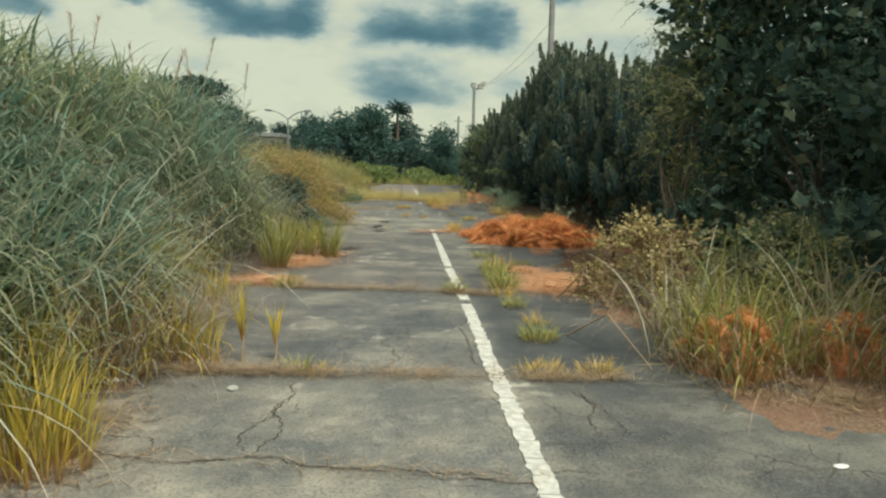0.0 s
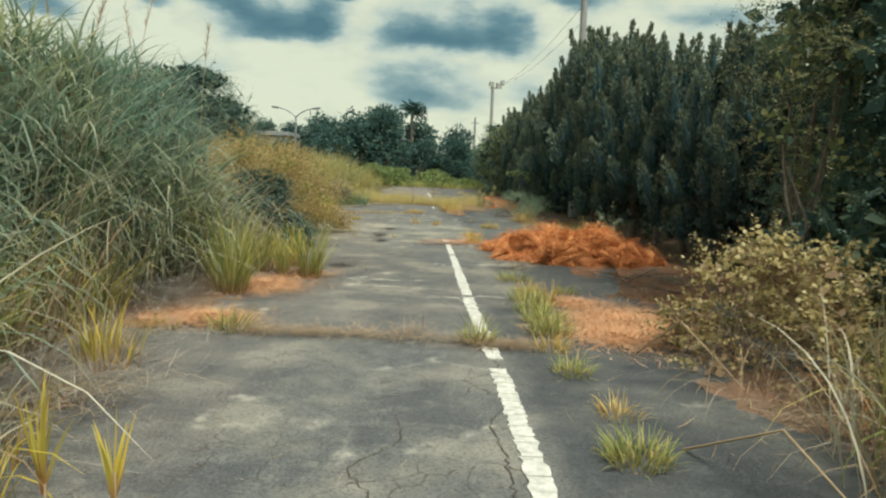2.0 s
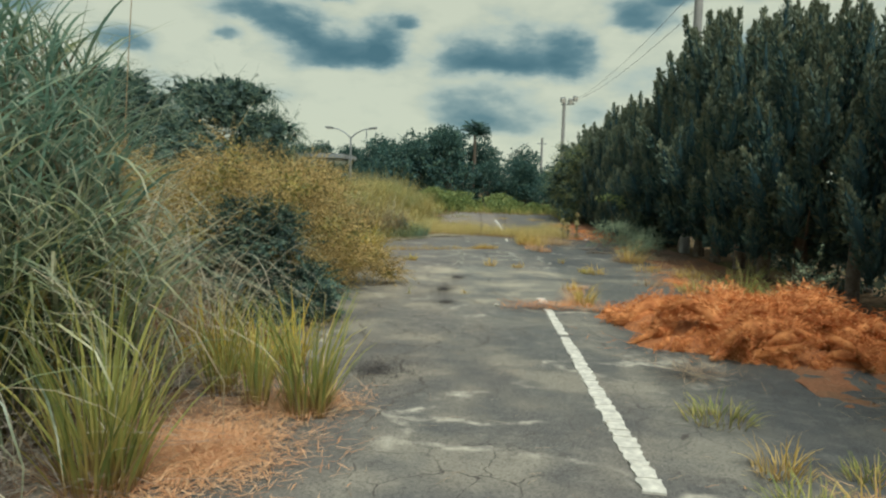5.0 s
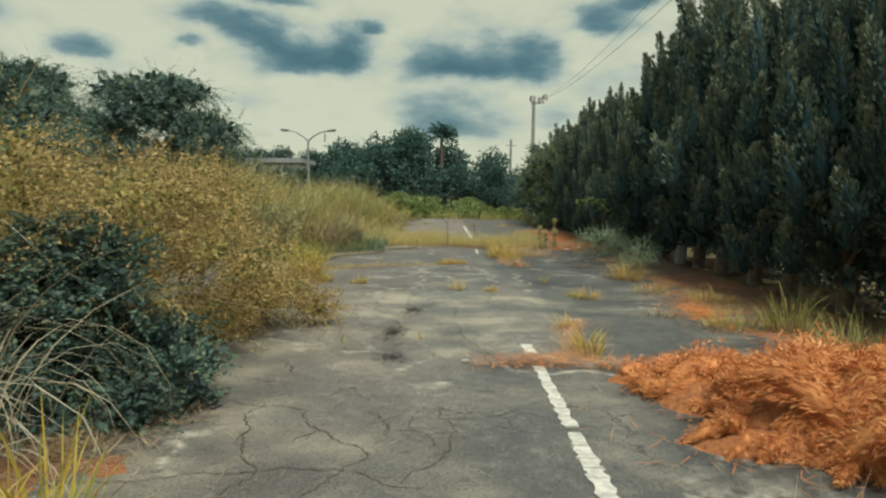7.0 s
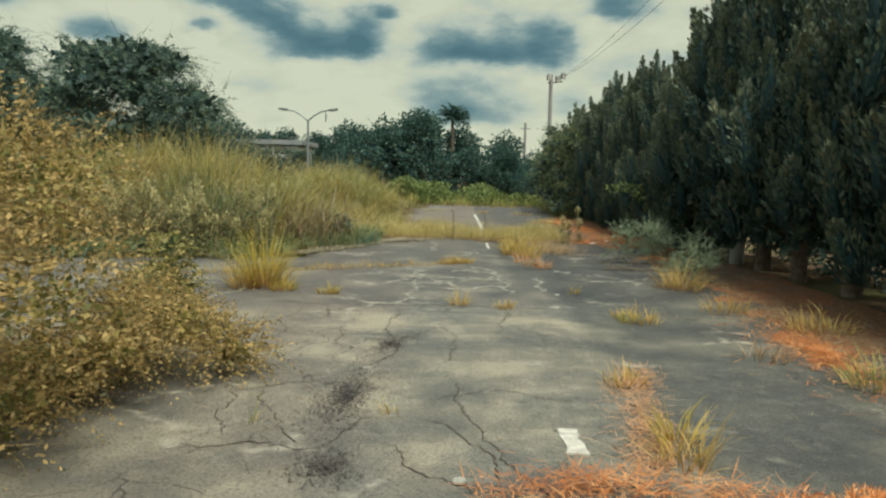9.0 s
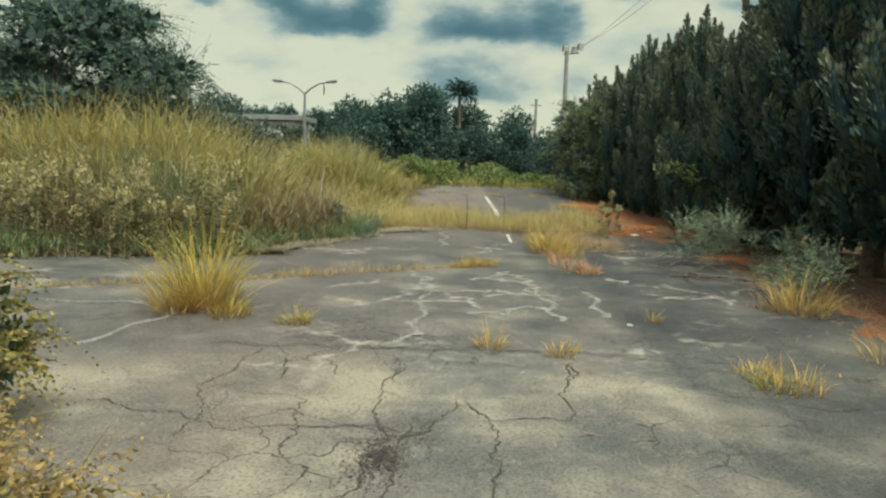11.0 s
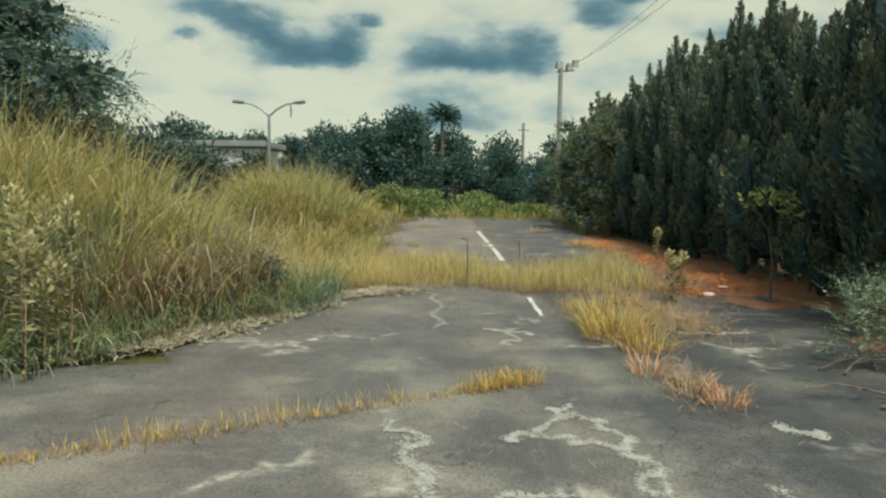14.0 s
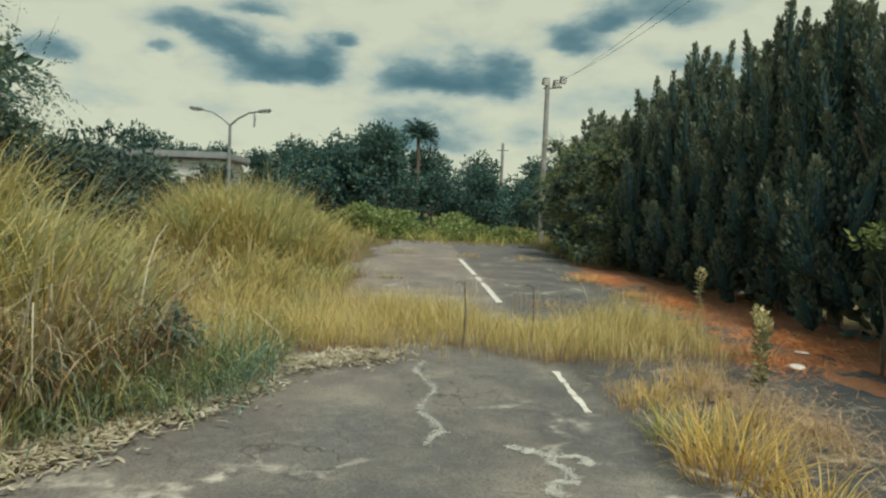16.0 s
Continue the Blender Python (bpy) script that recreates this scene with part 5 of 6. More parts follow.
    spray_plant("weed", "dark green leafy weed at the edge of the grass", (-4.5, 30.2, 0.0), random_blobs(58, 8, 0.22, 0.22, 0.15, 0.6, (0.1, 0.18)), 70, 8, (0.15, 0.3), (0.06, 0.1), BLUEDARK, 0.012, 0.6, 0.5, 0.4, "weed")
    # pale leafy spray in front of the row
    leafy_tree("leafy_branch", "pale green leafy spray in front of the dark trees", (2.45, 31.9, -0.03),
               [(-0.45, -0.3, 1.42, 0.14, 0.07), (-0.2, -0.2, 1.5, 0.16, 0.08), (0.1, 0.0, 1.45, 0.16, 0.09), (0.3, 0.1, 1.25, 0.15, 0.1)], 170, (0.06, 0.12), LOWLEAF, 0.012, 0.5, "branch")


build_trees()


def build_far_woods():
    kinds = []
    for seed in range(4):
        blobs = [(x, y, z, rx, rx * 0.8) for x, y, z, rx, _ in random_blobs(60 + seed, 30, 2.8, 2.8, 0.8, 5.6, (0.7, 1.3), top=0.6)]
        kinds.append((limbs((0, 0, -0.5), [(x, y, z) for x, y, z, _, _ in blobs[:12]], 0.22).mesh("trunk", BARK, True),
                      crown_bag(blobs, 7500, (0.14, 0.32), 0.65, 0.2, 0.72, 0.1).mesh("crown", FARLEAF)))
    rng = random.Random(17)
    rows = []
    for k in range(16):
        rows.append((-30 + k * 3.6 + rng.uniform(-1, 1), 86 + rng.uniform(-3, 3), rng.uniform(0.85, 1.15)))
    for k in range(9):
        rows.append((-15 + k * 2.6 + rng.uniform(-0.8, 0.8), 77 + rng.uniform(-2, 2) - 0.2 * k, rng.uniform(0.8, 0.98)))
    for k in range(7):
        rows.append((6.5 + k * 0.7 + rng.uniform(-0.6, 0.6), 62 + k * 3.5, rng.uniform(0.75, 0.95)))
    for k in range(12):
        rows.append((-46 + k * 2.6, 84 - k * 1.2 + rng.uniform(-2, 2), rng.uniform(0.6, 0.85)))
    for i, (x, y, s) in enumerate(rows):
        s *= 1.08 if -13 < x < -4.5 else 0.84 if x > -4.5 else 0.95
        z = float(bank(np.array(x), np.array(y)))
        ob = thing("wood_tree", "dark green tree in the wood at the road's far end", "tree", (x, y, z), "trees of the far wood")
        ob.matrix_world = pose(x, y, z, 0, 0, rng.uniform(0, 360)) @ Matrix.Diagonal((s, s, s * rng.uniform(0.85, 1.1), 1))
        child("trunk", kinds[i % 4][0], ob)
        child("crown", kinds[i % 4][1], ob)
    # the palm that stands out of the wood
    at = (-5.7, 84.0, 0.9)
    palm = thing("palm_tree", "palm with a round head standing above the wood", "tree", at)
    v, q = tube([(0, 0, -0.3), (0.1, 0, 3), (0.05, 0, 6.7)], [0.2, 0.17, 0.14], 8)
    child("trunk", np_mesh("trunk", v, q, BARK, None, True), palm)
    b = Bag()
    for k in range(34):
        a, lean = RNG.uniform(0, 6.28), RNG.uniform(0.1, 1.7)
        s = np.linspace(0, 1, 22)
        th = lean + 0.9 * s ** 1.3
        r, z = np.cumsum(np.sin(th)) * 0.075, np.cumsum(np.cos(th)) * 0.075
        C = np.stack([0.05 + r * math.cos(a), r * math.sin(a), 6.7 + z], 1)
        side = np.array([-math.sin(a), math.cos(a), -0.3])
        for sg in (1, -1):
            b.add(*leaves(C, np.tile(side * sg, (22, 1)) + np.array([math.cos(a), math.sin(a), 0]) * 0.6, 0.5, 0.16, 0.2))
    child("crown", b.mesh("crown", FARLEAF), palm)
    # creepers over the end of the road
    for i, (x, y, r, h) in enumerate([(-7.2, 60.5, 1.7, 0.9), (-4.6, 61.5, 1.6, 0.8), (-1.9, 63.5, 1.6, 0.6), (0.6, 63.0, 1.3, 0.5), (-9.8, 60.5, 1.6, 1.0), (-5.8, 65.0, 2.2, 1.2), (-2.5, 68.0, 2.2, 1.1)]):
        leafy_tree("creeper_mound", "pale green creeper mound at the end of the road", (x, y, float(bank(np.array(x), np.array(y)))),
                   random_blobs(80 + i, 16, r, r, 0.1, h, (0.35, 0.6)), 2600, (0.1, 0.22), LOWLEAF, 0.02, 0.8, "creeper", "creeper mounds")


build_far_woods()


# ---- grass clumps on the road and verge ----
def build_tufts():
    reeds = "clumps of yellow reed"
    for x, y, r, n, h in [(-2.35, 3.75, 0.36, 190, 1.0), (-2.05, 3.55, 0.2, 90, 0.8), (-2.75, 4.3, 0.3, 110, 1.1), (-2.2, 5.75, 0.15, 45, 0.75), (-1.95, 5.65, 0.16, 45, 0.6), (-2.5, 5.9, 0.2, 60, 0.8),
                          (-2.62, 11.05, 0.17, 190, 1.35), (-2.72, 12.7, 0.1, 60, 1.0), (-2.38, 12.5, 0.1, 55, 0.9), (-2.0, 12.4, 0.14, 130, 1.1), (-2.55, 8.0, 0.22, 70, 0.7)]:
        tuft("reed_clump", "upright yellow-green reed clump on the asphalt edge", (x, y, 0), YELLOW if y < 9 else LIME, n, r, (h * 0.45, h), (0.01, 0.022), 0.14, 0.45, "reed clump", reeds, 40)
    for x, y, r, n in [(-2.75, 13.1, 0.28, 150), (-3.1, 13.3, 0.22, 90), (-2.45, 13.4, 0.16, 60)]:
        tuft("reed_clump", "bright yellow reed clump at the edge of the road", (x, y, 0), YELLOW, n, r, (0.35, 0.85), (0.012, 0.024), 0.16, 0.5, "reed clump", reeds, 30)
    for x, y, h in [(-1.63, 5.68, 0.62), (-1.36, 5.7, 0.5)]:
        ob = thing("reed_shoot", "single yellow reed shoot with a fan of leaves", "reed shoot", (x, y, 0), "reed shoots")
        v, q = tube([(0, 0, -0.02), (0.01, 0, h * 0.3), (0, 0.01, h * 0.55)], [0.009, 0.008, 0.006], 6)
        child("stem", np_mesh("stem", v, q, STRAW), ob)
        m = 12
        b = Bag()
        b.add(*blades(np.tile([0, 0, h * 0.3], (m, 1)), RNG.uniform(h * 0.5, h * 0.8, m), np.full(m, 0.026), RNG.uniform(-3.1, 3.1, m), RNG.uniform(0.03, 0.28, m), RNG.uniform(0.05, 0.4, m)))
        child("foliage", b.mesh("leaves", YELLOW), ob)
    g = "grass tufts on the road"
    for x, y, r, n, h, mat in [(0.95, 6.7, 0.17, 170, 0.3, LIME), (0.83, 5.6, 0.2, 130, 0.2, GOLD), (1.3, 5.6, 0.18, 120, 0.22, GOLD), (-1.1, 5.5, 0.16, 70, 0.25, LIME), (-0.95, 5.45, 0.12, 40, 0.15, GOLD),
                               (0.83, 9.6, 0.2, 150, 0.4, LIME), (0.85, 10.1, 0.2, 150, 0.42, LIME), (0.8, 10.7, 0.18, 130, 0.4, LIME), (0.78, 11.3, 0.18, 110, 0.36, LIME), (0.75, 12.8, 0.22, 110, 0.3, LIME),
                               (0.85, 11.9, 0.15, 70, 0.3, GOLD), (1.35, 11.9, 0.16, 80, 0.22, LIME), (0.78, 9.0, 0.14, 80, 0.3, GOLD), (0.85, 8.3, 0.15, 90, 0.28, LIME), (1.0, 7.4, 0.13, 60, 0.25, GOLD), (1.05, 11.2, 0.1, 50, 0.5, GOLD),
                               (0.17, 9.2, 0.13, 120, 0.38, LIME), (-2.05, 9.3, 0.18, 110, 0.36, LIME), (-2.7, 9.2, 0.2, 70, 0.2, LIME),
                               (0.32, 18.0, 0.1, 50, 0.42, YELLOW), (0.3, 17.65, 0.13, 60, 0.5, GOLD), (0.22, 19.2, 0.14, 60, 0.3, GOLD), (0.85, 21.7, 0.2, 80, 0.3, GOLD), (0.7, 22.0, 0.16, 60, 0.25, GOLD),
                               (-1.2, 22.4, 0.09, 50, 0.35, GOLD), (-0.65, 22.3, 0.12, 60, 0.22, GOLD), (0.31, 23.6, 0.05, 22, 0.25, YELLOW), (0.7, 21.7, 0.15, 60, 0.25, LIME),
                               (-3.95, 23.35, 0.26, 300, 1.25, YELLOW), (-4.15, 23.2, 0.2, 120, 0.9, GOLD), (-3.6, 23.1, 0.18, 110, 0.38, YELLOW), (-2.95, 22.95, 0.14, 80, 0.28, YELLOW), (-4.3, 23.8, 0.2, 90, 0.55, LIME), (-1.4, 18.3, 0.05, 14, 0.2, GOLD),
                               (-2.2, 18.0, 0.04, 8, 0.25, LIME), (1.9, 24.3, 0.28, 130, 0.7, GOLD), (2.2, 19.4, 0.28, 120, 0.5, LIME), (2.85, 19.3, 0.28, 150, 0.8, LIME), (1.85, 24.5, 0.3, 90, 0.45, STRAW), (2.0, 22.6, 0.3, 90, 0.4, GOLD),
                               (2.6, 21.4, 0.3, 110, 0.5, GOLD), (3.0, 18.2, 0.3, 120, 0.7, LIME), (-0.35, 28.65, 0.3, 230, 0.75, GOLD), (-0.45, 29.2, 0.25, 130, 0.55, LIME), (-0.15, 28.1, 0.22, 110, 0.5, GOLD), (0.15, 29.7, 0.2, 50, 0.35, GOLD),
                               (-0.4, 30.2, 0.25, 90, 0.45, GOLD), (0.15, 30.9, 0.22, 60, 0.45, GOLD), (-1.35, 27.0, 0.16, 80, 0.22, GOLD), (-0.15, 26.7, 0.16, 60, 0.35, STRAW), (0.05, 26.5, 0.16, 60, 0.35, RUSTPALE), (-0.3, 27.3, 0.14, 60, 0.4, RUSTPALE),
                               (1.3, 32.3, 0.2, 60, 0.6, STRAW), (-3.5, 40.0, 0.3, 90, 0.25, LIME), (0.9, 41.0, 0.5, 130, 0.4, GOLD), (1.3, 38.0, 0.4, 100, 0.4, GOLD), (0.3, 47.5, 0.5, 90, 0.4, GOLD), (-1.6, 48.5, 0.5, 90, 0.3, GOLD),
                               (-4.0, 49.0, 0.7, 110, 0.4, LIME), (1.6, 20.2, 0.2, 50, 0.3, STRAW), (2.3, 11.9, 0.3, 70, 0.3, STRAW)]:
        lab = {LIME: "green grass tuft growing from a crack in the asphalt", GOLD: "dry golden grass tuft on the asphalt", YELLOW: "bright yellow grass tuft on the road", STRAW: "straw-coloured dead grass tuft", RUSTPALE: "rust-coloured dead grass tuft"}[mat]
        tuft("grass_tuft", lab, (x, y, 0), mat, int(n * 1.25), r, (h * 0.4, h), (0.006, 0.013), 0.3, 0.9, "grass tuft", g, n // 5)
    # right-hand reed clump with dead leaves
    for x, y, r, n, h in [(2.5, 5.75, 0.34, 110, 1.1), (2.95, 6.0, 0.34, 130, 1.25), (3.4, 5.7, 0.3, 70, 0.9), (2.2, 5.9, 0.2, 45, 0.7), (3.6, 6.5, 0.4, 110, 1.2)]:
        tuft("reed_clump", "arching green reed clump with dead brown leaves below", (x, y, 0), LIME, n, r, (h * 0.4, h), (0.008, 0.018), 0.25, 1.1, "reed clump", "reed clumps under the tree", 190)
    b = Bag()
    C = scatter(80, 2.1, 4.2, 4.9, 9.3)
    b.add(*fountains(C, 16, 0.15, (0.35, 1.25), (0.006, 0.013), 0.4, 1.5, 7, None, -2.4, 1.5))
    stuff("dead_stalks", b, STRAW, "tangled dead straw stalks under the tree", "dead stalks")
    for mat, count, lab in ((LIME, 14, "arching yellow-green reeds under the tree"), (PALE, 16, "pale withered reeds bent over the verge")):
        b = Bag()
        C = scatter(count, 2.1, 4.2, 5.2, 7.2)
        b.add(*fountains(C, 24, 0.12, (0.5, 1.5), (0.011, 0.024), 0.2, 1.4, 7, None, -2.2, 1.7))
        stuff("arching_reeds", b, mat, lab, "reeds")
    for mat, count, lab in ((PALE, 22, "pale withered reeds at the foot of the bank"), (STRAW, 26, "dry brown reeds at the foot of the bank"), (YELLOW, 14, "yellow reeds at the foot of the bank")):
        b = Bag()
        C = scatter(count, -3.3, -2.15, 4.7, 6.6)
        b.add(*fountains(C, 16, 0.1, (0.3, 1.0), (0.009, 0.02), 0.25, 1.3, 6, None, -0.6, 1.6))
        stuff("verge_reeds", b, mat, lab, "reeds")
    # grass along the diagonal joint
    b = Bag()
    m = 1500
    t = RNG.uniform(0, 1, m)
    P = np.stack([np.interp(t, [0, 0.2, 0.5, 0.75, 1], [-6.6, -4.87, -3.44, -1.78, -1.3]), np.interp(t, [0, 0.2, 0.5, 0.75, 1], [23.8, 24.62, 25.46, 26.6, 26.9]), np.zeros(m)], 1)
    P[:, :2] += RNG.normal(0, 0.05, (m, 2))
    b.add(*blades(P, RNG.uniform(0.04, 0.19, m) * (0.35 + 1.1 * wav(P[:, 0], P[:, 1], 6.0, 1.0) * (0.6 + 0.5 * t)), RNG.uniform(0.005, 0.01, m), RNG.uniform(-3.1, 3.1, m), np.abs(RNG.normal(0.2, 0.2, m)), np.abs(RNG.normal(0.6, 0.3, m)), 3))
    stuff("joint_grass", b, GOLD, "row of yellow grass growing in a joint of the road", "grass")
    # goldenrod stalks before the tall grass
    for k in range(114):
        x = -4.9 - RNG.uniform(0, 5.2)
        y = 26.2 + RNG.uniform(0, 1.0) + 0.18 * max(0, x + 6.5)
        if k >= 110:
            x, y = ((0.75, 30.9), (0.92, 31.25), (1.3, 32.3), (1.5, 34.8))[k - 110]
        z = float(bank(np.array(x), np.array(y)))
        h = RNG.uniform(0.65, 1.45) if k < 110 else RNG.uniform(0.6, 0.85)
        ob = thing("weed_stalk", "upright weed stalk with a pale seed head", "weed", (x, y, z), "seed-headed weeds by the grass")
        v, q = tube([(0, 0, -0.03), (0.02, 0.01, h * 0.5), (0.0, 0.03, h)], [0.008, 0.006, 0.004], 5)
        child("stem", np_mesh("stem", v, q, STRAW), ob)
        m = 110
        s = 1 - RNG.uniform(0, 0.97, m) ** 1.2
        a = RNG.uniform(0, 6.28, m)
        b = Bag()
        b.add(*leaves(np.stack([np.zeros(m), np.zeros(m), h * s * 0.85], 1), np.stack([np.cos(a), np.sin(a), RNG.uniform(-0.1, 0.7, m)], 1), RNG.uniform(0.05, 0.11, m), 0.28))
        child("foliage", b.mesh("leaves", WEEDLEAF), ob)
        m = 60
        t, a = RNG.uniform(0, 1, m), RNG.uniform(0, 6.28, m)
        r = 0.06 * np.sin(np.pi * t ** 0.7)
        b = Bag()
        b.add(*leaves(np.stack([r * np.cos(a), r * np.sin(a), h * (0.8 + 0.22 * t)], 1), np.stack([np.cos(a), np.sin(a), np.full(m, 1.2)], 1), RNG.uniform(0.03, 0.07, m), 0.5))
        child("seed_head", b.mesh("seed_head", SEEDHEAD), ob, "pale golden seed head")


build_tufts()


# ---- needle litter, straw, rust heap ----
def strands(n, place, length, width, mat, name, label, category, zmax=0.03, curl=0.4):
    P = place(n)
    m = len(P)
    P[:, 2] += RNG.uniform(0.008, zmax, m)
    b = Bag()
    b.add(*blades(P, RNG.uniform(length[0], length[1], m), RNG.uniform(width[0], width[1], m), RNG.uniform(-3.1, 3.1, m), RNG.uniform(1.35, 1.6, m), RNG.normal(0, curl, m), 2))
    return stuff(name, b, mat, label, category)


def patch(spots):
    """Random places in a few soft-edged ellipses (x, y, rx, ry)."""
    def place(n):
        area = np.array([s[2] * s[3] for s in spots])
        k = RNG.choice(len(spots), n, p=area / area.sum())
        s = np.array(spots)[k]
        a, r = RNG.uniform(0, 6.28, n), np.abs(RNG.normal(0, 0.52, n))
        return np.stack([s[:, 0] + s[:, 2] * r * np.cos(a), s[:, 1] + s[:, 3] * r * np.sin(a), np.zeros(n)], 1)
    return place


def along_line(pts, spread):
    p = np.array(pts, float)

    def place(n):
        knots = RNG.uniform(0, len(p) - 1, 9 * len(p))
        t = np.clip(np.where(RNG.uniform(0, 1, n) < 0.25, RNG.uniform(0, len(p) - 1, n), RNG.choice(knots, n) + RNG.normal(0, 0.06, n)), 0, len(p) - 1)
        i = np.arange(len(p))
        return np.stack([np.interp(t, i, p[:, 0]) + RNG.normal(0, spread, n), np.interp(t, i, p[:, 1]) + RNG.normal(0, spread, n), np.zeros(n)], 1)
    return place


def dead_branch_mesh(seed):
    """A torn-off dead juniper plume: a tapering mat of dry scale twigs, bent along its length."""
    rng = np.random.default_rng(seed)
    b = Bag()
    s = np.linspace(0, 1, 9)
    curve = 0.12 * np.sin(s * rng.uniform(2.5, 5.0) + rng.uniform(0, 3))
    mid = np.stack([s, curve, 0.05 * np.sin(s * 6)], 1)
    prof = np.minimum(np.sqrt(np.clip(s / 0.25, 0, 1)), np.clip((1 - s) / 0.6, 0, 1) ** 0.7) * 0.15
    v, q = tube(mid, np.maximum(prof * 0.6, 0.006), 6)
    b.add(v, q)
    m = 1150
    t = rng.uniform(0, 1, m)
    a = rng.uniform(0, 2 * math.pi, m)
    r = np.interp(t, s, prof) * rng.uniform(0.55, 1.1, m) * (1 + 0.3 * np.sin(a * 3 + t * 17))
    out = np.stack([np.zeros(m), np.cos(a), np.sin(a)], 1)
    P = np.stack([t, np.interp(t, s, mid[:, 1]), np.interp(t, s, mid[:, 2])], 1) + out * r[:, None]
    v, q, al = leaves(P, np.array([0.9, 0, 0]) + out * 0.45 + rng.normal(0, 0.25, (m, 3)), rng.uniform(0.035, 0.1, m), 0.13, 0.25)
    b.add(v, q, al)
    return b.mesh("branch", ORANGE)


BRANCHES = [dead_branch_mesh(k) for k in range(7)]


def mound(name, blobs, label, count, size=(0.4, 0.95)):
    """A heap of torn-off branches, each its own part, lying over one another on a matted core."""
    x0, x1 = min(b[0] - b[2] for b in blobs) - 0.1, max(b[0] + b[2] for b in blobs) + 0.1
    y0, y1 = min(b[1] - b[3] for b in blobs) - 0.1, max(b[1] + b[3] for b in blobs) + 0.1

    def hill(X, Y):
        h = np.zeros_like(X)
        for cx, cy, rx, ry, hh in blobs:
            e = ((X - cx) / rx) ** 2 + ((Y - cy) / ry) ** 2
            h = np.maximum(h, hh * np.clip(1 - e, 0, 1) ** 0.6)
        return h
    res = 70
    X, Y = np.meshgrid(np.linspace(x0, x1, res), np.linspace(y0, y1, res))
    Z = hill(X, Y) * 0.78 * (1 + 0.2 * np.sin(X * 17 + Y * 5) * np.sin(Y * 19 - X * 4)) - 0.012
    i = (np.arange(res - 1)[:, None] * res + np.arange(res - 1)[None, :]).ravel()
    ob = thing(name, label, "heap")
    child("core", np_mesh("core", np.stack([X, Y, Z], 2).reshape(-1, 3), np.stack([i, i + 1, i + res + 1, i + res], 1), RUSTCORE, None, True), ob)
    lr = random.Random(len(blobs) * 3 + count)
    area = [b[2] * b[3] for b in blobs]
    for k in range(count):
        cx, cy, rx, ry, hh = lr.choices(blobs, area)[0]
        a, q = lr.uniform(0, 6.28), math.sqrt(lr.uniform(0, 0.9))
        px, py = cx + q * math.cos(a) * rx, cy + q * math.sin(a) * ry
        e = 0.05
        hx = lambda x, y: float(hill(np.array(x), np.array(y)))
        gx, gy = (hx(px + e, py) - hx(px - e, py)) / (2 * e), (hx(px, py + e) - hx(px, py - e)) / (2 * e)
        # branches point outwards and down the slope, or across it
        head = math.atan2(-gy, -gx) + lr.gauss(0, 0.9)
        slope = max(-0.9, min(0.5, gx * math.cos(head) + gy * math.sin(head)))
        ln = lr.uniform(*size) * (1 if hh > 0.2 else 0.75)
        thick = ln * lr.uniform(0.9, 1.5)
        br = child("branch", BRANCHES[k % 7], ob)
        z = hx(px, py)
        br.matrix_local = Matrix.Translation((px - 0.35 * ln * math.cos(head), py - 0.35 * ln * math.sin(head), max(0.03, z * lr.uniform(0.8, 1.0) - 0.35 * ln * slope * 0.5))) @ Euler((lr.uniform(0, 6.28), -math.atan(slope) * 0.8, head), "XYZ").to_matrix().to_4x4() @ Matrix.Diagonal((ln, thick, thick, 1))
    return ob


def bed(cx, cy, rx, ry, mat, label, seed):
    """A thin layer of fallen needles with a ragged edge."""
    k = 46
    u = np.linspace(-1.15, 1.15, k)
    V = []
    for b in u:
        for a in u:
            x, y = cx + a * rx, cy + b * ry
            e = 0.8 - math.hypot(a, b) + 0.9 * noise.fractal((x * 1.3, y * 1.3, seed), 0.6, 2.2, 6)
            V.append((x, y, max(-0.03, min(0.016, 0.03 * e)) + 0.006 * noise.noise((x * 9, y * 9, seed)) + (float(bank(np.array(x), np.array(y))) + 0.03 if abs(x) > 3.2 else 0)))
    i = (np.arange(k - 1)[:, None] * k + np.arange(k - 1)[None, :]).ravel()
    tagged(new("needle_bed", np_mesh("needle_bed", V, np.stack([i, i + 1, i + k + 1, i + k], 1), mat, None, True)), label, "needle litter", kind="stuff")


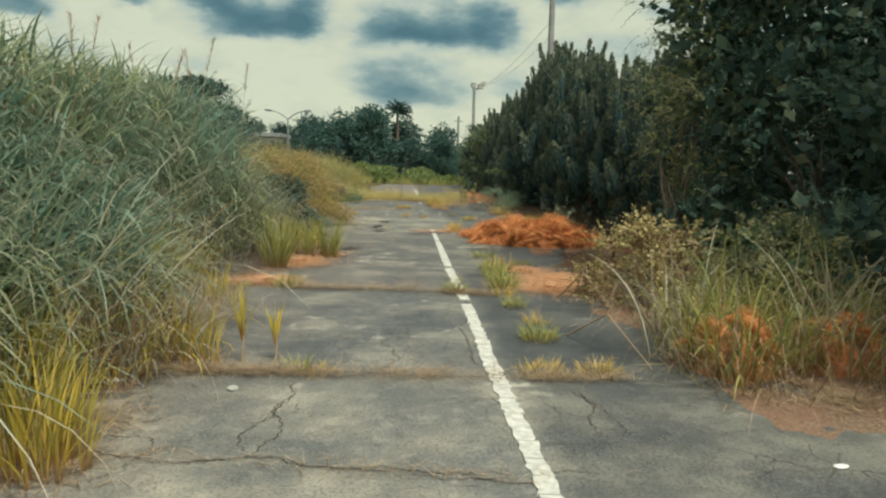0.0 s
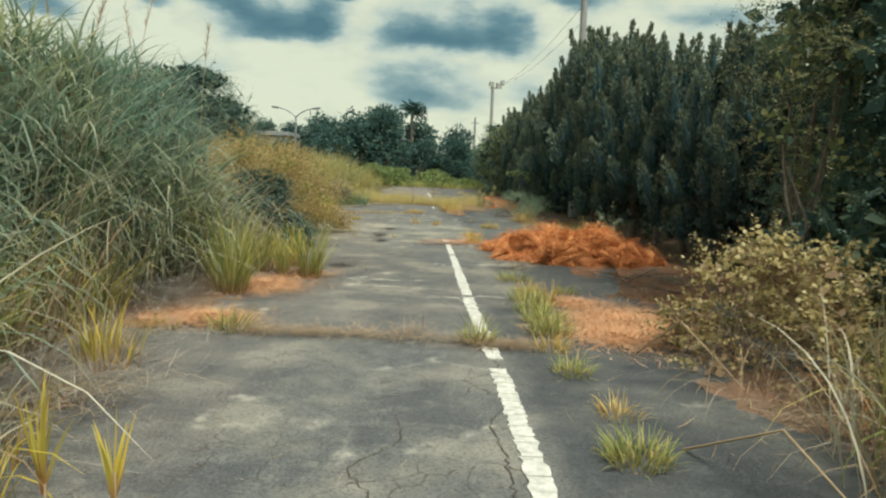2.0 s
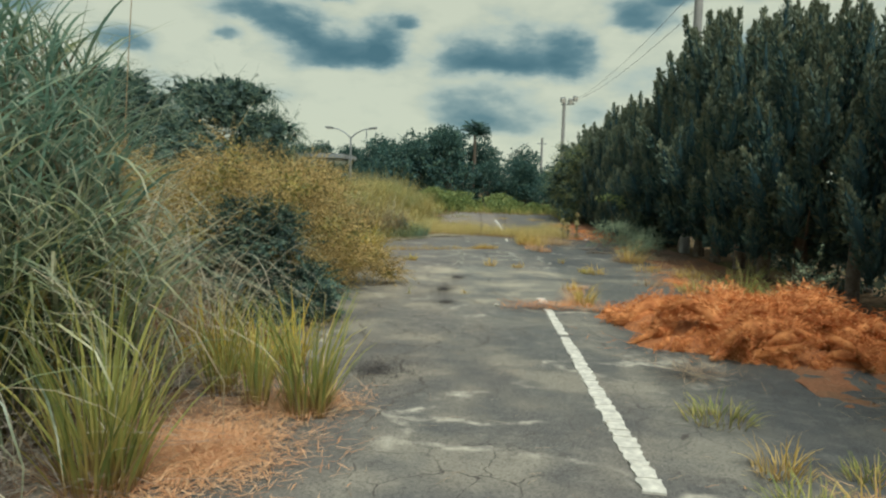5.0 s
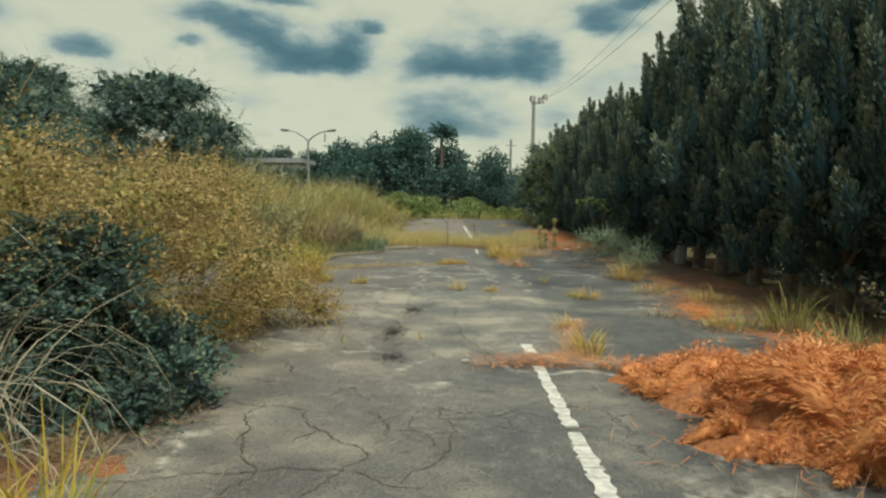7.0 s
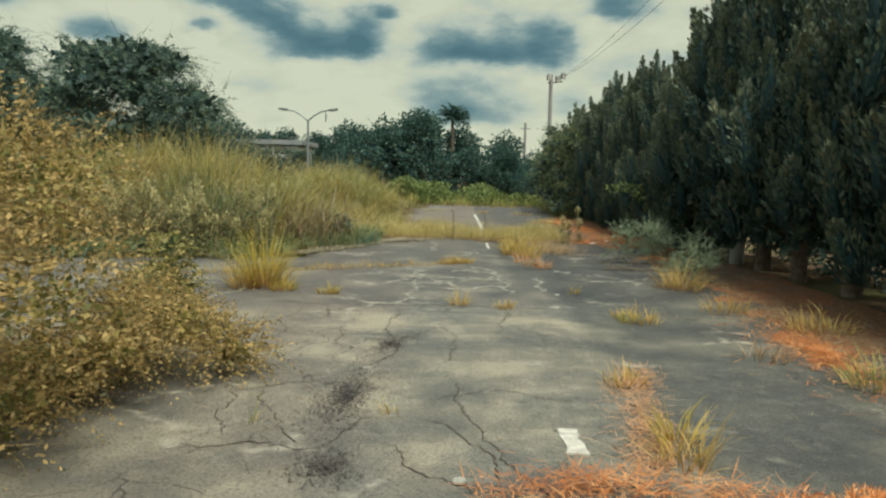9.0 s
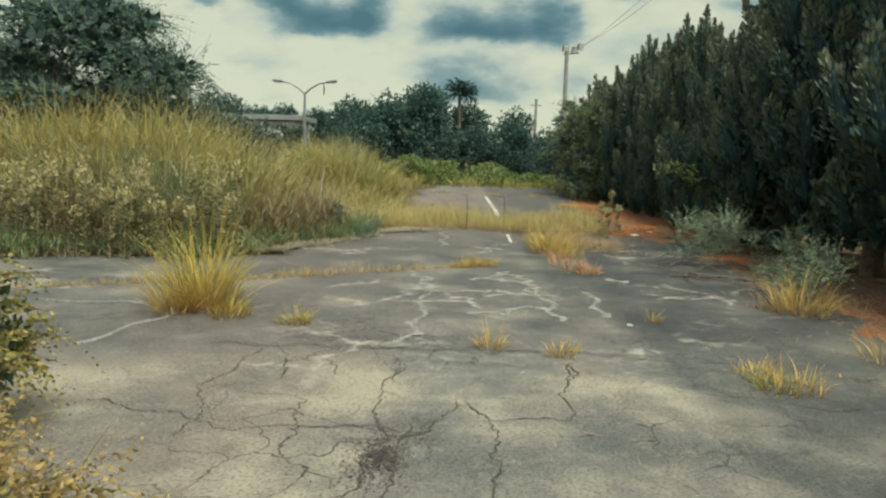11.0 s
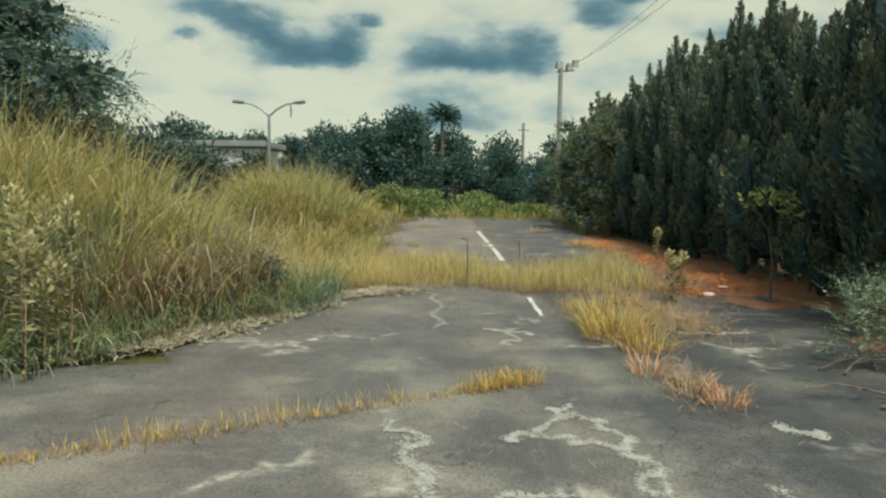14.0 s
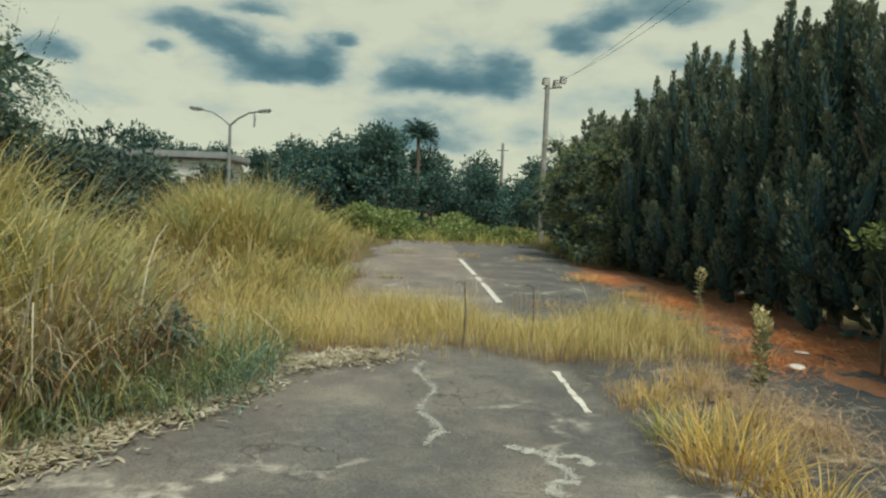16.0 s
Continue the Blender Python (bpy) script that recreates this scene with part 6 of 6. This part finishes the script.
def build_litter():
    for n, (cx, cy, rx, ry, mat, lab) in enumerate([
            (2.5, 35.5, 1.1, 5.0, LITTER, "red-brown needle bed under the junipers"), (1.9, 43.0, 0.9, 4.0, LITTER, "red-brown needle bed along the far verge"), (3.1, 13.3, 1.2, 2.0, LITTER, "dark brown needle bed by the heap"),
            (3.0, 21.5, 0.9, 4.5, LITTER, "red-brown needle bed under the junipers"), (2.9, 27.0, 0.8, 2.2, BROWNBED, "brown needle bed with twigs"), (3.3, 4.9, 1.0, 0.7, BROWNBED, "brown needle bed under the reeds"),
            (2.9, 7.6, 1.0, 1.3, BROWNBED, "brown leaf bed below the bramble"), (-3.6, 14.4, 0.9, 1.0, LITTER, "red-brown litter bed before the bramble"), (-3.3, 11.0, 0.8, 2.4, BROWNBED, "brown litter bed at the foot of the reeds"),
            (-2.9, 5.6, 0.6, 1.6, BROWNBED, "brown litter bed round the reed clumps")]):
        bed(cx, cy, rx, ry, mat, lab, n * 3.7)
    mound("dead_branch_heap", [(1.55, 15.6, 0.62, 0.5, 0.42), (2.2, 15.8, 0.7, 0.6, 0.46), (1.05, 16.2, 0.45, 0.4, 0.22), (1.9, 15.05, 0.65, 0.4, 0.24), (1.15, 15.2, 0.55, 0.2, 0.16), (2.8, 15.5, 0.5, 0.45, 0.24),
                               (1.5, 16.6, 0.6, 0.4, 0.22), (2.4, 16.5, 0.7, 0.5, 0.3), (0.72, 16.8, 0.4, 0.17, 0.13), (2.6, 14.9, 0.5, 0.28, 0.16)],
          "heap of rust-orange dead conifer branches on the asphalt", 175)
    mound("dead_branch_heap", [(2.45, 5.75, 0.35, 0.28, 0.52), (3.4, 5.9, 0.4, 0.3, 0.5)], "rust-orange dead foliage caught in the reeds", 34, (0.25, 0.5))
    strands(5200, patch([(1.5, 15.3, 0.95, 0.75), (2.4, 15.5, 1.1, 0.85), (1.3, 16.5, 0.75, 0.5)]), (0.06, 0.22), (0.005, 0.012), ORANGE, "needle_apron", "loose rust-orange needles round the heap", "needles", 0.06)
    strands(1200, along_line([(-0.75, 17.1), (-0.3, 17.3), (0.2, 17.25), (0.7, 17.1), (1.1, 16.9)], 0.09), (0.05, 0.2), (0.004, 0.01), ORANGE, "needle_trail", "trail of rust-orange needles across the road", "needles", 0.09)
    strands(1500, along_line([(0.1, 17.5), (0.2, 18.2), (0.25, 19.0), (0.4, 19.6)], 0.09), (0.05, 0.15), (0.004, 0.009), RUSTPALE, "needle_trail", "thin trail of orange needles on the asphalt", "needles", 0.03)
    strands(26000, patch([(1.75, 10.2, 0.8, 1.1), (1.5, 9.6, 0.5, 0.5), (1.3, 11.2, 0.3, 0.4)]), (0.04, 0.16), (0.006, 0.013), RUSTPALE, "needle_carpet", "pale orange needle carpet on the asphalt", "needles")
    strands(17000, patch([(-2.4, 9.7, 0.55, 0.45), (-2.8, 9.4, 0.4, 0.3), (-2.4, 11.6, 0.6, 0.8), (-2.1, 12.6, 0.4, 0.4)]), (0.05, 0.18), (0.004, 0.01), RUSTPALE, "needle_carpet", "orange dead grass carpet on the verge", "needles")
    strands(4500, patch([(-3.3, 14.8, 0.7, 0.7), (-3.0, 15.4, 0.5, 0.35), (-2.3, 4.3, 0.6, 0.5), (-1.9, 5.4, 0.7, 0.18), (-2.2, 3.5, 0.5, 0.2)]), (0.06, 0.24), (0.004, 0.01), STRAW, "straw_litter", "dry brown straw at the foot of the reeds", "straw", 0.05)
    strands(17000, patch([(3.0, 13.3, 0.9, 1.4), (3.0, 5.0, 0.9, 0.45), (2.8, 7.4, 0.9, 1.0), (3.2, 18.5, 0.8, 2.0), (2.7, 22.0, 0.9, 2.6), (2.6, 25.6, 0.8, 2.0)]), (0.05, 0.2), (0.004, 0.012), STRAW, "straw_litter", "brown twig and straw litter under the trees", "straw", 0.05)
    strands(16000, patch([(2.3, 33.5, 1.0, 2.0), (2.0, 37.5, 0.9, 3.0), (1.4, 32.5, 0.8, 1.5), (1.6, 41.5, 0.7, 2.0), (2.6, 28.5, 0.6, 1.5), (2.2, 20.5, 0.6, 2.0)]), (0.06, 0.2), (0.006, 0.014), ORANGE, "needle_carpet", "red-brown needle carpet under the junipers", "needles")
    strands(5000, patch([(3.2, 6.3, 0.55, 0.4), (4.0, 6.8, 0.7, 0.5), (2.8, 7.0, 0.4, 0.4)]), (0.1, 0.35), (0.005, 0.012), ORANGE, "dead_grass", "rust-orange dead grass at the foot of the mound", "dead grass", 0.3)
    strands(5500, patch([(0.3, 30.6, 1.0, 1.6), (0.6, 29.6, 0.7, 1.5), (-0.1, 27.0, 0.3, 0.8)]), (0.06, 0.3), (0.004, 0.01), STRAW, "straw_litter", "dry straw on the road edge", "straw", 0.06)
    strands(2400, along_line([(-2.6, 5.3), (-1.6, 5.42), (-0.9, 5.4), (0.4, 5.42), (1.5, 5.45)], 0.07), (0.05, 0.22), (0.004, 0.008), STRAW, "straw_litter", "line of dry straw along a joint of the road", "straw", 0.05)
    strands(1900, along_line([(-1.9, 9.2), (-1.0, 9.25), (0.2, 9.1), (0.5, 9.05)], 0.08), (0.06, 0.26), (0.004, 0.008), STRAW, "straw_litter", "line of dry straw along a joint of the road", "straw", 0.05)
    strands(700, patch([(-0.45, 9.35, 0.35, 0.25), (0.9, 14.0, 0.5, 0.35), (-2.4, 7.3, 0.5, 0.6), (-2.7, 8.2, 0.5, 0.6)]), (0.2, 0.5), (0.004, 0.008), STRAW, "straw_heap", "small heap of flattened straw on the road", "straw", 0.09)
    strands(2600, patch([(-2.6, 7.3, 0.7, 0.9), (-2.9, 8.6, 0.6, 0.7), (-3.2, 10.6, 0.6, 1.4), (-3.2, 13.0, 0.6, 0.8)]), (0.2, 0.7), (0.004, 0.009), DEADGREY, "flattened_stalks", "flattened grey dead stalks on the verge", "dead stalks", 0.12)
    strands(500, along_line([(-2.4, 3.75), (-1.6, 3.78), (-0.4, 3.66), (0.6, 3.6)], 0.05), (0.04, 0.16), (0.003, 0.006), STRAW, "straw_litter", "thin straw along a crack", "straw", 0.02)
    strands(900, lambda n: np.column_stack([RNG.uniform(-2.6, 2.4, n), RNG.uniform(2.5, 30, n), np.zeros(n)]), (0.04, 0.2), (0.003, 0.006), STRAW, "loose_straw", "loose straw bits scattered over the asphalt", "straw", 0.015)
    strands(6500, along_line([(-6.6, 26.8), (-5.3, 27.1), (-4.6, 28.1), (-4.1, 29.4), (-3.5, 31.1), (-2.6, 31.9)], 0.16), (0.04, 0.14), (0.015, 0.045), PALE, "dead_leaf_edge", "pale dead leaf litter along the road edge", "leaf litter", 0.05)
    strands(7000, patch([(-1.75, 18.6, 0.26, 0.9), (-1.8, 13.6, 0.4, 0.6), (-1.6, 17.4, 0.25, 0.3), (-1.7, 20.2, 0.2, 0.4)]), (0.008, 0.03), (0.006, 0.016), TAR, "dirt_patch", "dark patch of dirt crumbs on the asphalt", "dirt", 0.012)


build_litter()


# ---- lamps, poles, cables, far buildings ----
def rod(name, pts, radii, mat, parent, label="", sides=10):
    v, q = tube(pts, radii, sides)
    return child(name, np_mesh(name, v, q, mat, None, True), parent, label)


def box_bm(sx, sy, sz, bevel=0.02):
    bm = bmesh.new()
    bmesh.ops.create_cube(bm, size=1)
    bmesh.ops.scale(bm, vec=(sx, sy, sz), verts=bm.verts)
    bmesh.ops.bevel(bm, geom=bm.edges[:], offset=bevel, segments=2, affect="EDGES")
    return bm


def box(name, c, s, mat, parent, bevel=0.02, rot=(0, 0, 0), label=""):
    ob = child(name, bm_mesh(name, box_bm(*s, bevel), mat), parent, label)
    ob.matrix_local = pose(*c, *rot)
    return ob


def build_poles():
    z = float(bank(np.array(-12.2), np.array(55.5)))
    lamp = thing("street_lamp", "grey two-armed street lamp, one head broken and hanging", "street lamp", (-12.2, 55.5, z))
    rod("pole", [(0, 0, -0.2), (0, 0, 2.5), (0, 0, 4.95 - z)], [0.09, 0.075, 0.06], STEEL, lamp)
    for sg, drop in ((-1, 0.0), (1, 0.0)):
        rod("arm", [(0, 0, 4.9 - z), (sg * 0.35, 0, 5.2 - z), (sg * 0.8, 0, 5.45 - z), (sg * 1.3, 0, 5.55 - z)], [0.05, 0.045, 0.04, 0.04], STEEL, lamp)
        h = box("lamp_head", (sg * 1.5, 0, 5.57 - z), (0.62, 0.2, 0.13), STEEL, lamp, 0.05, (0, -sg * 6, 0))
        box("lens", (sg * 0.06, 0, -0.07), (0.36, 0.15, 0.05), PLASTIC, h, 0.02, label="pale lamp lens")
    rod("hanging_cover", [(1.05, 0, 5.5 - z), (1.08, 0, 5.2 - z), (1.06, 0, 4.85 - z)], [0.02, 0.05, 0.03], STEEL, lamp, "broken cover hanging from the arm", 6)
    fl = thing("floodlight_pole", "concrete pole with a pair of floodlights", "light pole", (2.4, 62.7, -0.1))
    rod("pole", [(0, 0, -0.3), (0, 0, 4.5), (0, 0, 8.9)], [0.16, 0.14, 0.12], CONCRETE, fl)
    rod("crossarm", [(-0.2, 0, 8.35), (0.3, 0, 8.4), (0.75, 0, 8.45)], [0.05, 0.05, 0.05], STEEL, fl)
    for x, zz in ((0.45, 8.6), (0.8, 8.8), (-0.12, 8.7)):
        f = box("floodlight", (x, -0.1, zz), (0.34, 0.25, 0.4), STEEL, fl, 0.04, (20, 0, 15))
        box("lens", (0, -0.13, 0), (0.28, 0.03, 0.33), PLASTIC, f, 0.01, label="pale glass front")
    up = thing("utility_pole", "tall grey utility pole behind the junipers", "utility pole", (4.05, 28.6, -0.03))
    rod("pole", [(0, 0, -0.3), (0, 0, 6), (0, 0, 10.8)], [0.14, 0.12, 0.1], CONCRETE, up)
    rod("crossarm", [(-0.4, 0, 8.75), (0, 0, 8.75), (0.4, 0, 8.75)], [0.04, 0.04, 0.04], STEEL, up)
    rod("crossarm", [(-0.6, 0, 9.8), (0, 0, 9.8), (0.6, 0, 9.8)], [0.04, 0.04, 0.04], STEEL, up)
    p2 = thing("utility_pole", "far grey utility pole above the wood", "utility pole", (1.5, 85.5, 0.9))
    rod("pole", [(0, 0, -0.3), (0, 0, 3), (0, 0, 6.6)], [0.16, 0.14, 0.12], CONCRETE, p2)
    rod("crossarm", [(-0.5, 0, 6.0), (0, 0, 6.0), (0.5, 0, 6.0)], [0.05, 0.05, 0.05], STEEL, p2)
    for dx in (-0.35, 0.35):
        a, b = Vector((2.6 + dx * 0.3, 62.7, 8.4)), Vector((4.05 + dx * 0.3, 28.6, 7.1 + dx * 1.2))
        pts = [a.lerp(b, s) - Vector((0, 0, 0.5 * 4 * s * (1 - s))) for s in np.linspace(0, 1, 15)]
        v, q = tube([tuple(p) for p in pts], [0.007] * 15, 5)
        tagged(new("power_cable", np_mesh("power_cable", v, q, DARK)), "thin dark power cable strung between two poles", "cable", "cables over the trees")
    bd = thing("low_building", "long low grey-roofed building behind the field", "building", (-18.2, 62.0, 0.85))
    box("wall", (0, 0, 1.1), (8.0, 3.5, 3.4), WHITE, bd, 0.03)
    box("roof", (0, 0, 3.0), (8.8, 4.2, 0.35), SLATE, bd, 0.05)
    wb = thing("low_building", "white low building glimpsed between the tree trunks", "building", (17.5, 38.0, -1.45))
    box("wall", (0, 0, 1.1), (4.0, 22.0, 2.2), WHITE, wb, 0.03)
    box("roof", (0, 0, 2.32), (4.6, 22.8, 0.2), SLATE, wb, 0.04)
    box("sign", (-2.06, -2.0, 1.9), (0.08, 3.0, 0.35), RED, wb, 0.02)


build_poles()


def build_small():
    rng = random.Random(31)
    for x, y, s, lab in [(-2.44, 5.10, 0.06, "crumpled pale paper scrap at the foot of the reeds"), (-1.5, 4.98, 0.045, "small pale stone on the asphalt"), (1.62, 32.0, 0.09, "white plastic scrap on the red needles"), (2.1, 32.9, 0.06, "white plastic scrap on the red needles"), (2.28, 3.85, 0.035, "small white paper scrap on the asphalt"), (-0.9, 17.3, 0.04, "small stone among needles"), (0.05, 23.4, 0.035, "small pale stone on the asphalt")]:
        bm = bmesh.new()
        bmesh.ops.create_icosphere(bm, subdivisions=2, radius=s)
        for v in bm.verts:
            v.co *= 1 + 0.35 * noise.noise(v.co * 18 + Vector((x, y, 0)))
            v.co.z *= 0.45 if "stone" in lab else 0.2
            if "stone" not in lab:
                v.co.x *= 1.6
        ob = new("stone" if "stone" in lab else "litter_scrap", bm_mesh("scrap", bm, DUST if "stone" in lab else PLASTIC, True))
        ob.matrix_world = pose(x, y, s * 0.25, 0, 0, rng.uniform(0, 180))
        tagged(ob, lab, "stone" if "stone" in lab else "litter")
    for x, y, h in [(-1.95, 32.3, 0.75), (-1.14, 32.75, 0.7)]:
        ob = thing("dead_weed", "thin dark dead weed standing in the low grass", "weed", (x, y, 0), "dead weeds in the grass")
        rod("stem", [(0, 0, -0.02), (0.02, 0, h * 0.5), (0.0, 0.02, h)], [0.014, 0.012, 0.008], BARK, ob, "", 6)
        rod("twig", [(0.0, 0.0, h * 0.96), (-0.06, 0, h), (-0.1, 0, h * 0.98)], [0.008, 0.007, 0.005], BARK, ob, "", 5)
    for pts in [[(1.5, 9.0, 0.0), (1.7, 8.5, 0.4), (1.85, 7.6, 0.15)], [(1.25, 6.9, 0.0), (1.5, 6.3, 0.35), (1.75, 5.7, 0.02)], [(1.1, 26.5, 0.02), (1.6, 26.3, 0.05), (2.2, 26.4, 0.03)], [(1.4, 26.8, 0.02), (1.9, 26.0, 0.08), (2.6, 26.1, 0.04)], [(2.0, 26.3, 0.02), (2.4, 25.8, 0.12), (2.7, 25.3, 0.03)]]:
        ob = thing("dead_branch", "bare grey-brown dead branch lying on the road edge", "branch", (0, 0, 0), "dead branches")
        rod("stem", pts, [0.009, 0.007, 0.004] if pts[0][1] < 10 else [0.014, 0.011, 0.005], STRAW if pts[0][1] < 10 else BARK, ob, "", 6)


build_small()


def build_twigs():
    rng = random.Random(77)
    for k in range(22):
        x, y = rng.uniform(1.15, 2.9), rng.uniform(25.2, 27.6)
        if k > 15:
            x, y = rng.uniform(2.2, 3.2), rng.uniform(11.2, 13.6)
        a, ln = rng.uniform(0, 6.28), rng.uniform(0.35, 0.9)
        ob = thing("dead_branch", "forked bare dead branch lying under the junipers", "branch", (x, y, 0.02), "dead branches")
        dx, dy = math.cos(a) * ln, math.sin(a) * ln
        rod("stem", [(0, 0, 0), (dx * 0.3, dy * 0.3 + 0.03, 0.05), (dx * 0.65, dy * 0.65 - 0.03, 0.11), (dx, dy, rng.uniform(0.02, 0.2))], [0.01, 0.008, 0.006, 0.003], BARK, ob, "", 6)
        for f in (0.35, 0.7):
            b = a + rng.choice((-0.8, 0.8))
            rod("twig", [(dx * f, dy * f, 0.06), (dx * f + 0.12 * math.cos(b), dy * f + 0.12 * math.sin(b), 0.1), (dx * f + 0.24 * math.cos(b), dy * f + 0.24 * math.sin(b), 0.09)], [0.007, 0.005, 0.003], BARK, ob, "", 5)


build_twigs()
